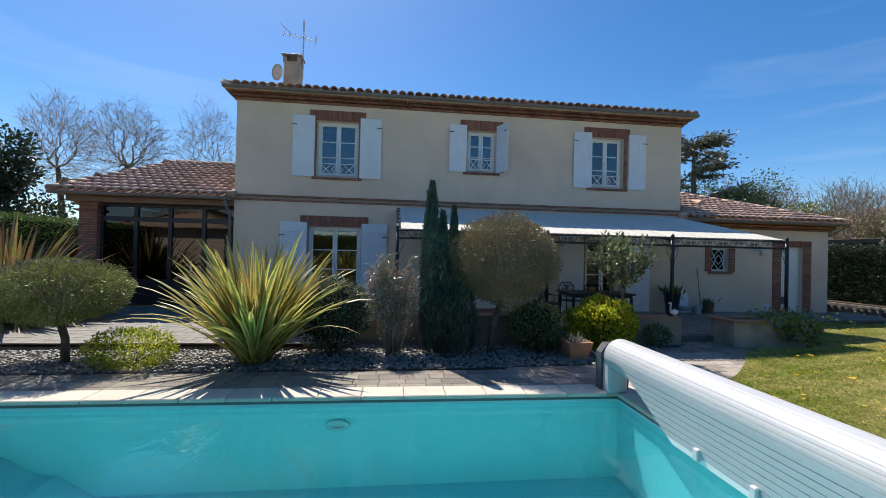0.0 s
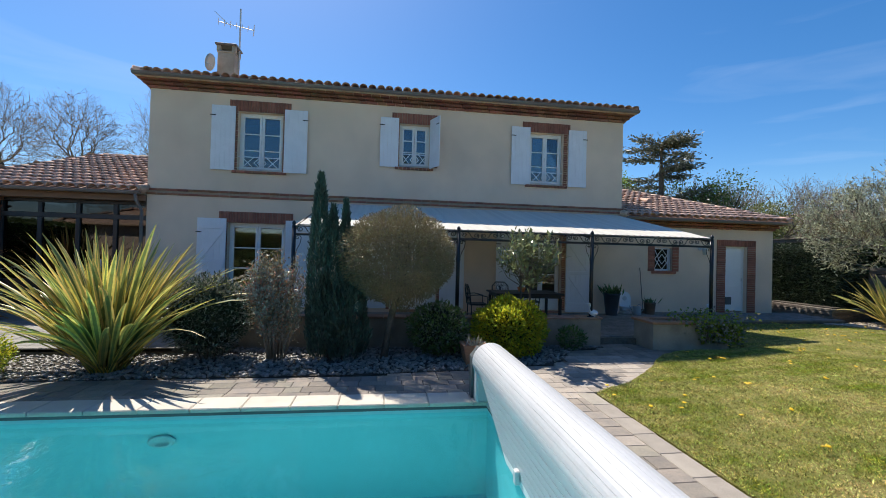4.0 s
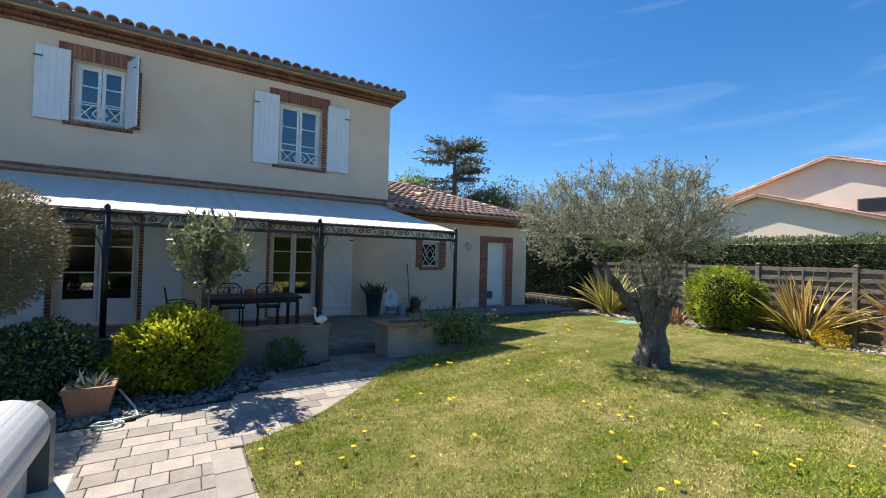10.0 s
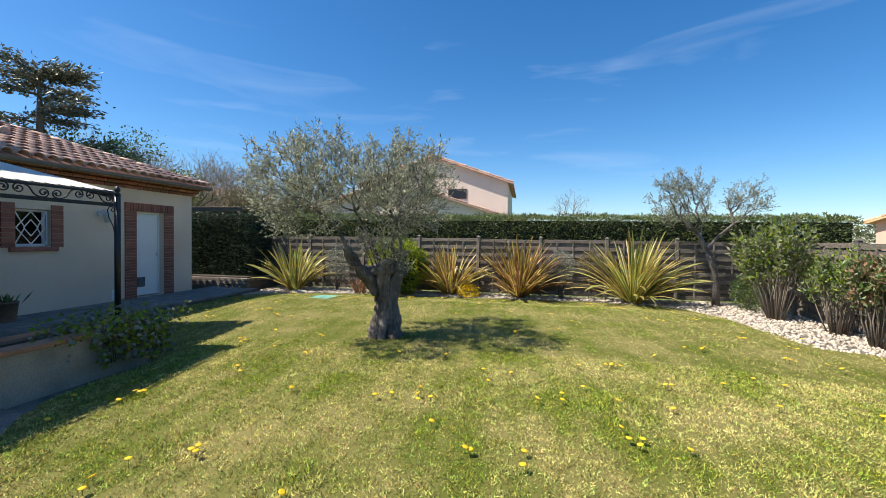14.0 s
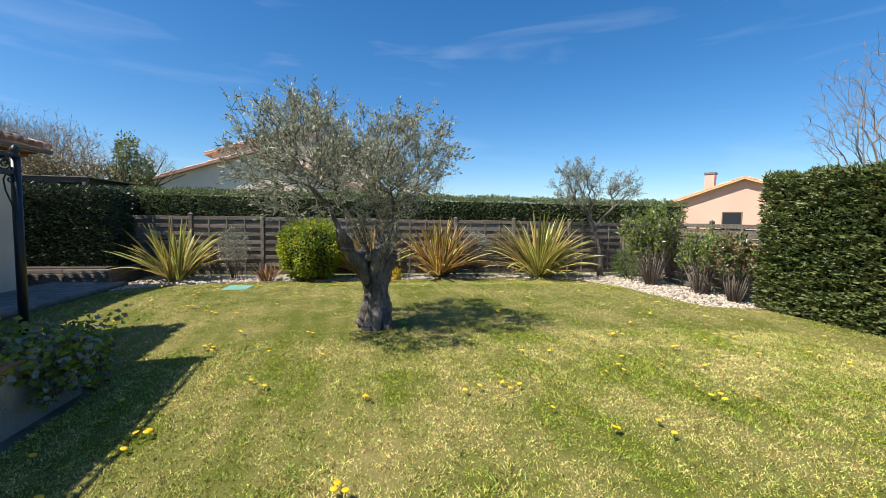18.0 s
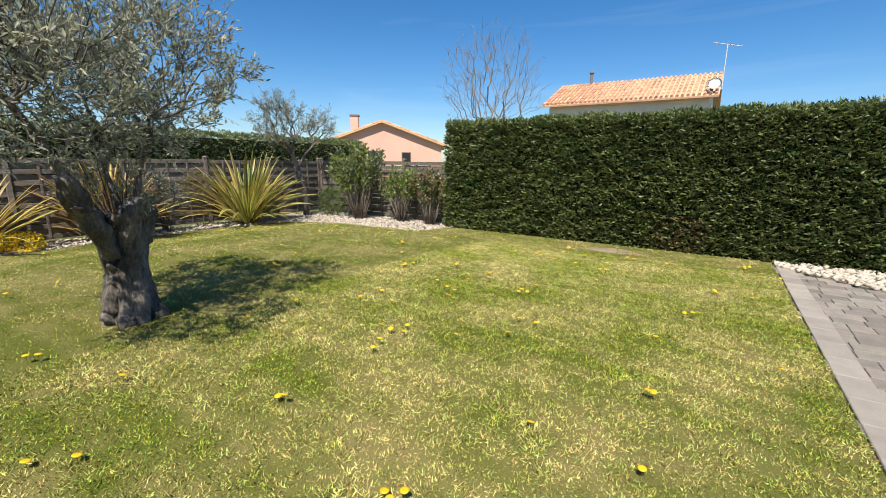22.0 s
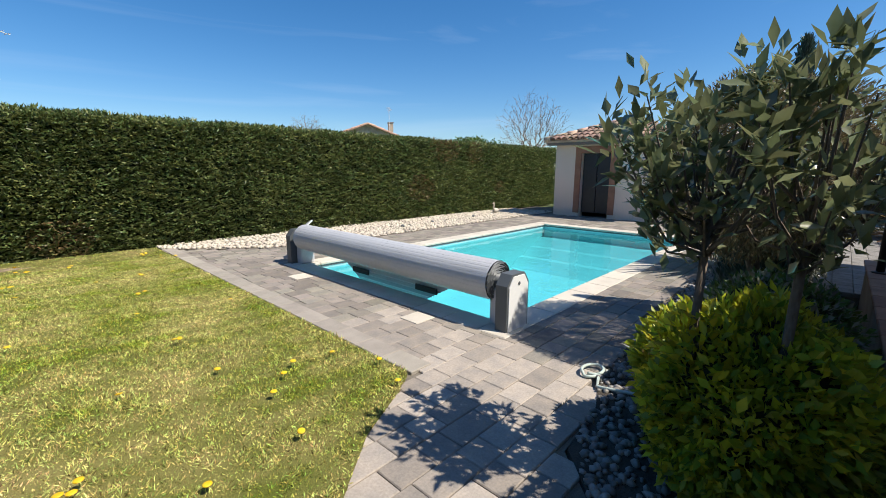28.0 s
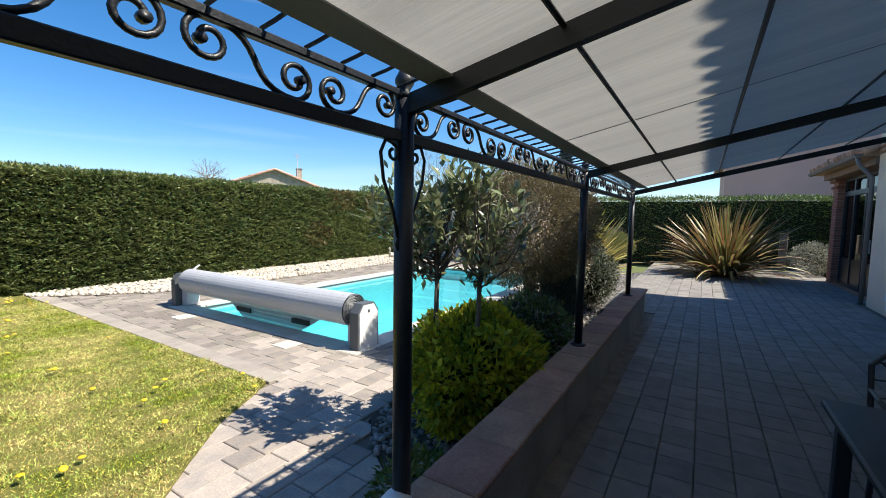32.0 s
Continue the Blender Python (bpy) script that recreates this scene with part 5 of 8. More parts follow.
# ---- hedges ----
def hedge(name, x0, x1, y0, y1, h, label, faces, dens=900, size=0.075, brown=(), z0=ZG, wav=0.018, matn="lf_hedge"):
    """A clipped hedge box: near-black core painted as inner shade, and sprays on the named faces (n, s, e, w, t)."""
    root = thing(name, label, "hedge")
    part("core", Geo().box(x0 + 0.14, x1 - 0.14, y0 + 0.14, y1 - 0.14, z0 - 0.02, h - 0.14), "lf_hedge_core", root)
    ps, ds = [], []
    for f in faces:
        area = {"n": (x1 - x0) * h, "s": (x1 - x0) * h, "e": (y1 - y0) * h, "w": (y1 - y0) * h, "t": (x1 - x0) * (y1 - y0)}[f]
        n = int(area * dens)
        u, v, q = rng.random(n), rng.random(n), rng.random(n) ** 2 * 0.16
        if f in "ns":
            s = 1 if f == "n" else -1
            yy = (y1 if s > 0 else y0) - s * q
            p = np.stack([x0 + (x1 - x0) * u, yy, z0 + (h - z0) * v], 1)
            nrm = np.tile((0.0, s, 0.0), (n, 1))
        elif f in "ew":
            s = 1 if f == "e" else -1
            xx = (x1 if s > 0 else x0) - s * q
            p = np.stack([xx, y0 + (y1 - y0) * u, z0 + (h - z0) * v], 1)
            nrm = np.tile((s, 0.0, 0.0), (n, 1))
        else:
            p = np.stack([x0 + (x1 - x0) * u, y0 + (y1 - y0) * v, h - q], 1)
            nrm = np.tile((0.0, 0.0, 1.0), (n, 1))
        wave = np.sin(p[:, 0] * 1.7) * np.sin(p[:, 2] * 2.3 + 1) + 0.6 * np.sin(p[:, 0] * 5.1 + p[:, 2] * 3.3) + 0.6 * np.sin(p[:, 1] * 4.1 + 2)
        tuft = np.sin(p[:, 0] * 13 + p[:, 1] * 13 + 3 * np.sin(p[:, 2] * 8)) * np.sin(p[:, 2] * 34 + 4 * np.sin(p[:, 0] * 2.7 + p[:, 1] * 2.7))
        p = p + nrm * (wav * wave + 0.075 * tuft)[:, None]
        d = nrm * 0.75 + rng.normal(scale=0.65, size=(n, 3)) * (1, 1, 0.35) + (0, 0, 0.2)
        ps.append(p)
        ds.append(d)
    p, d = np.concatenate(ps), np.concatenate(ds)
    mi = np.zeros(len(p), int)
    for bx, bz, br in brown:
        k = ((p[:, 0] - bx) ** 2 + ((p[:, 2] - bz) * 1.3) ** 2 < br * br) & (rng.random(len(p)) < 0.45)
        mi[k] = 1
    ob = leaves("foliage", p, d, size, size * 0.34, [matn, "lf_brown"], root, midx=mi)
    tagged(ob, kind="stuff")
    return root


hedge("hedge_south", -9.0, 14.7, -15.5, -14.44, 2.47, "tall clipped conifer hedge along the garden with brown patches", "nte", 2000, 0.105, [(-1.0, 2.25, 0.7), (0.2, 0.9, 0.6), (-2.6, 2.1, 0.5), (-4.2, 0.8, 0.35), (9.3, 0.2, 0.5)])
hedge("hedge_east", 20.9, 22.0, -18.0, 1.0, 2.28, "clipped hedge behind the timber fence", "wt", 700, 0.09)
hedge("hedge_west", -8.6, -7.6, -9.0, 9.0, 2.45, "dark clipped hedge beyond the terrace", "et", 480, 0.09, matn="lf_green")
hedge("hedge_back_corner", 18.95, 19.95, -0.6, 6.0, 2.2, "dark evergreen hedge beside the garage", "wst", 900, 0.09, matn="lf_dark")

# ---- fence ----
FX = 20.05


def fence_run(name, p, q, label, bays):
    root = thing(name, label, "fence", kind="structure")
    p, q = Vector((*p, ZG)), Vector((*q, ZG))
    d = (q - p).normalized()
    L = (q - p).length
    ang = math.atan2(d.y, d.x)
    w = L / bays
    plank = Geo().cbox(0.02, w - 0.02, -0.012, 0.012, -0.05, 0.05, 0.004).mesh("board", "wood_grey")
    post_me = Geo().cbox(-0.045, 0.045, -0.045, 0.045, 0, 1.72, 0.008).add([(-0.055, -0.055, 1.72), (0.055, -0.055, 1.72), (0.055, 0.055, 1.72), (-0.055, 0.055, 1.72), (0, 0, 1.77)], [(3, 2, 1, 0), (0, 1, 4), (1, 2, 4), (2, 3, 4), (3, 0, 4)]).mesh("post", "wood_grey")
    for b in range(bays + 1):
        o = p + d * (w * b)
        m = Matrix.Translation(o) @ Matrix.Rotation(ang, 4, "Z")
        part("post", post_me, None, root, m=m)
        if b < bays:
            for k in range(15):
                side = 0.014 if k % 2 else -0.014
                part("board", plank, None, root, m=m @ Matrix.Translation((0.04, side, 0.10 + k * 0.108)) @ Matrix.Rotation(random.uniform(-0.01, 0.01), 4, "Y"))
            for dx in (0.25, 0.5, 0.75):
                part("batten", Geo().cbox(w * dx - 0.02, w * dx + 0.02, -0.035, 0.035, 0.06, 1.64, 0.004), "wood_grey", root, m=m)
    return root


fence_run("fence_east", (FX, -0.1), (FX, -14.9), "weathered horizontal-board timber fence", 8)
fence_run("fence_south", (FX - 0.1, -14.95), (14.7, -14.95), "weathered horizontal-board timber fence in the corner", 3)


def raised_bed(x0, x1, y0, y1):
    """Low bed of stacked weathered sleepers, filled with soil."""
    root = thing("raised_bed", "low raised bed of stacked weathered grey sleepers", "planter")
    part("soil", Geo().box(x0 + 0.1, x1 - 0.1, y0 + 0.1, y1 - 0.1, ZG, 0.29), "soil", root)
    for k in range(4):
        z = ZG - 0.02 + k * 0.1
        cut = y0 + (y1 - y0) * (0.42 if k % 2 else 0.61)
        for a, b in ((y0, cut - 0.004), (cut + 0.004, y1)):
            j = random.uniform(-0.012, 0.012)
            part("sleeper", Geo().cbox(x0 + j, x0 + 0.11 + j, a, b, z, z + 0.094, 0.008), "wood_grey", root)
        part("sleeper", Geo().cbox(x0 + 0.115, x1, y0 + random.uniform(0, 0.02), y0 + 0.11, z, z + 0.094, 0.008), "wood_grey", root)
    return root


def shade_roof(x0, x1, y0, y1, z):
    """Flat grey roof of a lean-to on posts beside the garage."""
    root = thing("shade_roof", "flat grey timber shade roof on posts behind the hedge", "shelter")
    n = 9
    for k in range(n):
        a = y0 + (y1 - y0) * k / n
        part("roof_board", Geo().cbox(x0, x1, a, a + (y1 - y0) / n - 0.008, z + 0.09, z + 0.115, 0.004), "wood_grey", root)
    for xx in (x0 + 0.03, x1 - 0.09):
        part("beam", Geo().cbox(xx, xx + 0.06, y0 + 0.02, y1 - 0.02, z - 0.03, z + 0.089, 0.006), "wood_grey", root)
        for yy in (y0 + 0.05, y1 - 0.14):
            part("post", Geo().cbox(xx - 0.015, xx + 0.075, yy, yy + 0.09, ZG - 0.02, z - 0.031, 0.006), "wood_grey", root)
    return root


raised_bed(18.5, 19.9, -0.75, 1.5)
shade_roof(19.35, 21.6, 0.1, 4.6, 2.36)


# ---- plants ----
def phormium(name, x, y, h, spread, n, mats, label, z=ZG, seed=0, wmul=1.0):
    """A clump of sword leaves: centre strip and two margins of another colour."""
    r = np.random.default_rng(seed + 11)
    root = thing(name, label, "phormium", at=(x, y, z))
    seg = 8
    pieces = []
    for i in range(n):
        a = r.uniform(0, 2 * math.pi)
        lean = r.beta(1.5, 1.3) * spread
        L = h * r.uniform(0.75, 1.2)
        w = 0.045 * r.uniform(0.7, 1.2) * wmul
        droop = (0.2 + 0.75 * lean) * r.uniform(0.5, 1.4)
        o = Vector((math.cos(a), math.sin(a), 0))
        s = Vector((-o.y, o.x, 0))
        base = o * r.uniform(0, 0.16) + s * r.uniform(-0.1, 0.1)
        th = lean * 0.9
        pos = base.copy()
        rows = []
        tw = r.uniform(-0.6, 0.6)
        for k in range(seg + 1):
            t = k / seg
            ww = w * (0.65 + 0.5 * t) if t < 0.5 else w * 0.9 * (1 - ((t - 0.5) / 0.5) ** 2.2) + 0.002
            dr = math.sin(th) * o + math.cos(th) * Vector((0, 0, 1))
            nn = (math.cos(th) * o - math.sin(th) * Vector((0, 0, 1)))
            ss = (s * math.cos(tw * t) + nn * math.sin(tw * t))
            nf = ss.cross(dr)
            rows.append([pos - ss * ww + nf * ww * 0.35, pos - ss * ww * 0.45 + nf * ww * 0.1, pos + ss * ww * 0.45 + nf * ww * 0.1, pos + ss * ww + nf * ww * 0.35])
            pos = pos + dr * (L / seg)
            th = min(th + droop / seg * (0.3 + 1.6 * t), 2.6)
        pieces.append(rows)
    v = np.array([[[tuple(c) for c in row] for row in rows] for rows in pieces], dtype=np.float32)
    v[..., 2] = np.maximum(v[..., 2], 0.01)
    n_per = (seg + 1) * 4
    v = v.reshape(n, n_per, 3)
    mid = [(k * 4 + 1, k * 4 + 2, k * 4 + 6, k * 4 + 5) for k in range(seg)]
    rim = [(k * 4 + c, k * 4 + c + 1, k * 4 + c + 5, k * 4 + c + 4) for k in range(seg) for c in (0, 2)]
    half = n // 2
    for a, b in ((0, half), (half, n)):
        me = quads_mesh("leaves", v[a:b], n_per, mats, mid + rim)
        idx = np.tile(np.array([0] * len(mid) + [1] * len(rim), dtype=np.int32), b - a)
        me.polygons.foreach_set("material_index", idx)
        me.polygons.foreach_set("use_smooth", np.ones(len(idx), bool))
        part("leaf_clump", me, None, root)
    return root


def stems(g, x, y, z0, n, h, spread, r=0.012, rs=None):
    for i in range(n):
        a = random.uniform(0, 6.28)
        l = random.uniform(0.3, 1) * spread
        b = (x + random.uniform(-0.08, 0.08), y + random.uniform(-0.08, 0.08), z0)
        m = (b[0] + math.cos(a) * l * 0.45 + random.uniform(-0.04, 0.04), b[1] + math.sin(a) * l * 0.45, z0 + h * 0.5)
        t = (b[0] + math.cos(a) * l, b[1] + math.sin(a) * l, z0 + h * random.uniform(0.8, 1.0))
        g.tube([b, m, t], [r, r * 0.7, r * 0.35], 5)
    return g


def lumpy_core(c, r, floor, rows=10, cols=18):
    """A lumpy dark body that stands in for the shade inside a bush."""
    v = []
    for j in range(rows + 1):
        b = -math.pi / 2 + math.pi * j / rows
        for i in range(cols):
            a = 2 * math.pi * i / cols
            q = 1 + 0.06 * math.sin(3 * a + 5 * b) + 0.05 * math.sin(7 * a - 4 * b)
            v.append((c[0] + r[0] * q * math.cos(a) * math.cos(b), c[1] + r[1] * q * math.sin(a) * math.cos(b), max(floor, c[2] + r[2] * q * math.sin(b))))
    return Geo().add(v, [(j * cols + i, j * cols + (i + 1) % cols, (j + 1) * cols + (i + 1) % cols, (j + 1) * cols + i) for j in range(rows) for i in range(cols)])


def stem_shrub(name, x, y, h, w, nst, n, size, aspect, mats, label, low=0.4, category="shrub", stem_mat="twig", z=ZG):
    """Many stems fanning from one foot, leafy towards their tips."""
    root = thing(name, label, category, at=(x, y, z))
    g = Geo()
    pp, dd = [], []
    per = n // nst
    for i in range(nst):
        a, q = random.uniform(0, 6.283), random.random() ** 0.6
        tip = Vector((math.cos(a) * q * w, math.sin(a) * q * w * 0.75, h * random.uniform(0.72, 1.0) * (1 - 0.22 * q * q)))
        foot = Vector((math.cos(a) * 0.13 * q, math.sin(a) * 0.13 * q, -0.03))
        m1 = foot.lerp(tip, 0.35) + Vector((random.gauss(0, 0.04), random.gauss(0, 0.04), 0.04))
        m2 = foot.lerp(tip, 0.7) + Vector((random.gauss(0, 0.05), random.gauss(0, 0.05), 0.05))
        g.tube([foot, m1, m2, tip], [0.014, 0.011, 0.007, 0.003], 5)
        k = [np.array(v[:]) for v in (foot, m1, m2, tip)]
        t = low + (1 - low) * rng.random(per) ** 0.75
        u = np.clip(t * 3, 0, 2.999)
        i0 = u.astype(int)
        f = (u - i0)[:, None]
        kk = np.array(k)
        pp.append(kk[i0] * (1 - f) + kk[i0 + 1] * f + rng.normal(scale=0.055, size=(per, 3)))
        ax = unit((k[3] - k[1])[None])[0]
        dd.append(ax * 0.5 + rng.normal(scale=0.6, size=(per, 3)) + (0, 0, 0.1))
    part("stem_work", g, stem_mat, root, smooth=True)
    p, d = np.concatenate(pp), np.concatenate(dd)
    p[:, 2] = np.maximum(p[:, 2], 0.03)
    leaves("foliage", p, d, size, size * aspect, mats, root, midx=rng.integers(0, len(mats), len(p)))
    return root


def bush(name, x, y, r, zc, n, size, aspect, matn, label, category="bush", stem=True, hollow=0.6, lump=0.1, flat=None, z=ZG, outward=0.8, mats2=None, share=0.0, nstem=7, stem_mat="bark", core=0.0):
    root = thing(name, label, category, at=(x, y, z))
    # dark body added behind the leaves, its colour stands for their shade
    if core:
        part("inner_shade", lumpy_core((0, 0, zc), [c * core for c in r], 0.03), "lf_hedge_core", root, smooth=True)
    if stem:
        part("stem_base", stems(Geo(), 0, 0, -0.03, nstem, zc, r[0] * 0.75), stem_mat, root)
    p, d = ball_points(n, (0, 0, zc), r, hollow, lump, flat)
    p[:, 2] = np.maximum(p[:, 2], 0.03)
    dd = d * outward + rng.normal(scale=0.55, size=p.shape) + (0, 0, 0.25)
    mats = [matn] + ([mats2] if mats2 else [])
    mi = (rng.random(n) < share).astype(int) if mats2 else None
    leaves("foliage", p, dd, size, size * aspect, mats, root, midx=mi)
    return root


def branch_tree(g, tips, p, d, length, r, depth, rnd, split=3, spread=0.55, up=0.15, shrink=0.72, sides=5, minr=0.004):
    """Grows a limb and its children; collects the tips."""
    p = Vector(p)
    d = Vector(d).normalized()
    bend = Vector((rnd.uniform(-1, 1), rnd.uniform(-1, 1), rnd.uniform(-0.3, 1))) * 0.18
    mid = p + d * length * 0.5 + bend * length * 0.3
    d2 = (d + bend).normalized()
    end = mid + d2 * length * 0.5
    g.tube([p, mid, end], [r, r * 0.85, r * 0.68], sides if r > 0.03 else 4 if r > 0.012 else 3, cap=False)
    if depth == 0:
        tips.append((end, d2))
        return
    for k in range(split):
        q = d2 + Vector((rnd.gauss(0, spread), rnd.gauss(0, spread), rnd.gauss(up, spread * 0.6)))
        start = end if k == 0 else p.lerp(end, rnd.uniform(0.55, 1.0))
        branch_tree(g, tips, start, q, length * shrink * rnd.uniform(0.75, 1.2), max(r * 0.62, minr), depth - 1, rnd, split, spread, up, shrink, sides, minr)


def space_tree(seed, spine, blobs, n, rt, rmin, power=0.5, wander=0.03, upward=0.05, pull=1.28):
    """Limbs that spread from a spine to fill ellipsoids (centre, radii, share); returns the limbs' mesh parts and the twig tips."""
    rs = np.random.default_rng(seed)
    pts = []
    for c, r, share in blobs:
        k = int(n * share)
        d = unit(rs.normal(size=(k, 3)))
        pts.append(np.asarray(c) + d * (rs.uniform(0.12, 1, k) ** 0.5)[:, None] * np.asarray(r))
    pts = np.concatenate(pts)
    top = np.asarray(spine[-1], float)
    pts = pts[np.argsort(np.linalg.norm(pts - top, axis=1))]
    cap = len(spine) + len(pts) * 4
    pos = np.zeros((cap, 3))
    par = [-1] * cap
    pos[:len(spine)] = spine
    for i in range(1, len(spine)):
        par[i] = i - 1
    m = len(spine)
    ends = set()
    first = max(0, len(spine) - 2)
    for q in pts:
        v = q - pos[first:m]
        out = q - top
        out = out / max(np.linalg.norm(out), 1e-6)
        length = np.linalg.norm(v, axis=1)
        dist = length * (pull - (v @ out) / np.maximum(length, 1e-6)) + 0.5 * np.maximum(0, -v[:, 2])
        j = first + int(np.argmin(dist))
        L = np.linalg.norm(q - pos[j])
        if L < 1e-4:
            continue
        steps = 2 if L < 0.9 * np.mean(blobs[0][1]) else 3
        o = pos[j].copy()
        for k in range(1, steps + 1):
            t = k / steps
            p = o + (q - o) * t
            if k < steps:
                p = p + rs.normal(scale=wander * L, size=3) + (0, 0, upward * L * math.sin(math.pi * t) * (-1 if upward < 0 else 1))
            pos[m] = p
            par[m] = j
            j = m
            m += 1
        ends.add(j)
    load = np.ones(m)
    for i in range(m - 1, 0, -1):
        if par[i] >= 0:
            load[par[i]] += load[i]
    rad = np.maximum(rmin, rt * (load / load[0]) ** power)
    kids = set(par[1:m])
    g = Geo()
    tips = []
    for i in range(1, m):
        if i < len(spine):
            continue
        r1 = rad[i]
        r0 = min(rad[par[i]], r1 * 1.35)
        g.tube([pos[par[i]], pos[i]], [r0, r1], 7 if r1 > 0.04 else 5 if r1 > 0.015 else 3, cap=False)
        if i not in kids or (i in ends and rad[i] < rt * 0.2):
            tips.append((pos[i].copy(), unit((pos[i] - pos[par[i]])[None])[0]))
    return g, tips, rad[:len(spine)]


def bare_tree(name, x, y, h, label, seed, r, zc, n=420, trunk_r=0.14, lean=(0, 0), buds=None, rmin=0.006, power=0.5, fork=None):
    root = thing(name, label, "tree", at=(x, y, -0.1))
    f = fork or zc - r[2] * 0.75
    spine = [(-lean[0], -lean[1], 0), (-lean[0] * 0.6, -lean[1] * 0.6, f * 0.55), (-lean[0] * 0.2, -lean[1] * 0.2, f), (0, 0, f + r[2] * 0.35)]
    g, tips, rad = space_tree(seed, spine, [((0, 0, zc), r, 1.0)], n, trunk_r, rmin, power)
    part("trunk", Geo().tube(spine, [trunk_r * 1.25, trunk_r, trunk_r * 0.9, trunk_r * 0.6], 8), "bark", root, smooth=True)
    tw = np.array([t[0] for t in tips])
    dr = np.array([t[1] for t in tips])
    for k in range(3):
        sp = tw + rng.normal(scale=0.02, size=tw.shape)
        e = sp + (dr * 0.7 + rng.normal(scale=0.55, size=tw.shape)) * h * 0.035
        for p, q in zip(sp, e):
            g.tube([p, q], [rmin * 0.9, rmin * 0.4], 3, cap=False)
    part("branch_work", g, "twig", root, smooth=True)
    if buds:
        matn, k, size = buds
        i = rng.integers(0, len(tw), k)
        leaves("crown", tw[i] + rng.normal(scale=h * 0.03, size=(k, 3)), rng.normal(size=(k, 3)), size, size * 0.6, matn, root)
    return root


def shoot_leaves(tips, per, nsh, ln, spread=0.5, up=0.25):
    """Leaf positions and directions on short shoots at the twig tips, and the shoots."""
    g = Geo()
    pp, dd = [], []
    for p, d in tips:
        for i in range(nsh):
            v = d * 0.6 + rng.normal(scale=spread, size=3) + (0, 0, up)
            v = v / np.linalg.norm(v)
            L = ln * rng.uniform(0.6, 1.3)
            o = p - v * L * 0.2 + rng.normal(scale=0.04, size=3)
            g.tube([o, o + v * L], [0.003, 0.0012], 3, cap=False)
            t = rng.random(per)[:, None]
            pp.append(o + v * L * t + rng.normal(scale=0.012, size=(per, 3)))
            dd.append(v * 0.75 + rng.normal(scale=0.5, size=(per, 3)))
    return g, np.concatenate(pp), np.concatenate(dd)


def gnarl(g, pts, radii, rnd, sides=11, sub=4):
    """A knotted strand of old wood along a line."""
    pts = [Vector(p) for p in pts]
    line, rad = [], []
    for i in range(len(pts) - 1):
        for k in range(sub):
            line.append(pts[i].lerp(pts[i + 1], k / sub))
            rad.append(radii[i] + (radii[i + 1] - radii[i]) * k / sub)
    line.append(pts[-1])
    rad.append(radii[-1])
    ph = [rnd.uniform(0, 6.28) for _ in range(6)]
    verts = []
    for i, (c, r) in enumerate(zip(line, rad)):
        swell = 1 + 0.16 * math.sin(i * 1.1 + ph[0]) + 0.1 * math.sin(i * 2.3 + ph[1])
        for k in range(sides):
            a = 2 * math.pi * k / sides
            q = r * swell * (1 + 0.2 * math.sin(2 * a + i * 0.35 + ph[2]) + 0.13 * math.sin(5 * a - i * 0.5 + ph[3]) + rnd.uniform(-0.1, 0.1))
            verts.append((c.x + q * math.cos(a), c.y + q * math.sin(a), c.z + rnd.uniform(-0.012, 0.012)))
    n = len(line)
    g.add(verts + [tuple(line[-1] + Vector((0, 0, 0.02)))], [(i * sides + k, i * sides + (k + 1) % sides, (i + 1) * sides + (k + 1) % sides, (i + 1) * sides + k) for i in range(n - 1) for k in range(sides)]
          + [((n - 1) * sides + k, (n - 1) * sides + (k + 1) % sides, n * sides) for k in range(sides)])
    return g


def olive_trunk(rnd):
    """An old bole of fused strands: flared foot, narrow waist, broad broken head."""
    g = Geo()
    gnarl(g, [(0, 0, -0.05), (0.0, 0.0, 0.35), (0.02, 0, 0.7), (0.02, 0, 1.0)], [0.2, 0.13, 0.13, 0.16], rnd, 13)
    for k in range(8):
        a = 6.283 * k / 8 + rnd.uniform(-0.2, 0.2)
        tw = rnd.uniform(0.25, 0.6)
        top = rnd.uniform(0.92, 1.16)
        ring = [(0.2, -0.06), (0.14, 0.18), (0.105, 0.5), (0.135, 0.78), (0.235, top)]
        pts = [(q * math.cos(a + tw * z), q * math.sin(a + tw * z), z) for q, z in ring]
        gnarl(g, pts, [0.085, 0.075, 0.062, 0.075, 0.07 * rnd.uniform(0.7, 1.15)], rnd)
    for k in range(16):
        a, z = rnd.uniform(0, 6.283), rnd.uniform(0.05, 1.02)
        q = 0.2 - 0.12 * math.sin(math.pi * min(1, z / 1.0)) + 0.06
        c = Vector((q * math.cos(a), q * math.sin(a), z))
        gnarl(g, [c * 0.6 + Vector((0, 0, c.z * 0.4 - 0.05)), c, c + Vector((0.02 * math.cos(a), 0.02 * math.sin(a), 0.05))], [0.06, 0.055, 0.025], rnd, 8, 2)
    return g


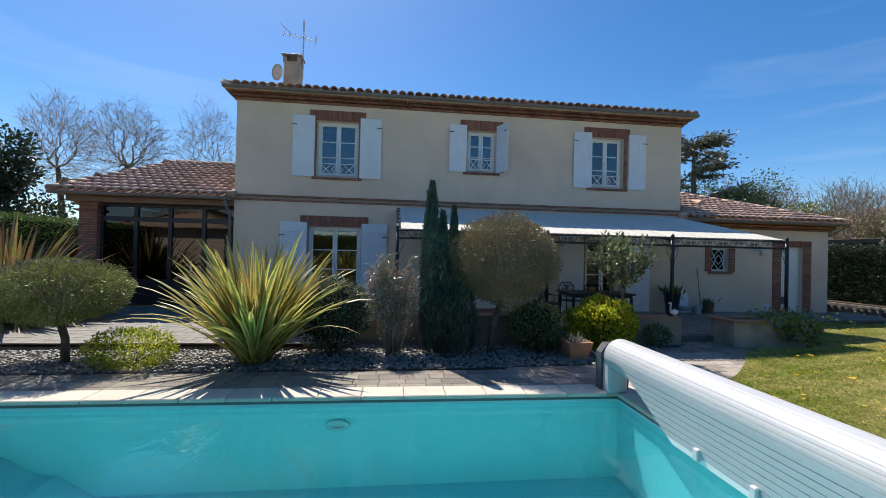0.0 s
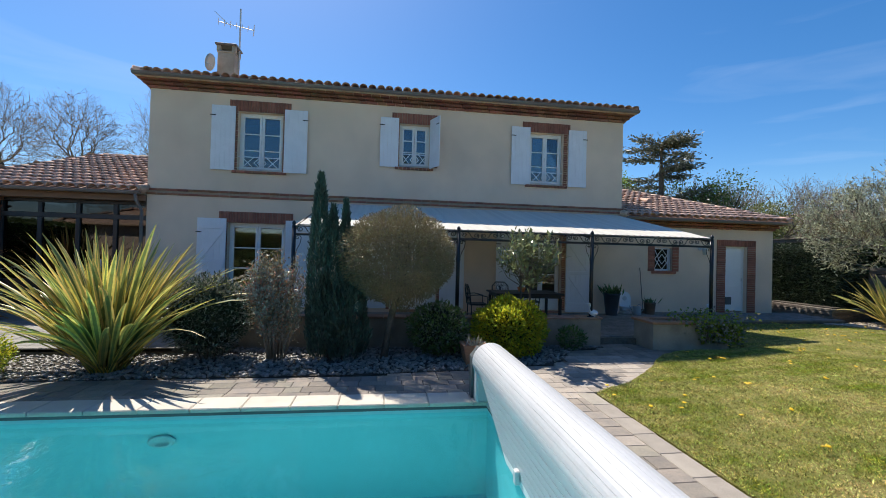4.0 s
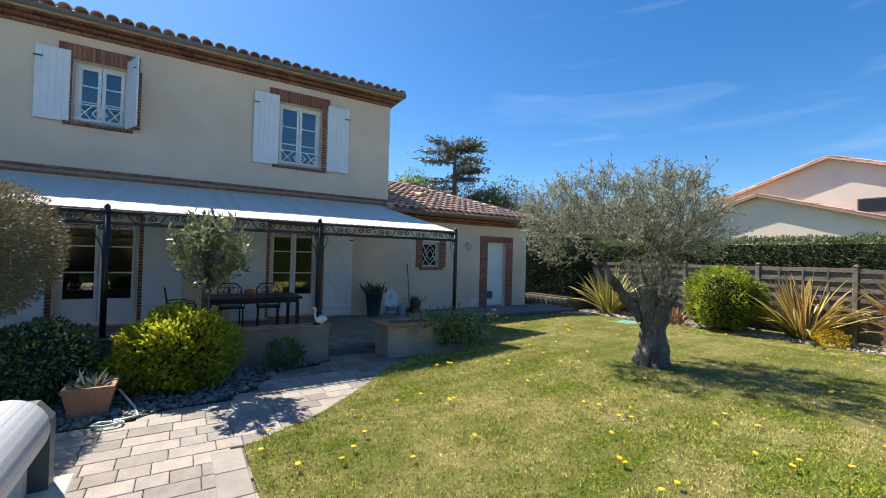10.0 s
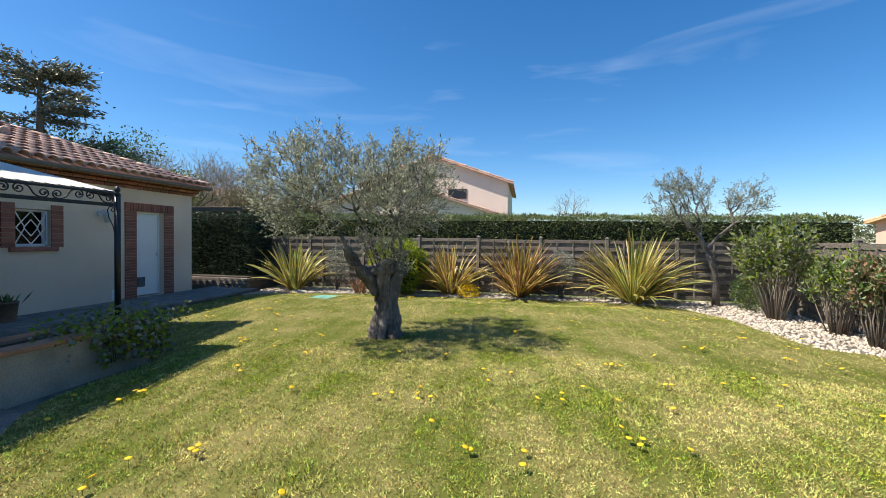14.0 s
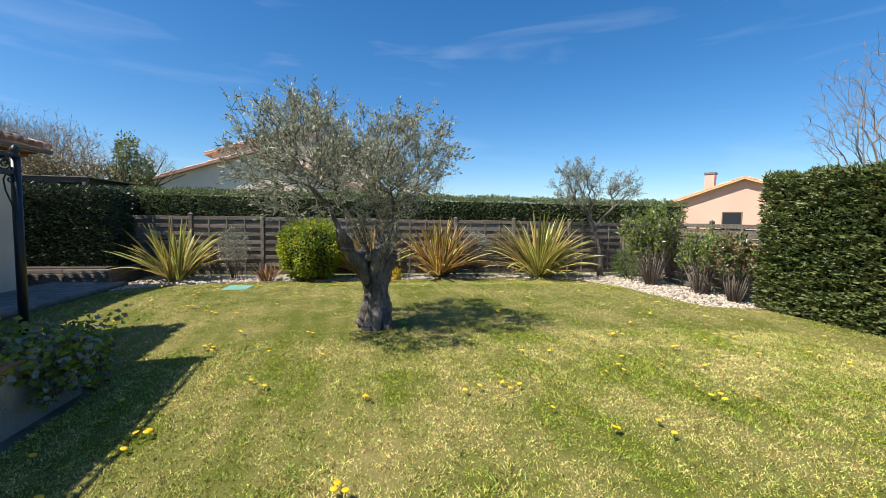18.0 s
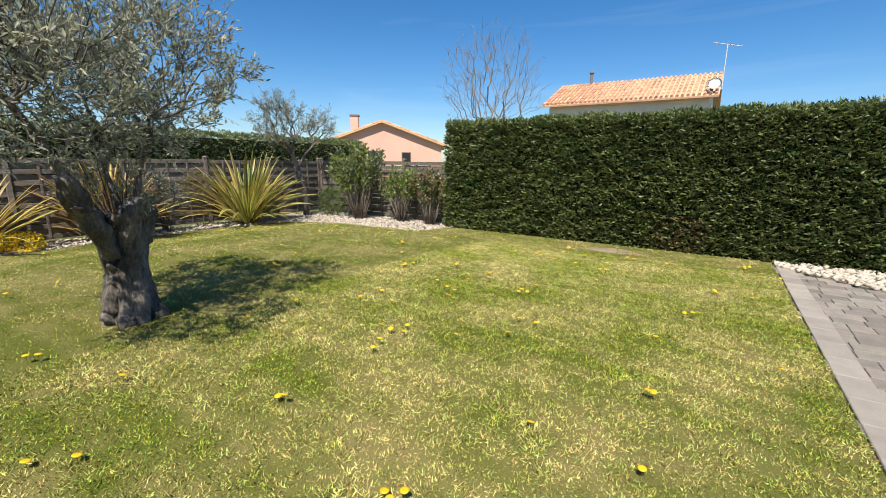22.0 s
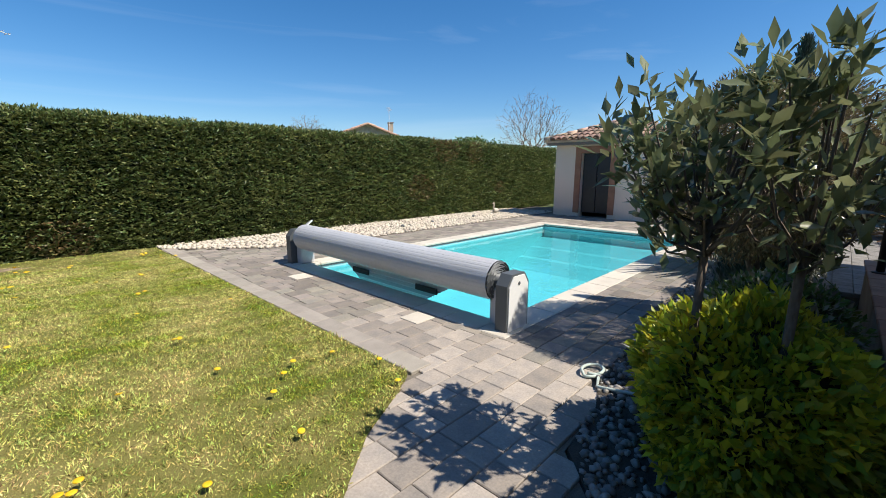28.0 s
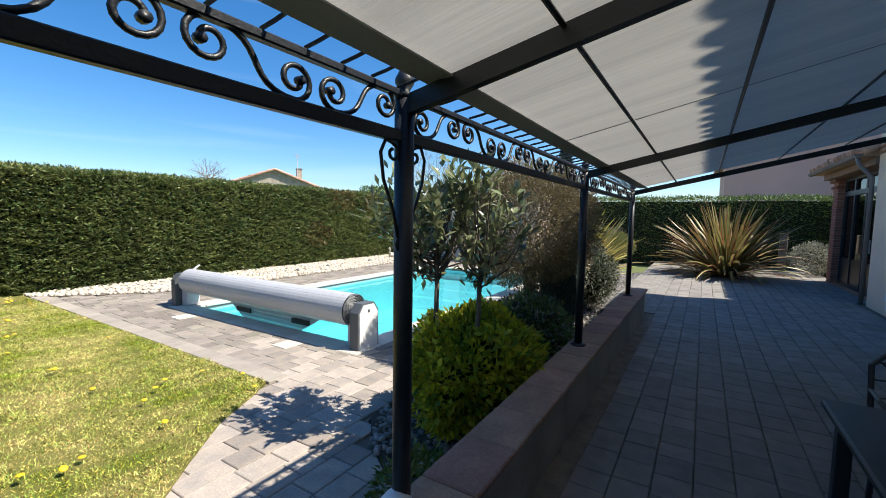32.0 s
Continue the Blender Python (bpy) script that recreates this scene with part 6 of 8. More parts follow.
def old_olive(x, y, label):
    rnd = random.Random(5)
    root = thing("olive_tree", label, "olive tree", at=(x, y, ZG + float(lawn_rise(x, y))))
    g = olive_trunk(rnd)
    gnarl(g, [(-0.05, 0.1, 0.62), (-0.2, 0.24, 0.92), (-0.32, 0.36, 1.1), (-0.44, 0.46, 1.36)], [0.1, 0.09, 0.085, 0.06], rnd)
    gnarl(g, [(-0.3, 0.33, 1.08), (-0.4, 0.4, 1.12)], [0.07, 0.055], rnd)
    part("trunk", g, "bark_olive", root, smooth=True)
    limbs, twigs = Geo(), Geo()
    pts, dirs = [], []
    heads = (((-0.44, 0.46, 1.36), (-1.0, 0.88, 2.15), (0.75, 0.75, 0.68), 120, 0.03),
             ((0.12, 0.1, 0.98), (0.05, 0.78, 2.5), (0.85, 0.72, 0.65), 130, 0.032),
             ((0.15, -0.08, 0.98), (0.5, -0.05, 2.15), (0.85, 0.68, 0.7), 140, 0.032),
             ((0.0, -0.15, 0.98), (-0.35, -0.36, 2.2), (0.85, 0.68, 0.68), 125, 0.03))
    for i, (o, c, r, n, rt) in enumerate(heads):
        o, c = Vector(o), Vector(c)
        spine = [o, o.lerp(c, 0.3) + Vector((rnd.gauss(0, 0.06), rnd.gauss(0, 0.06), 0.04)), o.lerp(c, 0.6) + Vector((rnd.gauss(0, 0.06), rnd.gauss(0, 0.06), 0))]
        gg, tips, rad = space_tree(40 + i, [tuple(p) for p in spine], [(tuple(c), r, 1.0)], n, rt, 0.0035, 0.5, 0.05, 0.04)
        limbs.add(gg.v, gg.f)
        limbs.tube(spine, [rt, rt * 0.85, rt * 0.7], 7, cap=False)
        tw, p, d = shoot_leaves(tips, 9, 5, 0.22, 0.4, 0.3)
        twigs.add(tw.v, tw.f)
        pts.append(p)
        dirs.append(d)
    # low sprouts round the head of the bole
    low = [(np.array((math.cos(a) * rnd.uniform(0.15, 0.55), math.sin(a) * rnd.uniform(0.15, 0.5), rnd.uniform(1.0, 1.5))), np.array((math.cos(a) * 0.4, math.sin(a) * 0.4, 0.8))) for a in [rnd.uniform(0, 6.283) for _ in range(26)]]
    for p, d in low:
        limbs.tube([(p[0] * 0.4, p[1] * 0.4, 0.95), tuple(p)], [0.008, 0.004], 4, cap=False)
    tw, p, d = shoot_leaves(low, 7, 6, 0.2)
    twigs.add(tw.v, tw.f)
    pts.append(p)
    dirs.append(d)
    part("limb_work", limbs, "bark_olive", root, smooth=True)
    leaves("crown", np.concatenate(pts), np.concatenate(dirs), 0.056, 0.017, "lf_olive", root)
    tagged(part("fine_twig_work", twigs, "bark", root), kind="stuff")
    return root


def slender_olive(x, y, label):
    root = thing("olive_tree", label, "olive tree", at=(x, y, ZG))
    spine = [(0, 0, -0.03), (-0.05, 0.04, 0.5), (-0.1, 0.1, 0.95), (-0.1, 0.3, 1.45)]
    g, tips, rad = space_tree(77, spine, [((-0.2, 0.95, 2.75), (0.75, 0.8, 0.72), 0.72), ((-0.1, -0.65, 2.75), (0.45, 0.5, 0.45), 0.28)], 150, 0.07, 0.005, 0.5)
    part("trunk", Geo().tube(spine, [0.1, 0.085, 0.075, 0.05], 9), "bark_olive", root, smooth=True)
    part("limb_work", g, "bark_olive", root, smooth=True)
    tw, p, d = shoot_leaves(tips, 8, 7, 0.22)
    leaves("crown", p, d, 0.06, 0.015, "lf_olive", root)
    tagged(part("fine_twig_work", tw, "bark", root), kind="stuff")
    return root


# olive in the lawn
old_olive(13.34, -6.88, "old olive tree with a gnarled split trunk on the lawn")
slender_olive(19.4, -13.8, "slender olive tree with two pruned heads by the fence")

# east border
phormium("phormium", 19.1, -1.95, 1.45, 1.1, 90, ["ph_green", "ph_yellow"], "green and yellow striped phormium by the fence", seed=1)
bush("thin_shrub", 19.5, -3.2, (0.42, 0.42, 0.6), 0.85, 1500, 0.06, 0.35, "lf_grey", "thin grey-green shrub by the fence", hollow=0.2, nstem=14)
phormium("dwarf_phormium", 19.0, -4.15, 0.5, 1.0, 40, ["ph_bronze", "lf_red"], "small red-leaved dwarf phormium", seed=2, wmul=0.6)
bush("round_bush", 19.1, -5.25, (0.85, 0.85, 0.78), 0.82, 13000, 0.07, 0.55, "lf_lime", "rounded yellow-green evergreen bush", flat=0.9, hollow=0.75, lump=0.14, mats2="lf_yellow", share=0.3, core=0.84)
phormium("phormium", 19.5, -6.75, 1.4, 1.15, 110, ["ph_bronze", "ph_yellow"], "bronze phormium with pale margins", seed=3)
bush("yellow_flower_mound", 19.15, -7.35, (0.33, 0.33, 0.2), 0.16, 1500, 0.035, 0.7, "lf_flower", "low mound of yellow flowers", "flowers", stem=False, mats2="lf_green", share=0.25)
phormium("phormium", 19.4, -8.75, 1.55, 1.2, 160, ["ph_yellow", "ph_bronze"], "golden and bronze phormium clump", seed=4)
bush("grey_shrub", 19.65, -9.9, (0.45, 0.4, 0.45), 0.9, 2500, 0.05, 0.3, "lf_grey", "grey-green lavender shrub by the fence", nstem=10)
bush("ball_topiary", 19.7, -10.75, (0.38, 0.38, 0.36), 1.02, 3000, 0.035, 0.4, "lf_ball", "small ball topiary on a stem", nstem=2)
phormium("phormium", 19.25, -11.75, 1.75, 1.25, 160, ["ph_green", "ph_yellow"], "large striped yellow phormium", seed=5)
stem_shrub("laurel_shrub", 17.5, -14.2, 2.2, 1.0, 42, 3400, 0.13, 0.36, ["lf_laurel", "lf_laurel", "lf_lime"], "tall laurel shrub with many bare pale stems at the fence", low=0.45)
stem_shrub("laurel_shrub", 16.2, -14.5, 1.65, 0.62, 30, 1900, 0.09, 0.4, ["lf_lime", "lf_laurel", "lf_green"], "yellow-green upright shrub with bare lower stems at the fence", low=0.5)
stem_shrub("laurel_shrub", 15.2, -14.45, 1.55, 0.6, 28, 2000, 0.1, 0.4, ["lf_laurel", "lf_green", "lf_red"], "dark green upright shrub with twiggy stems at the hedge end", low=0.5)
bush("low_shrub", 18.8, -14.3, (0.5, 0.4, 0.45), 0.45, 1800, 0.06, 0.4, "lf_green", "low dark shrub under the olive", hollow=0.4)

# bed along the terrace wall
phormium("phormium", 1.45, -5.2, 1.8, 0.95, 240, ["ph_green", "ph_yellow"], "large striped yellow phormium by the pool terrace", seed=6)
phormium("phormium", -4.4, -2.2, 2.1, 1.5, 300, ["ph_green", "ph_bronze"], "huge green and bronze phormium at the end of the terrace", seed=7)
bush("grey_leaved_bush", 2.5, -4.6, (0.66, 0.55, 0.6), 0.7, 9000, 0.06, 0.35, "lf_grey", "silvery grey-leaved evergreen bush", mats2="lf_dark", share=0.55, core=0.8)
stem_shrub("red_tipped_shrub", 3.52, -4.6, 1.78, 0.5, 34, 6500, 0.055, 0.42, ["lf_grey", "lf_grey", "lf_red"], "upright open shrub with pale and reddish new leaves", low=0.25)
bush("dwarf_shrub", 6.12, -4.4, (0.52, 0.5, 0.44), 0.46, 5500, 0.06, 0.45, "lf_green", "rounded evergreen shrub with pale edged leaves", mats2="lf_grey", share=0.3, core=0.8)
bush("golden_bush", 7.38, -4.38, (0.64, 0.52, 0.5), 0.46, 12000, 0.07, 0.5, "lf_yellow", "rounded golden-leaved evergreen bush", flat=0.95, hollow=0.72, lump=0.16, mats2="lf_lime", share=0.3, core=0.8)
bush("low_yellow_shrub", -0.2, -5.35, (0.62, 0.45, 0.3), 0.26, 3200, 0.045, 0.5, "lf_lime", "low yellow-green spreading shrub", mats2="lf_yellow", share=0.5)
bush("small_shrub", 8.68, -4.08, (0.26, 0.2, 0.22), 0.22, 700, 0.06, 0.4, "lf_green", "small leafy shrub at the wall end")


def clipped_ball(name, x, y, zt, r, label, n, matn, trunk_r=0.05, foot=(0, 0)):
    root = thing(name, label, "tree", at=(x, y, ZG))
    rnd = random.Random(int(x * 10) + 50)
    part("trunk", Geo().tube([(foot[0], foot[1], -0.03), (foot[0] * 0.7 + 0.02, foot[1] * 0.7 + 0.01, zt * 0.35), (0, 0, zt - r[2] * 0.75)], [trunk_r * 1.15, trunk_r, trunk_r * 0.95], 8), "bark", root, smooth=True)
    g, tips = Geo(), []
    for k in range(9):
        a = k * 0.7
        branch_tree(g, tips, (0, 0, zt - r[2] * 0.8), (math.cos(a) * 0.6, math.sin(a) * 0.6, 0.8), r[0] * 0.55, trunk_r * 0.4, 3, rnd, 3, 0.45, 0.1, 0.7, 5, 0.003)
    g.v = [tuple(c / max(1.0, Vector((v[0] / r[0], v[1] / r[1], (v[2] - zt) / r[2])).length) if i < 2 else v[2] if v[2] < zt + r[2] else zt + r[2] for i, c in enumerate(v)) for v in g.v]
    part("branch_work", g, "twig", root)
    p, d = ball_points(n, (0, 0, zt), r, 0.55, 0.07)
    leaves("crown", p, d + rng.normal(scale=0.5, size=p.shape), 0.05, 0.012, matn, root)
    return root


clipped_ball("ball_tree", 5.4, -4.7, 1.66, (0.93, 0.88, 0.79), "clipped ball-headed standard tree with thin brownish foliage", 44000, "lf_ball", 0.055, (-0.2, 0.12))
clipped_ball("ball_tree", -1.32, -5.15, 1.06, (0.9, 0.82, 0.46), "low flat clipped ball tree with olive-green foliage", 30000, "lf_olive_green", 0.05, (0.12, 0.0))


def cypress(x, y, cols, label):
    root = thing("italian_cypress", label, "cypress", at=(x, y, ZG))
    part("trunk", Geo().tube([(0, 0, -0.03), (0, 0, 1.2)], [0.07, 0.04], 8), "bark", root)
    for dx, dy, h, w in cols:
        n = int(h * w * 11000)
        t = rng.random(n) ** 0.8
        a = rng.uniform(0, 6.283, n)
        prof = w * np.minimum(1, 0.75 + t) * (1 - t ** 3) ** 0.8 * (1 + 0.12 * np.sin(a * 5 + t * 9))
        r = prof * rng.uniform(0.75, 1.0, n)
        p = np.stack([dx + r * np.cos(a), dy + r * np.sin(a), 0.03 + t * h], 1)
        d = np.stack([np.cos(a) * 0.35, np.sin(a) * 0.35, np.ones(n)], 1) + rng.normal(scale=0.2, size=(n, 3))
        leaves("column", p, d, 0.09, 0.022, "lf_cypress", root)
    return root


cypress(4.33, -4.6, ((-0.2, 0, 2.9, 0.17), (0.0, 0.05, 2.4, 0.14), (0.2, 0.05, 2.5, 0.11), (0.26, -0.05, 1.4, 0.36), (-0.1, 0, 1.2, 0.26)), "dark blue-green columnar cypress with several spires")


def laurel_standard(x, y, zc, r, label, seed, n, nclump, spreadc):
    """A bare stem with a head of upright shoots, each set with glossy leaves."""
    rnd = random.Random(seed)
    root = thing("bay_tree", label, "bay tree", at=(x, y, ZG))
    fork = zc - r[2] * 0.95
    part("trunk", Geo().tube([(0, 0, -0.03), (0.015, 0, 0.5), (0, 0.01, fork + 0.1)], [0.026, 0.022, 0.019], 8), "bark", root, smooth=True)
    g = Geo()
    ps, ds = [], []
    for k in range(nclump):
        a, u, w = rnd.uniform(0, 6.283), rnd.random() ** 0.45, rnd.uniform(-0.8, 0.85)
        q = u * math.sqrt(max(0.0, 1 - w * w))
        c = Vector((math.cos(a) * q * r[0], math.sin(a) * q * r[1], zc + w * r[2]))
        o = Vector((0, 0.01, fork + rnd.uniform(-0.02, 0.25)))
        m_ = o.lerp(c, 0.55) + Vector((c.x * 0.12, c.y * 0.12, -0.05))
        g.tube([o, m_, c], [0.009, 0.006, 0.003], 5, cap=False)
        d = ((c - m_).normalized() + Vector((0, 0, 0.5))).normalized()
        t = rng.uniform(-0.16, 0.1, n // nclump)[:, None]
        ps.append(np.array(c[:]) + t * np.array(d[:]) + rng.normal(scale=spreadc, size=(n // nclump, 3)))
        ds.append(np.array(d[:]) * 0.7 + rng.normal(scale=0.6, size=(n // nclump, 3)))
    part("branch_work", g, "bark", root)
    leaves("crown", np.concatenate(ps), np.concatenate(ds), 0.108, 0.044, "lf_laurel", root, up=np.array((0, 0, 1.0)), fold=0.15)
    return root


laurel_standard(7.66, -4.6, 1.66, (0.47, 0.47, 0.46), "standard bay tree with a dense glossy head above the golden bush", 3, 1050, 46, 0.03)
laurel_standard(7.62, -4.24, 1.66, (0.45, 0.34, 0.48), "second standard bay tree with open upright shoots", 4, 430, 26, 0.02)

# ---- stones of the beds ----
def stones(name, poly, n, size, matn, label, zb):
    xs = np.array([p[0] for p in poly])
    ys = np.array([p[1] for p in poly])
    x, y = rng.uniform(xs.min(), xs.max(), n * 2), rng.uniform(ys.min(), ys.max(), n * 2)
    k = inside(poly, x, y)
    x, y = x[k][:n], y[k][:n]
    m = len(x)
    s = size * rng.uniform(0.55, 1.35, m)
    a = rng.uniform(0, 6.28, m)
    ring = np.array([(1, 0), (0.5, 0.8), (-0.5, 0.75), (-1, 0), (-0.45, -0.8), (0.55, -0.75)])
    v = np.zeros((m, 13, 3), np.float32)
    for j, (sc, zz) in enumerate(((0.8, 0.05), (1.0, 0.5))):
        for i, (u, w) in enumerate(ring):
            q = s * sc * rng.uniform(0.8, 1.15, m)
            v[:, j * 6 + i, 0] = x + q * (u * np.cos(a) - w * 0.75 * np.sin(a))
            v[:, j * 6 + i, 1] = y + q * (u * np.sin(a) + w * 0.75 * np.cos(a))
            v[:, j * 6 + i, 2] = zb + s * zz * rng.uniform(0.8, 1.2, m)
    v[:, 12] = np.stack([x, y, zb + s * 0.95], 1)
    tri = [(i, (i + 1) % 6, 6 + (i + 1) % 6) for i in range(6)] + [(i, 6 + (i + 1) % 6, 6 + i) for i in range(6)] + [(6 + i, 6 + (i + 1) % 6, 12) for i in range(6)]
    me = quads_mesh(name, v, 13, matn, tri)
    me.polygons.foreach_set("use_smooth", np.ones(len(me.polygons), bool))
    tagged(part(name, me, None, None), label, "stones", kind="stuff")


BED_N = [(-4.2, -5.75), (4.6, -5.55), (6.9, -5.35), (7.3, -5.2), (7.85, -5.13), (8.2, -4.8), (8.6, -4.2), (9.4, -3.95), (9.4, -3.88), (2.66, -3.88), (1.5, -4.1), (0.2, -4.35), (-4.2, -4.4)]
solid("bed_north", slab_mesh(BED_N, -0.18, ZG + 0.006), "soil", "planting bed of dark soil along the terrace wall", "bed", kind="structure")
stones("bed_pebbles", BED_N, 7500, 0.032, "pebble", "grey and white pebbles in the planting bed", ZG + 0.004)
BED_S = [(7.85, -14.5), (7.85, -14.05), (6.3, -12.7), (4.2, -12.35), (0.5, -12.3), (-5.0, -12.35), (-5.0, -14.55)]
solid("bed_south", slab_mesh(BED_S, -0.18, ZG + 0.006), "sand", "gravel bed at the foot of the hedge", "bed", kind="structure")
stones("hedge_gravel", BED_S, 7000, 0.047, "stone_white", "pale crushed stones below the hedge", ZG + 0.004)
BED_E = [(17.6, -1.2), (18.15, -1.75), (18.6, -3.0), (18.85, -4.5), (18.9, -6.5), (19.0, -8.5), (19.1, -10.3), (18.9, -11.8), (18.45, -12.7), (17.4, -13.1), (14.9, -13.35), (14.5, -14.1), (14.5, -15.0), (20.0, -15.0), (20.0, -0.9)]
solid("bed_east", slab_mesh(BED_E, -0.18, ZG + 0.005), "sand", "gravel bed along the timber fence", "bed", kind="structure")
stones("fence_gravel", BED_E, 9000, 0.034, "gravel_tan", "pale crushed stones in the fence border", ZG + 0.004)

# ---- neighbouring houses and far trees ----
def neighbour(name, x, y, wx, wy, h, ridge, along, matn, label, rot=0.0, over=0.4, z=-0.1, tilem="tile_orange", wins=(), chim=None):
    """A gabled house: walls, tiled roof in rows, windows (side, u, z, w, h)."""
    root = thing(name, label, "house", at=(x, y, z))
    root.rotation_euler = (0, 0, rot)
    g = Geo().box(-wx / 2, wx / 2, -wy / 2, wy / 2, 0, h)
    if along == "x":
        for sx in (-1, 1):
            g.add([(sx * wx / 2, -wy / 2, h), (sx * wx / 2, wy / 2, h), (sx * wx / 2, 0, ridge)], [(0, 1, 2) if sx > 0 else (2, 1, 0)])
    else:
        for sy in (-1, 1):
            g.add([(-wx / 2, sy * wy / 2, h), (wx / 2, sy * wy / 2, h), (0, sy * wy / 2, ridge)], [(2, 1, 0) if sy > 0 else (0, 1, 2)])
    part("wall_shell", g, matn, root)
    half, length = (wy / 2, wx) if along == "x" else (wx / 2, wy)
    sl = (ridge - h) / half
    for s in (-1, 1):
        L = length + 2 * over
        n = int(L / 0.26)
        rf = Geo()
        for i in range(n):
            u = -L / 2 + L * (i + 0.5) / n
            a = (u, s * (half + over), h - over * sl + 0.05)
            b = (u, s * 0.02, ridge + 0.06)
            if along != "x":
                a, b = (a[1], a[0], a[2]), (b[1], b[0], b[2])
            va, vb = Vector(a), Vector(b)
            for k in range(7):
                rf.tube([va.lerp(vb, k / 7) + Vector((0, 0, 0.02)), va.lerp(vb, (k + 1.04) / 7 if k < 6 else 1.0) - Vector((0, 0, 0.012))], [0.09, 0.075], 6, cap=True)
        q = [(-L / 2, s * (half + over), h - over * sl), (L / 2, s * (half + over), h - over * sl), (L / 2, 0, ridge + 0.02), (-L / 2, 0, ridge + 0.02)]
        if along != "x":
            q = [(b, a, c) for a, b, c in q]
        rf.add(q, [(0, 1, 2, 3)])
        rf.add([(a, b, c - 0.1) for a, b, c in q], [(3, 2, 1, 0)])
        for i in range(4):
            p1, p2 = q[i], q[(i + 1) % 4]
            rf.add([p1, p2, (p2[0], p2[1], p2[2] - 0.1), (p1[0], p1[1], p1[2] - 0.1)], [(0, 1, 2, 3)])
        tagged(part("roof_slope", rf, tilem, root), kind="stuff")
    for side, u, zz, w, hh in wins:
        wx_, wy_ = {"w": (-wx / 2, u), "e": (wx / 2, u), "n": (u, wy / 2), "s": (u, -wy / 2)}[side]
        if side in "we":
            win = part("window", Geo().cbox(wx_ - 0.05, wx_ + 0.05, u - w / 2 - 0.06, u + w / 2 + 0.06, zz - 0.06, zz + hh + 0.06), "fascia", root)
            part("pane", Geo().box(wx_ - 0.06, wx_ + 0.06, u - w / 2, u + w / 2, zz, zz + hh), "anthracite", win)
        else:
            win = part("window", Geo().cbox(u - w / 2 - 0.06, u + w / 2 + 0.06, wy_ - 0.05, wy_ + 0.05, zz - 0.06, zz + hh + 0.06), "fascia", root)
            part("pane", Geo().box(u - w / 2, u + w / 2, wy_ - 0.06, wy_ + 0.06, zz, zz + hh), "anthracite", win)
    if chim:
        cx, cy, cz, ct = chim
        c = part("chimney", Geo().cbox(cx - 0.3, cx + 0.3, cy - 0.3, cy + 0.3, cz, ct), matn, root)
        part("chimney_cap", Geo().cbox(cx - 0.36, cx + 0.36, cy - 0.36, cy + 0.36, ct, ct + 0.12), "gutter", c)
    return root


neighbour("neighbour_house", 46.0, -1.5, 11, 12.0, 6.2, 8.3, "x", "stucco_cream", "cream rendered two-storey neighbour house with tiled gable roof", tilem="tile", wins=(("w", -2.0, 4.9, 1.4, 0.7),))
neighbour("neighbour_annex", 38.2, 0.4, 4.4, 18.0, 2.85, 5.75, "x", "stucco_cream", "cream single-storey annex with tiled roof", tilem="tile")
neighbour("peach_house", 33.0, -33.6, 9.0, 8.0, 3.0, 4.6, "y", "stucco_peach", "peach rendered bungalow with orange tiled gable roof", rot=radians(35), wins=(("n", 0.6, 1.3, 1.0, 1.1), ("n", -1.8, 1.3, 0.6, 1.0)), chim=(2.5, 1.5, 3.5, 5.2))
neighbour("orange_roof_house", 14.2, -36.5, 8.9, 7.0, 5.45, 7.0, "x", "stucco_cream", "cream house with bright orange tiled roof behind the hedge", chim=None)
neighbour("gabled_house", -22.5, -49.0, 12.0, 9.0, 4.6, 6.8, "y", "stucco_wall", "beige gabled house far behind the hedge", rot=radians(-28), tilem="tile", chim=(-3.6, 0.0, 4.8, 7.4))
neighbour("pink_house", -20.0, 4.5, 8.0, 13.0, 4.9, 7.1, "x", "stucco_pink", "pink rendered neighbour house beyond the hedge", wins=())
neighbour("far_beige_house", 51.5, 27.5, 7.0, 7.0, 6.0, 7.2, "y", "stucco_wall", "beige house far behind the trees", tilem="tile", wins=(("w", -2, 4.2, 0.9, 1.1), ("w", 1.5, 4.2, 0.9, 1.1), ("s", -1.8, 4.2, 0.9, 1.1), ("s", 1.4, 4.2, 0.9, 1.1)))

bare_tree("bare_tree", -17.0, 16.0, 11.0, "tall leafless tree behind the house", 21, (2.0, 2.0, 3.3), 7.7, 950, 0.17, (-0.7, 0), None, 0.008, 0.62)
bare_tree("bare_tree", -13.3, 16.4, 10.9, "tall leafless spreading tree behind the house", 22, (2.5, 2.3, 2.9), 7.9, 1100, 0.2, (0.5, 0), None, 0.008, 0.62)
bare_tree("bare_tree", -8.5, 16.0, 11.1, "leafless birch-like tree behind the roof", 23, (1.9, 1.8, 3.6), 7.5, 800, 0.12, (0, 0), None, 0.007, 0.62)
bare_tree("bare_tree", 16.55, -20.5, 6.8, "leafless garden tree behind the hedge", 24, (2.15, 1.7, 2.3), 4.6, 420, 0.09, (0, 0), None, 0.005, 0.5, 1.3)
bare_tree("bare_tree", -11.4, -17.2, 5.7, "leafless small tree near the pool house", 25, (3.1, 1.6, 1.9), 3.9, 420, 0.1, (0, 0), None, 0.006, 0.5, 1.6)
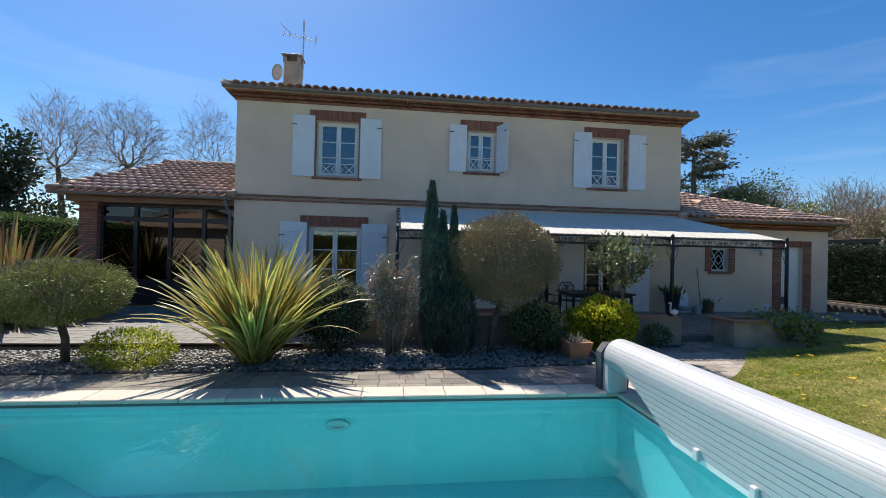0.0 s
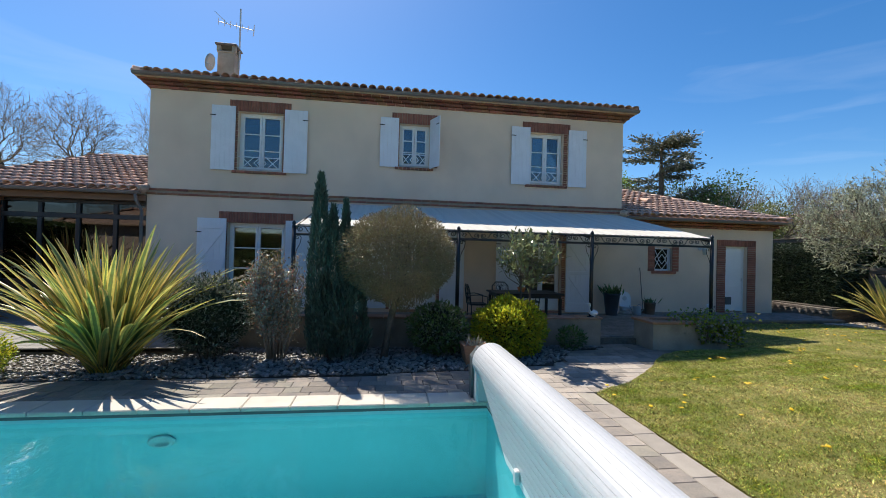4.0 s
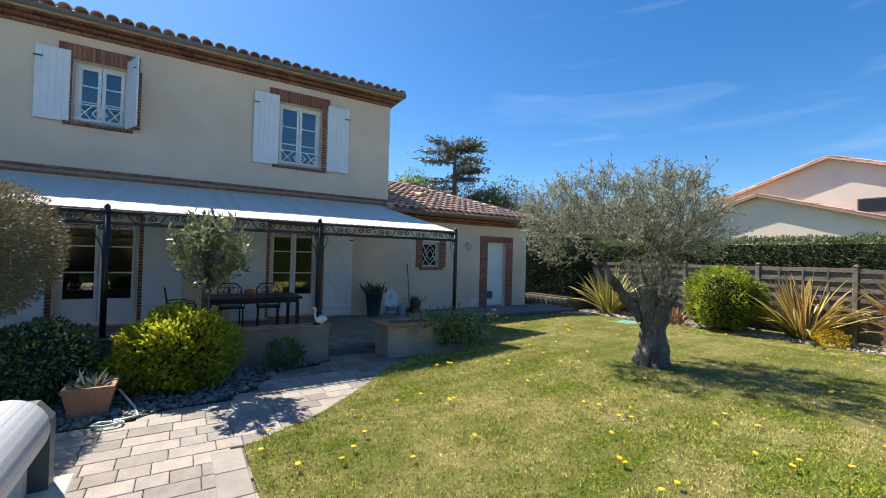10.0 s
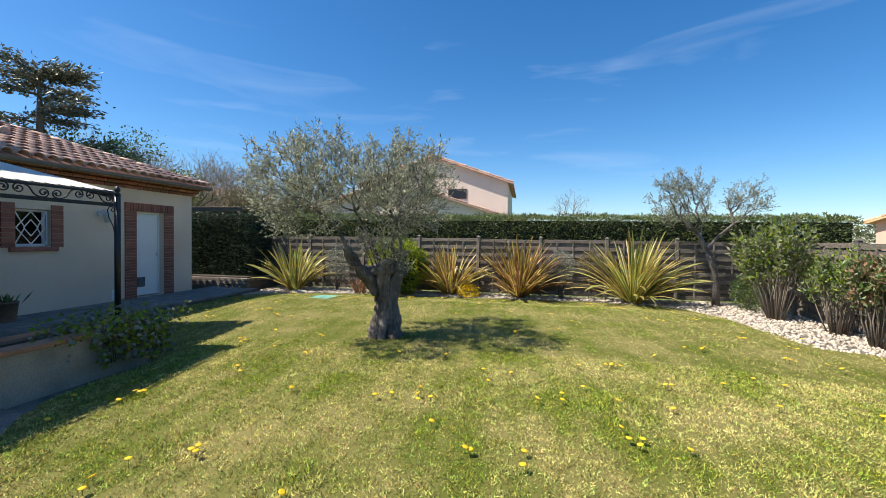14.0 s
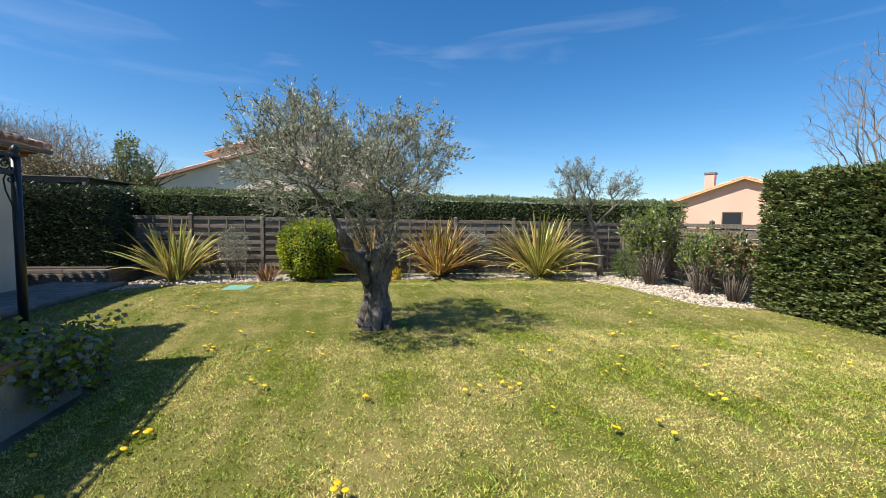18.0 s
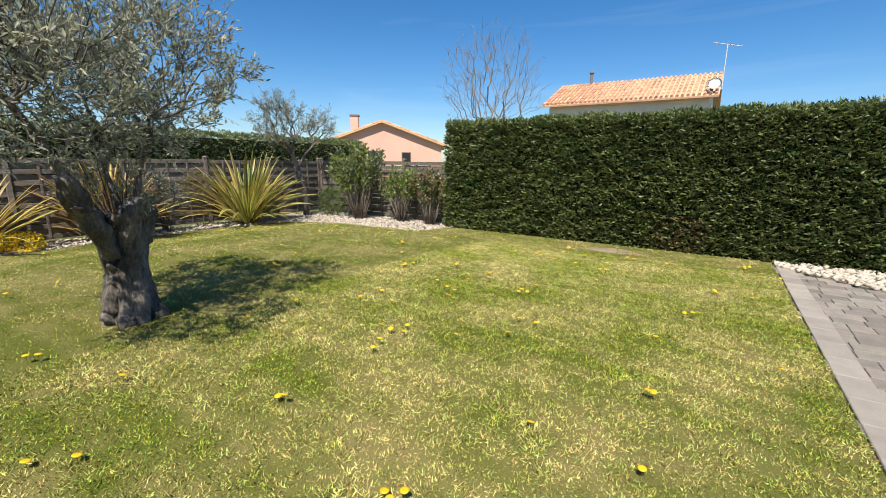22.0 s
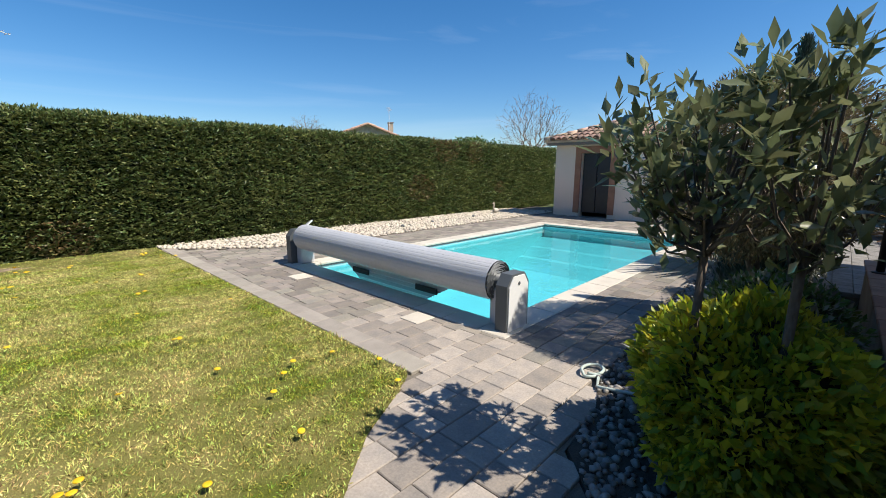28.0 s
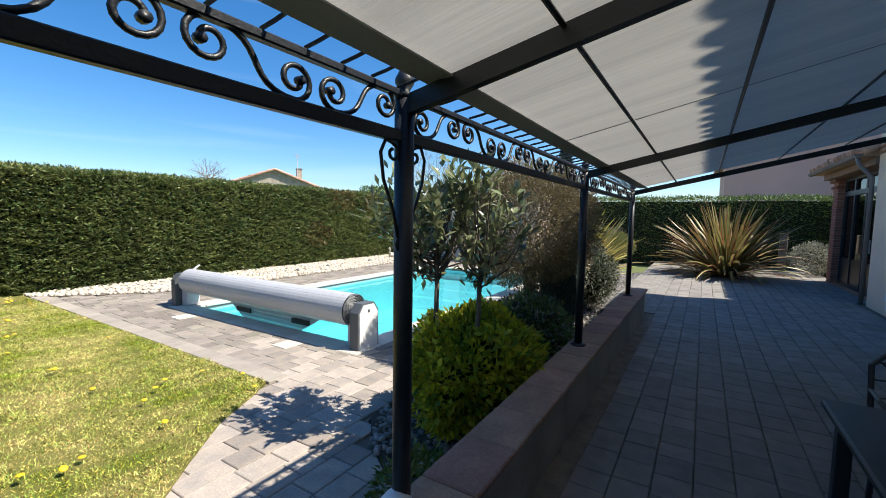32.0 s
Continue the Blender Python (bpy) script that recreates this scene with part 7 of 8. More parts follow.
for i, (x, y, h) in enumerate(((27, 20, 8.6), (31, 22, 9.5), (36, 24, 9.8), (41, 26, 10), (38, 12, 7.4), (46, 18, 9.2), (52, 20, 9.8), (24, 25, 10), (33.5, 18, 8.0), (43, 20, 9.2), (57, 16, 9.2), (49, 13, 8.2), (61, 21, 10.2))):
    bare_tree("bare_tree", x, y, h, "leafless tree in the distant row", 30 + i, (h * 0.3, h * 0.3, h * 0.34), h * 0.66, 200, 0.16, (0, 0), ("lf_far", 260, 0.13), 0.01)
for i, (x, y, h) in enumerate(((30.5, 15.6, 7.9), (32.5, 13.4, 7.6), (31.5, 11.2, 7.2), (34.0, 10.4, 7.3), (29.5, 9.0, 6.2), (27.5, 12.6, 6.6), (36.5, 14.5, 8.0))):
    bare_tree("bare_tree", x, y, h, "leafless brownish tree in the thicket behind the garage", 70 + i, (h * 0.27, h * 0.27, h * 0.36), h * 0.62, 430, 0.12, (0, 0), ("lf_ball", 700, 0.07), 0.0075)
bare_tree("bare_tree", 58.0, -14.0, 7.6, "leafless pale tree beyond the neighbour house", 50, (2.6, 2.6, 2.6), 5.0, 300, 0.14)
bare_tree("bare_tree", -20.0, -58.0, 9.0, "leafless pale tree far behind the hedge", 51, (2.4, 2.2, 2.1), 6.9, 300, 0.16)


def crown_tree(name, x, y, h, r, zc, n, size, matn, label, seed, lump=0.3):
    root = thing(name, label, "tree", at=(x, y, -0.1))
    rnd = random.Random(seed)
    g, tips = Geo(), []
    g.tube([(0, 0, 0), (0.1, 0, h * 0.4)], [h * 0.03, h * 0.02], 8)
    for k in range(4):
        branch_tree(g, tips, (0.1, 0, h * 0.35), (math.cos(k * 1.6) * 0.6, math.sin(k * 1.6) * 0.6, 0.8), h * 0.25, h * 0.012, 2, rnd)
    part("trunk", g, "bark", root)
    pp, dd = [], []
    for k in range(16):
        a, q = rnd.uniform(0, 6.28), rnd.random() ** 0.5
        c = (math.cos(a) * q * r[0] * 0.75, math.sin(a) * q * r[1] * 0.75, zc + rnd.uniform(-0.75, 0.75) * r[2])
        s = rnd.uniform(0.3, 0.5)
        p, d = ball_points(n // 16, c, (r[0] * s, r[1] * s, r[2] * s), 0.3, lump)
        pp.append(p)
        dd.append(d)
    p, d = np.concatenate(pp), np.concatenate(dd)
    leaves("crown", p, d + rng.normal(scale=0.6, size=p.shape), size, size * 0.6, matn, root)
    return root


def cedar(x, y, h, label):
    root = thing("cedar", label, "tree", at=(x, y, -0.1))
    part("trunk", Geo().tube([(0, 0, 0), (0.15, 0, h * 0.6), (0.1, 0, h)], [h * 0.035, h * 0.02, h * 0.006], 8), "bark", root)
    rnd = random.Random(5)
    pp, dd, g = [], [], Geo()
    for k in range(34):
        t = rnd.uniform(0.4, 1.0)
        a = rnd.uniform(0, 6.28)
        L = h * 0.55 * (1.12 - t * 0.75) * rnd.uniform(0.6, 1.1)
        e = Vector((math.cos(a) * L, math.sin(a) * L, h * t + L * 0.12))
        g.tube([(0.1, 0, h * t), e], [0.06, 0.015], 4)
        n = 260
        u = rng.random(n) ** 0.7
        p = np.stack([0.1 + (e.x - 0.1) * u, e.y * u, h * t + (e.z - h * t) * u], 1)
        p[:, 0] += rng.normal(scale=0.32, size=n) * (0.5 + u)
        p[:, 1] += rng.normal(scale=0.32, size=n) * (0.5 + u)
        p[:, 2] += rng.normal(scale=0.09, size=n)
        pp.append(p)
        dd.append(np.tile((math.cos(a), math.sin(a), 0.1), (n, 1)))
    part("limb_work", g, "bark", root)
    p, d = np.concatenate(pp), np.concatenate(dd)
    leaves("crown", p, d + rng.normal(scale=0.5, size=p.shape), 0.3, 0.11, "lf_cedar", root)


cedar(25.0, 16.5, 10.3, "dark spreading cedar behind the garage")
crown_tree("evergreen_oak", -13.5, 7.5, 6.3, (2.7, 2.6, 2.5), 3.9, 16000, 0.17, "lf_dark", "dark evergreen tree at the end of the garden", 61)
crown_tree("spring_tree", 22.0, 17.5, 8.0, (2.2, 2.2, 2.1), 6.0, 5000, 0.16, "lf_lime", "fresh green spring tree behind the garage", 62)
crown_tree("grey_tree", 27.6, 15.2, 8.0, (3.3, 3, 2.7), 5.0, 9000, 0.16, "lf_green", "grey-green thicket behind the garage", 63)
crown_tree("round_tree", -14.6, -24.7, 3.8, (2.3, 2.3, 0.85), 3.1, 5000, 0.16, "lf_green", "rounded dark evergreen beyond the hedge", 64)
crown_tree("yellow_green_tree", 30.0, 4.55, 5.3, (1.0, 1.15, 1.75), 3.6, 4500, 0.12, "lf_olive_green", "yellow-green spring tree beyond the fence", 65)
crown_tree("brown_thicket", 29.0, 6.7, 4.6, (1.7, 2.1, 1.7), 2.9, 9000, 0.1, "lf_ball", "dense brownish thicket of budding shrubs beyond the fence", 66)
crown_tree("yellow_green_tree", 27.0, 9.6, 5.6, (1.6, 1.6, 1.3), 4.1, 4500, 0.12, "lf_olive_green", "yellow-green spring tree behind the garage", 67)
for i in range(26):
    a = radians(-95 + i * 13.8 if i < 13 else 60 + (i - 13) * 15)
    x, y = 8 + 95 * math.sin(a + 0.9), 95 * math.cos(a + 0.9)
    crown_tree("distant_tree", x, y, 5.5, (7, 7, 2.2), 3.2, 1500, 0.55, "lf_far", "hazy grey-green tree on the horizon", 80 + i)

# ---- pool house ----
g = Geo().box(-4.7, -4.4, -12.0, -11.0, -0.18, 2.5).box(-4.7, -4.4, -9.95, -8.0, -0.18, 2.5).box(-4.7, -4.4, -11.0, -9.95, 2.12, 2.5)
g.box(-8.6, -4.7, -12.0, -11.7, -0.18, 2.5).box(-8.6, -4.7, -8.3, -8.0, -0.18, 2.5).box(-8.6, -8.3, -11.7, -8.3, -0.18, 2.5)
solid("wall_pool_house", g, "stucco_cream", "cream rendered walls of the small pool house", "wall", kind="structure")
hip_roof("roof_pool_house", -8.9, -4.08, -12.3, -7.7, 2.56, 3.35, -10.0, -7.0, -6.2, "terracotta canal-tiled roof of the pool house", lambda r, c: False)
solid("pool_house_fascia", Geo().cbox(-4.38, -4.14, -12.25, -7.75, 2.40, 2.53), "gutter", "dark fascia under the pool house roof", "fascia", kind="structure")
pd = thing("door_5", "dark double door in a brown painted surround", "door", kind="structure")
part("surround", Geo().cbox(-4.43, -4.37, -11.22, -11.0, 0.0, 2.34).cbox(-4.43, -4.37, -9.95, -9.73, 0.0, 2.34).cbox(-4.43, -4.37, -10.999, -9.951, 2.12, 2.34), "terracotta", pd, "brown painted door surround")
for a in (-10.98, -10.46):
    part("door_leaf", Geo().cbox(-4.6, -4.55, a, a + 0.5, 0.02, 2.1), "anthracite", pd)

# ---- things on the terrace ----
def dining_table():
    t = thing("garden_table", "black metal garden table on the terrace", "table", at=(8.55, -1.75, 0.0))
    part("tabletop", Geo().cbox(-0.82, 0.82, -0.5, 0.5, 0.70, 0.74, 0.01), "iron", t)
    part("apron", Geo().cbox(-0.76, 0.76, -0.44, 0.44, 0.63, 0.699, 0.008), "iron", t)
    for sx in (-0.74, 0.74):
        for sy in (-0.42, 0.42):
            part("leg", Geo().cbox(sx - 0.03, sx + 0.03, sy - 0.03, sy + 0.03, 0, 0.63, 0.004), "iron", t)


dining_table()
ch0 = thing("garden_chair", "black cast-metal garden chair with pierced lattice back", "chair", "chairs round the garden table", at=(0, 0, 0))
part("seat", Geo().cbox(-0.23, 0.23, -0.22, 0.22, 0.42, 0.45, 0.01), "iron", ch0)
for sx in (-0.2, 0.2):
    for sy in (-0.19, 0.19):
        part("leg", Geo().tube([(sx, sy, 0), (sx * 0.95, sy * 0.95, 0.42)], 0.014, 6), "iron", ch0)
fr = Geo().tube([(-0.22, 0.2, 0.45), (-0.22, 0.25, 0.8), (-0.12, 0.27, 0.9), (0.12, 0.27, 0.9), (0.22, 0.25, 0.8), (0.22, 0.2, 0.45)], 0.014, 6)
for k in range(5):
    u = -0.18 + k * 0.09
    fr.tube([(u, 0.21, 0.47), (u * -0.6, 0.255, 0.87)], 0.006, 5)
    fr.tube([(u, 0.21, 0.47), (u + 0.09 if k < 4 else u - 0.36, 0.25, 0.82)], 0.006, 5)
for k in range(4):
    a = k * 0.1
    fr.tube([(-0.21, 0.22 + 0.01 * k, 0.52 + a), (0.21, 0.22 + 0.01 * k, 0.52 + a)], 0.005, 5)
part("backrest", fr, "iron", ch0)
for sx in (-1, 1):
    part("armrest", Geo().tube([(sx * 0.22, 0.24, 0.66), (sx * 0.25, 0.0, 0.67), (sx * 0.23, -0.2, 0.62), (sx * 0.21, -0.2, 0.44)], 0.012, 6), "iron", ch0)
ch0.matrix_basis = pose(8.25, -0.98, 0, rz=3)
for x, y, a in ((8.95, -1.02, -6), (7.4, -1.7, 92)):
    copy_thing(ch0, pose(x, y, 0, rz=a))
ob = thing("flower_pot", "small orange pot on the garden table", "pot", at=(8.5, -1.7, 0.742))
part("pot_body", Geo().lathe([(0.07, 0), (0.10, 0.08), (0.105, 0.10), (0.09, 0.10), (0.08, 0.07)], sides=16), "orange", ob, smooth=True)
part("plant", Geo().lathe([(0.06, 0.075), (0.05, 0.11), (0.01, 0.12)], sides=8), "lf_green", ob)


def tall_pot(x, y, matn, label, h, r0, r1, plant):
    t = thing("planter", label, "planter", at=(x, y, 0.0))
    part("pot_body", Geo().lathe([(r0, 0), (r0, 0.01), (r1 * 0.93, h * 0.93), (r1, h * 0.93), (r1, h), (r1 * 0.88, h), (r1 * 0.85, h - 0.05)], sides=20), matn, t, smooth=True)
    n, size, up = plant
    p = np.stack([rng.normal(scale=r1 * 0.5, size=n), rng.normal(scale=r1 * 0.5, size=n), np.full(n, h - 0.05)], 1)
    d = rng.normal(size=(n, 3)) * (0.5, 0.5, 0.2) + (0, 0, up)
    leaves("plant", p, d, size, size * 0.16, "lf_green", t)


tall_pot(11.6, -0.42, "blue_grey", "tall dark blue-grey planter with spiky plant by the door", 0.62, 0.15, 0.24, (60, 0.3, 0.8))
tall_pot(12.95, -0.18, "fascia", "dark brown pot with a small plant by the wall", 0.34, 0.13, 0.17, (24, 0.22, 0.9))
wf = thing("wall_fountain", "white arched wall fountain with a shallow basin", "fountain", at=(12.35, 0.12, 0.0))
arch = [(-0.2, 0.05), (0.2, 0.05), (0.2, 0.42)] + [(0.2 * math.cos(a), 0.42 + 0.2 * math.sin(a)) for a in np.linspace(0.3, math.pi - 0.3, 8)] + [(-0.2, 0.42)]
n = len(arch)
part("backplate", Geo().add([(a, y, b) for y in (0.03, 0.08) for a, b in arch], [tuple(range(n)), tuple(range(2 * n - 1, n - 1, -1))] + [(i, n + i, n + (i + 1) % n, (i + 1) % n) for i in range(n)]), "white_paint", wf)
part("basin", Geo().lathe([(0.10, 0.05), (0.2, 0.16), (0.22, 0.2), (0.19, 0.2), (0.12, 0.12)], 0, -0.1, 16), "white_paint", wf, smooth=True)
part("base", Geo().cbox(-0.22, 0.22, -0.3, 0.08, 0.0, 0.05), "white_paint", wf)
part("rosette", Geo().lathe([(0.07, 0), (0.06, 0.02), (0.02, 0.025)], sides=12), "light_grey", wf, m=Matrix.Translation((0, 0.03, 0.42)) @ Matrix.Rotation(radians(90), 4, "X"))
wc = thing("watering_can", "pale blue-grey watering can beside the fountain", "watering can", at=(12.42, -0.36, 0.0))
part("can_body", Geo().lathe([(0.12, 0.0), (0.125, 0.02), (0.11, 0.22), (0.09, 0.25), (0.085, 0.25)], sides=18), "can_grey", wc, smooth=True)
part("spout", Geo().tube([(-0.10, 0, 0.06), (-0.24, 0, 0.26)], [0.025, 0.014], 8), "can_grey", wc)
part("handle", Geo().tube([(0.10, 0, 0.06), (0.2, 0, 0.14), (0.18, 0, 0.27), (0.06, 0, 0.3), (0.0, 0, 0.25)], 0.01, 6), "can_grey", wc)
bm_ = thing("broom", "thin broom leaning on the wall", "broom", at=(12.85, 0.1, 0.0))
part("handle", Geo().tube([(0, -0.1, 0.12), (0.02, 0.12, 1.35)], 0.012, 6), "wood_grey", bm_)
part("head", Geo().cbox(-0.16, 0.16, -0.15, -0.07, 0.0, 0.12), "fascia", bm_)
wl = thing("wall_lamp", "pale lantern-style wall lamp on the wing front", "wall lamp", at=(14.9, GY, 1.98))
part("plate", Geo().lathe([(0.06, 0), (0.05, 0.02)], sides=12), "light_grey", wl, m=Matrix.Rotation(radians(90), 4, "X"))
part("arm", Geo().tube([(0, -0.02, 0), (0, -0.12, 0.08), (0, -0.2, 0.02)], 0.012, 6), "light_grey", wl)
part("shade", Geo().lathe([(0.04, -0.2), (0.075, -0.04), (0.09, -0.02), (0.02, 0.05)], 0, -0.2, 12), "light_grey", wl, smooth=True)
vg = thing("wall_vent", "square white ventilation grille low on the wall", "vent", at=(15.27, GY, 0.04))
part("frame", Geo().cbox(-0.11, 0.11, -0.015, -0.001, 0.0, 0.22), "white_pvc", vg)
for k in range(6):
    part("slat", Geo().cbox(-0.09, 0.09, -0.022, -0.015, 0.025 + k * 0.03, 0.04 + k * 0.03, 0.002), "light_grey", vg)


def bird(name, x, y, z, s, rz, label, matn):
    """A garden bird figure as one plain mesh."""
    g = Geo()
    g.tube([(-0.16, 0, 0.07), (-0.1, 0, 0.09), (0.0, 0, 0.095), (0.08, 0, 0.1), (0.12, 0, 0.13)], [0.012, 0.06, 0.085, 0.07, 0.03], 12)
    g.tube([(0.10, 0, 0.12), (0.145, 0, 0.2), (0.12, 0, 0.28), (0.14, 0, 0.33), (0.18, 0, 0.335)], [0.035, 0.022, 0.02, 0.03, 0.018], 10)
    g.tube([(0.18, 0, 0.333), (0.23, 0, 0.32)], [0.014, 0.004], 6)
    g.lathe([(0.05, 0.0), (0.06, 0.02), (0.05, 0.05)], 0, 0, 10)
    ob = solid(name, g, matn, label, "garden figure", smooth=True)
    ob.matrix_basis = Matrix.Translation((x, y, z)) @ Matrix.Rotation(radians(rz), 4, "Z") @ Matrix.Scale(s, 4)


bird("swan_figure", 9.3, -3.72, 0.44, 0.8, 200, "white swan garden figure on the low wall", "white_paint")
bird("duck_figure", -2.9, -13.6, ZG + 0.01, 1.2, 10, "pale stone duck figure on the gravel", "coping")
for x, y in ((2.2, -13.1), (0.9, -13.2), (-1.2, -13.3)):
    solid("sprinkler_head", Geo().lathe([(0.05, 0), (0.06, 0.05), (0.03, 0.08)], x, y, 10).add([], []), "mid_grey", "dark round sprinkler head in the gravel", "sprinkler", "sprinklers in the gravel").location.z = ZG + 0.01

# terracotta trough and hose
tp = thing("terracotta_pot", "square terracotta pot beside the golden bush", "pot", at=(6.63, -4.95, ZG))
part("pot_body", Geo().add([(sx * w, sy * w, z) for w, z in ((0.15, 0.0), (0.2, 0.27), (0.21, 0.27), (0.21, 0.31), (0.17, 0.31), (0.16, 0.24)) for sx, sy in ((-1, -1), (1, -1), (1, 1), (-1, 1))],
     [(3, 2, 1, 0)] + [(k * 4 + i, k * 4 + (i + 1) % 4, k * 4 + 4 + (i + 1) % 4, k * 4 + 4 + i) for k in range(5) for i in range(4)] + [(20, 21, 22, 23)]), "terracotta", tp)
leaves("plant", np.array([(0, 0, 0.25)]) + rng.normal(scale=0.06, size=(50, 3)) * (1, 1, 0.2), rng.normal(size=(50, 3)) * (0.7, 0.7, 0.2) + (0, 0, 0.6), 0.2, 0.03, "lf_grey", tp)
hose = []
for i in range(30):
    a = i * 0.27
    r = 0.1 + 0.02 * math.sin(i * 0.31)
    hose.append((6.78 + r * math.cos(a) + 0.002 * i, -5.45 + r * 0.7 * math.sin(a), ZG + 0.018 + 0.01 * (i % 23) / 10))
hose += [(7.05, -5.3, ZG + 0.02), (7.0, -5.05, ZG + 0.04), (6.85, -4.9, ZG + 0.2)]
solid("garden_hose", Geo().tube(hose, 0.013, 7), "hose", "coiled pale green garden hose on the paving", "hose", smooth=True)

# ivy over the planter
iv = thing("ivy", "variegated ivy trailing over the planter", "ivy", at=(11.55, -4.0, 0.38))
n = 1900
p = rng.normal(size=(n, 3)) * (0.34, 0.22, 0.08) + (0, 0, 0.06)
low = rng.random(n) < 0.42
p[low] = np.stack([rng.uniform(-0.35, 0.6, low.sum()), rng.normal(-0.22, 0.05, low.sum()), -rng.random(low.sum()) ** 1.6 * 0.36], 1)
leaves("foliage", p, rng.normal(size=(n, 3)) * (0.5, 0.5, 0.4) + (0, -0.5, -0.1), 0.06, 0.05, ["lf_lime", "lf_grey"], iv, midx=(rng.random(n) < 0.5).astype(int))
g = Geo()
for k in range(14):
    x = random.uniform(-0.3, 0.55)
    g.tube([(x * 0.5, 0.1, -0.05), (x, -0.18, 0.04), (x + 0.03, -0.24, -0.1), (x + 0.05, -0.25, -0.34)], 0.005, 4)
part("stem_base", g, "bark", iv)

# small distant fittings
def aerial(x, y, z, h, label, rz=0):
    a = thing("tv_aerial", label, "aerial", at=(x, y, z))
    a.rotation_euler = (0, 0, radians(rz))
    part("mast", Geo().tube([(0, 0, 0), (0, 0, h)], 0.03, 5), "light_grey", a)
    part("boom", Geo().tube([(-0.7, 0, h - 0.15), (0.7, 0, h + 0.1)], 0.02, 5), "light_grey", a)
    for k in range(6):
        u = -0.6 + k * 0.24
        part("element", Geo().tube([(u, -0.3, h + u * 0.18 - 0.02), (u, 0.3, h + u * 0.18 - 0.02)], 0.012, 4), "light_grey", a)


aerial(9.3, -33.8, 5.6, 2.3, "television aerial on the orange-roofed house", 20)
aerial(-24.8, -46.5, 5.5, 3.4, "television aerial on the gabled house", 40)
aerial(37.0, 2.2, 4.6, 1.9, "television aerial on the neighbour annex", 70)
dd = thing("satellite_dish", "white satellite dish on the orange-roofed house", "satellite dish", at=(9.62, -32.86, 5.75))
part("reflector", Geo().lathe([(0.03, 0), (0.2, 0.04), (0.3, 0.1), (0.32, 0.11), (0.2, 0.05), (0.03, 0.02)], sides=20), "white_pvc", dd, smooth=True, m=Matrix.Rotation(radians(-70), 4, "X"))
part("bracket", Geo().tube([(0.3, -0.2, -0.3), (0, 0, 0)], 0.03, 6), "light_grey", dd)
fl = thing("flue_pipe", "dark metal flue on the orange tiled roof", "flue", at=(17.0, -36.4, 6.85))
part("pipe", Geo().tube([(0, 0, 0), (0, 0, 0.75)], 0.1, 10), "gutter", fl)
part("cowl", Geo().lathe([(0.17, 0.75), (0.17, 0.8), (0.03, 0.9)], sides=10), "gutter", fl)
wp = thing("timber_post", "short weathered timber post by the hedge", "post", at=(-6.6, -0.6, 0.0))
part("shaft", Geo().cbox(-0.1, 0.1, -0.1, 0.1, 0, 1.25, 0.015), "wood_grey", wp)
bush("pale_shrub", -6.2, 0.1, (0.7, 0.6, 0.5), 0.5, 3000, 0.07, 0.4, "lf_grey", "pale-leaved shrub at the end of the terrace", z=0.0)


# ---- bare patch by the hedge ----
patch = [(10.4 + 0.55 * (1 + 0.18 * math.sin(3 * a) + 0.1 * math.sin(7 * a + 1)) * math.cos(a), -13.75 + 0.22 * (1 + 0.2 * math.sin(4 * a + 2)) * math.sin(a)) for a in np.linspace(0, 6.1, 28)]
solid("earth_patch", slab_mesh(patch, ZG - 0.02, ZG + 0.017), "bare_earth", "bare dry earth patch at the edge of the lawn", "soil", kind="structure")


# ---- dandelions ----
def dandelion(n):
    pts = []
    while len(pts) < n:
        x, y = rng.uniform(7.9, 19, 1)[0], rng.uniform(-13.8, -1.6, 1)[0]
        if bool(inside(LAWN, [x], [y])[0]) and (x - 13.5) ** 2 + (y + 6.8) ** 2 > 0.2:
            pts.append((x, y))
            while rng.random() < 0.35:
                pts.append((x + rng.normal() * 0.07, y + rng.normal() * 0.07))
    g = Geo()
    g.lathe([(0.003, 0.0), (0.024, 0.006), (0.023, 0.01), (0.013, 0.012), (0.003, 0.01)], sides=11)
    head = g.mesh("flower_head", "lf_flower", True)
    stem = Geo().tube([(0, 0, 0), (0, 0, 0.045)], 0.002, 4).mesh("stem", "lf_green")
    for x, y in pts[:n]:
        z = rng.uniform(0.045, 0.07)
        t = thing("dandelion", "yellow dandelion flower in the lawn", "flower", "dandelions in the lawn", at=(x, y, ZG + 0.012 + float(lawn_rise(x, y))))
        part("stem", stem, None, t, m=Matrix.Diagonal((1, 1, z / 0.045, 1)))
        part("flower_head", head, None, t, m=Matrix.Translation((0, 0, z)) @ Matrix.Rotation(rng.normal() * 0.25, 4, "X"))


dandelion(290)

# ---- paving ----
PAVED = thing("paving_pool", "grey-beige concrete pavers round the pool", "paving", kind="structure")
part("bedding", slab_mesh([(PX1 + 0.02, -14.3), (9.0, -14.3), (9.4, -6.0), (10.4, -4.6), (12.2, -4.3), (12.2, -3.6), (9.42, -3.6), (9.42, -3.85), (8.6, -4.2), (8.2, -4.8), (7.85, -5.15), (7.3, -5.2), (PX1 + 0.02, -5.2)], -0.18, ZG - 0.022), "sand", PAVED)
part("bedding", slab_mesh([(-7, PY1 + 0.02), (PX1 + 0.02, PY1 + 0.02), (PX1 + 0.02, -5.2), (-7, -5.2)], -0.18, ZG - 0.022), "sand", PAVED)
part("bedding", slab_mesh([(-7, -14.3), (PX1 + 0.02, -14.3), (PX1 + 0.02, PY0 - 0.02), (-7, PY0 - 0.02)], -0.18, ZG - 0.022), "sand", PAVED)
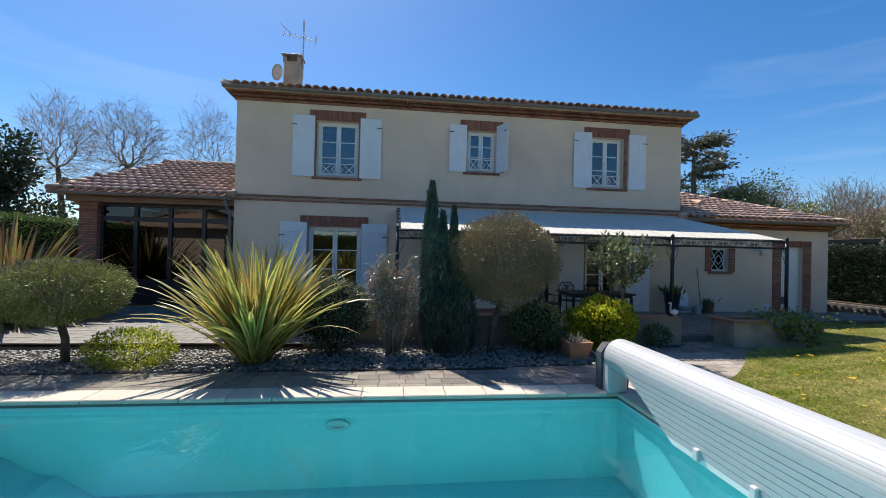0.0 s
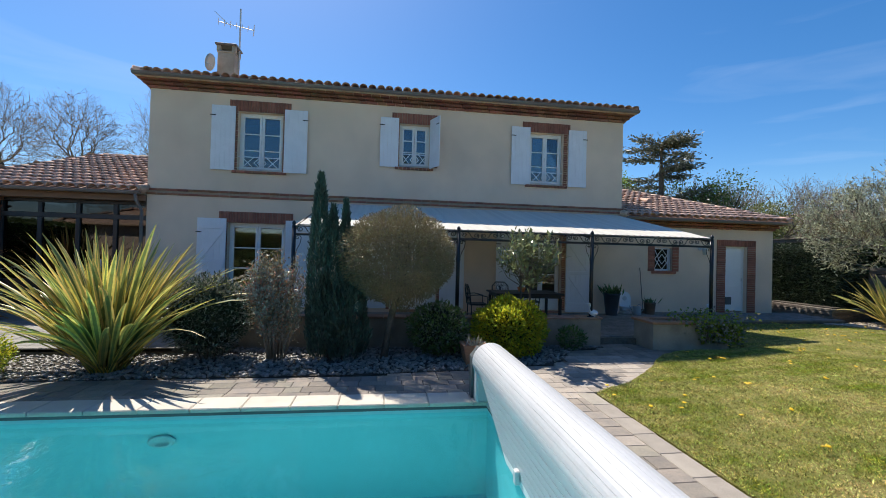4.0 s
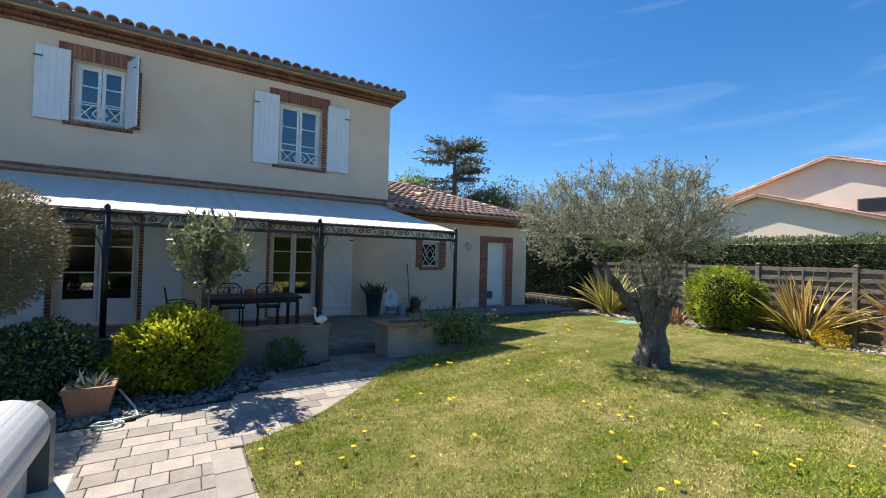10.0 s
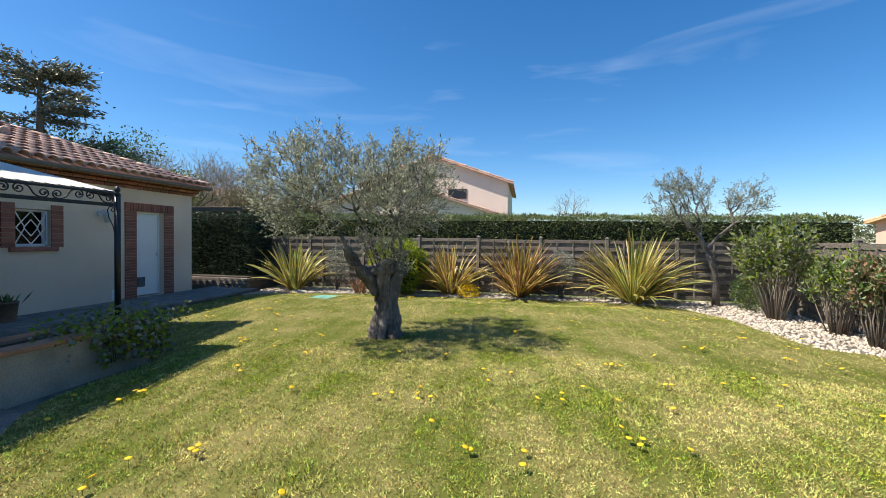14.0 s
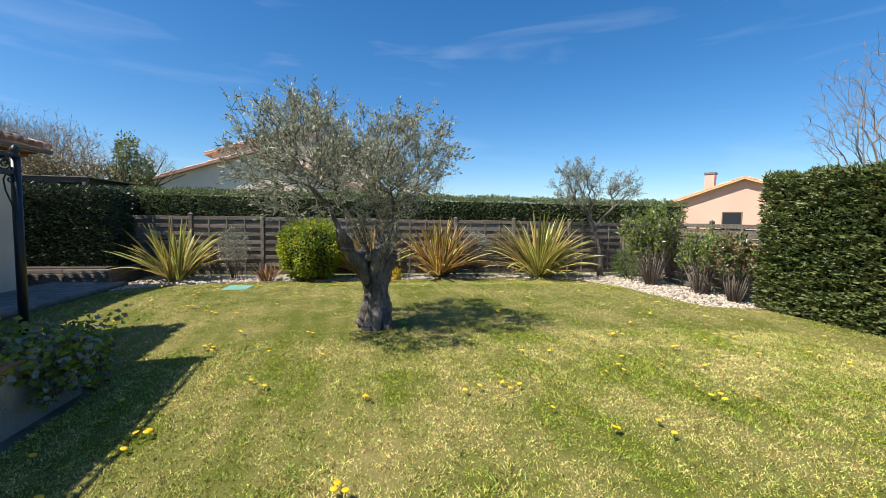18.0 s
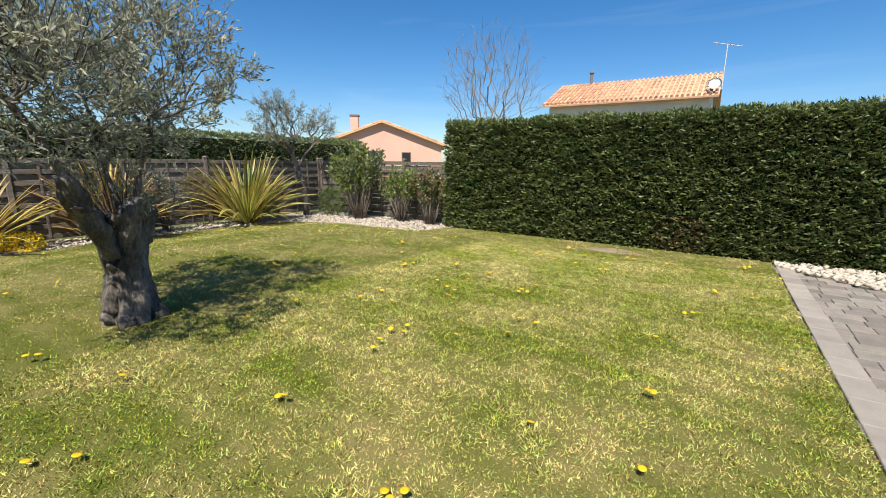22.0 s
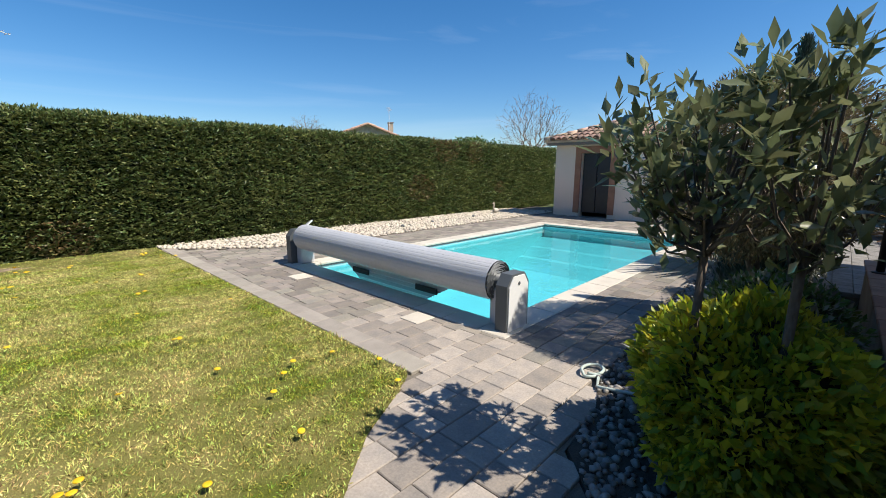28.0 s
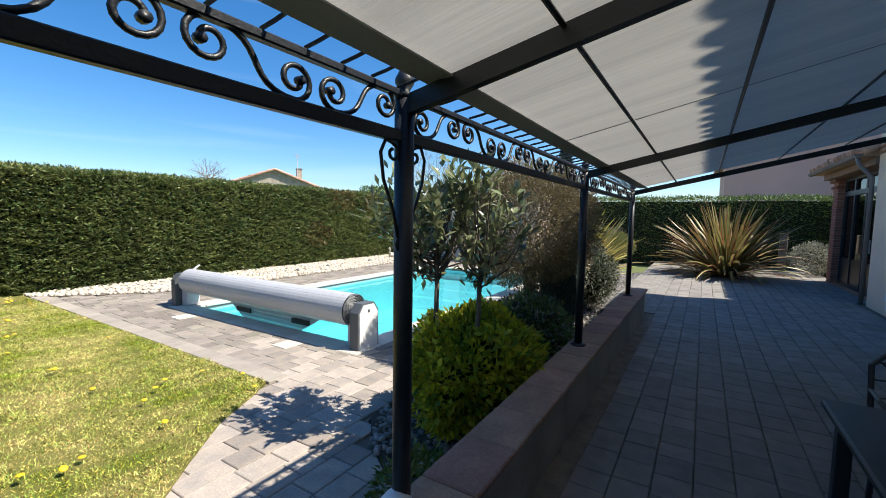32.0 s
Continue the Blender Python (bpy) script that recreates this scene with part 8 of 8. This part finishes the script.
part("bedding", slab_mesh([(-7, PY0 - 0.02), (PX0 - 0.02, PY0 - 0.02), (PX0 - 0.02, PY1 + 0.02), (-7, PY1 + 0.02)], -0.18, ZG - 0.022), "sand", PAVED)


def paver_geo(w, d, h=0.06, c=0.006):
    v = [(x, y, z) for z, i in ((-h, 0), (-c, 0), (0, c)) for x, y in ((i, i), (w - i, i), (w - i, d - i), (i, d - i))]
    f = [(k * 4 + i, k * 4 + (i + 1) % 4, (k + 1) * 4 + (i + 1) % 4, (k + 1) * 4 + i) for k in range(2) for i in range(4)] + [(8, 9, 10, 11)]
    return v, f


def near_pool(x, y):
    """Outside the coping rectangle."""
    m = 0.2
    if PX0 - m < x < PX1 + m and PY0 - m < y < PY1 + m:
        return False
    return True


def lay(root, x0, x1, y0, y1, row, lens, z, ok, parts_box, joint=0.005, matn="paver"):
    meshes = {}
    rest = Geo()
    y = y0
    count = 0
    while y < y1:
        x = x0 - random.uniform(0, 0.3)
        while x < x1:
            L = random.choice(lens)
            cx, cy = x + L / 2, y + row / 2
            if ok(cx, cy):
                key = (L, row)
                w, d = L - joint, row - joint
                dz = random.uniform(-0.002, 0.002)
                if parts_box[0] < cx < parts_box[1] and parts_box[2] < cy < parts_box[3] and count < 300:
                    if key not in meshes:
                        v, f = paver_geo(w, d)
                        meshes[key] = Geo().add(v, f).mesh("paver", matn)
                    part("paver", meshes[key], None, root, m=Matrix.Translation((x, y, z + dz)) @ Matrix.Rotation(random.uniform(-0.006, 0.006), 4, "X"))
                    count += 1
                else:
                    v, f = paver_geo(w, d)
                    rest.add([(a + x, b + y, c + z + dz) for a, b, c in v], f)
            x += L
        y += row
    tagged(part("pavers_far", rest, matn, root), kind="stuff")


def ok_pool(x, y):
    if not near_pool(x, y) or bool(inside(BED_N, [x], [y])[0]) or bool(inside(BED_S, [x], [y])[0]):
        return False
    if y > -3.95 and x < 9.45:
        return False
    if x > 7.8 and y < -6.53:
        return False
    if y > -4.25 and x > 10.25:
        return False
    return y < -3.5 and (x < 8.3 or y > -6.6) and not (x > 8.3 and y < -6.4) and not (x < -4.3 and y > -5.8)


lay(PAVED, -4.2, 11.0, -14.0, -3.5, 0.21, (0.21, 0.28, 0.35), ZG, ok_pool, (6.85, 9.5, -8.0, -4.6))
# terrace paving, laid in the paver colour with shade painted in
TER = thing("paving_terrace", "concrete terrace pavers, their grey darkened to carry the shade", "paving", kind="structure")
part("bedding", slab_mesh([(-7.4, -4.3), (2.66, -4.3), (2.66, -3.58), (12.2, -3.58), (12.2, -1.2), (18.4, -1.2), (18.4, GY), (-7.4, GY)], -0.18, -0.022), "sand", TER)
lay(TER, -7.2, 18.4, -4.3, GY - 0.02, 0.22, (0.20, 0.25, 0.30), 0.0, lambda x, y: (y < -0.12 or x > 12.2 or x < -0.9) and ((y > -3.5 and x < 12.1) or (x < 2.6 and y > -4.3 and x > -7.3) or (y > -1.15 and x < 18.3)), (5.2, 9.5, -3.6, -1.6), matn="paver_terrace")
st = thing("terrace_step", "paved edge of the terrace towards the path", "step", kind="structure")
part("riser", Geo().box(9.43, 10.27, -3.62, -3.585, -0.18, -0.004), "sand", st)
CP = thing("pool_coping", "pale stone coping slabs round the pool", "coping", kind="structure")
W = 0.33


def coping_run(x0, x1, y0, y1, along):
    a, b = (x0, x1) if along == "x" else (y0, y1)
    n = round((b - a) / 0.5)
    for i in range(n):
        s, e = a + (b - a) * i / n + 0.003, a + (b - a) * (i + 1) / n - 0.003
        g = Geo().cbox(s, e, y0, y1, ZG - 0.04, ZG + 0.008, 0.01) if along == "x" else Geo().cbox(x0, x1, s, e, ZG - 0.04, ZG + 0.008, 0.01)
        part("coping_slab", g, "coping", CP)


coping_run(PX0 + 0.035, PX1 + W, PY1 - 0.03, PY1 + W, "x")
coping_run(PX0 + 0.035, PX1 + W, PY0 - W, PY0 + 0.03, "x")
coping_run(PX1 - 0.03, PX1 + W, PY0 + 0.035, PY1 - 0.035, "y")
coping_run(PX0 - W, PX0 + 0.03, PY0 - W, PY1 + W, "y")
EB = thing("lawn_edging", "pale edging slabs between lawn and paving", "edging", kind="structure")
y = -14.1
while y < -6.6:
    part("edging_slab", Geo().cbox(7.63, 7.86, y + 0.003, y + 0.397, ZG - 0.05, ZG + 0.009, 0.006), "border_slab", EB)
    y += 0.4
for x, y in ((6.94, -7.42), (6.95, -10.05)):
    solid("skimmer_lid", Geo().cbox(x - 0.14, x + 0.14, y - 0.14, y + 0.14, ZG - 0.02, ZG + 0.008, 0.004), "coping", "square white skimmer cover in the paving", "skimmer lid")
solid("manhole_cover", Geo().cbox(16.6, 17.2, -4.3, -3.8, ZG - 0.02, ZG + 0.178, 0.01), "cover_teal", "turquoise plastic manhole cover in the lawn", "manhole cover")
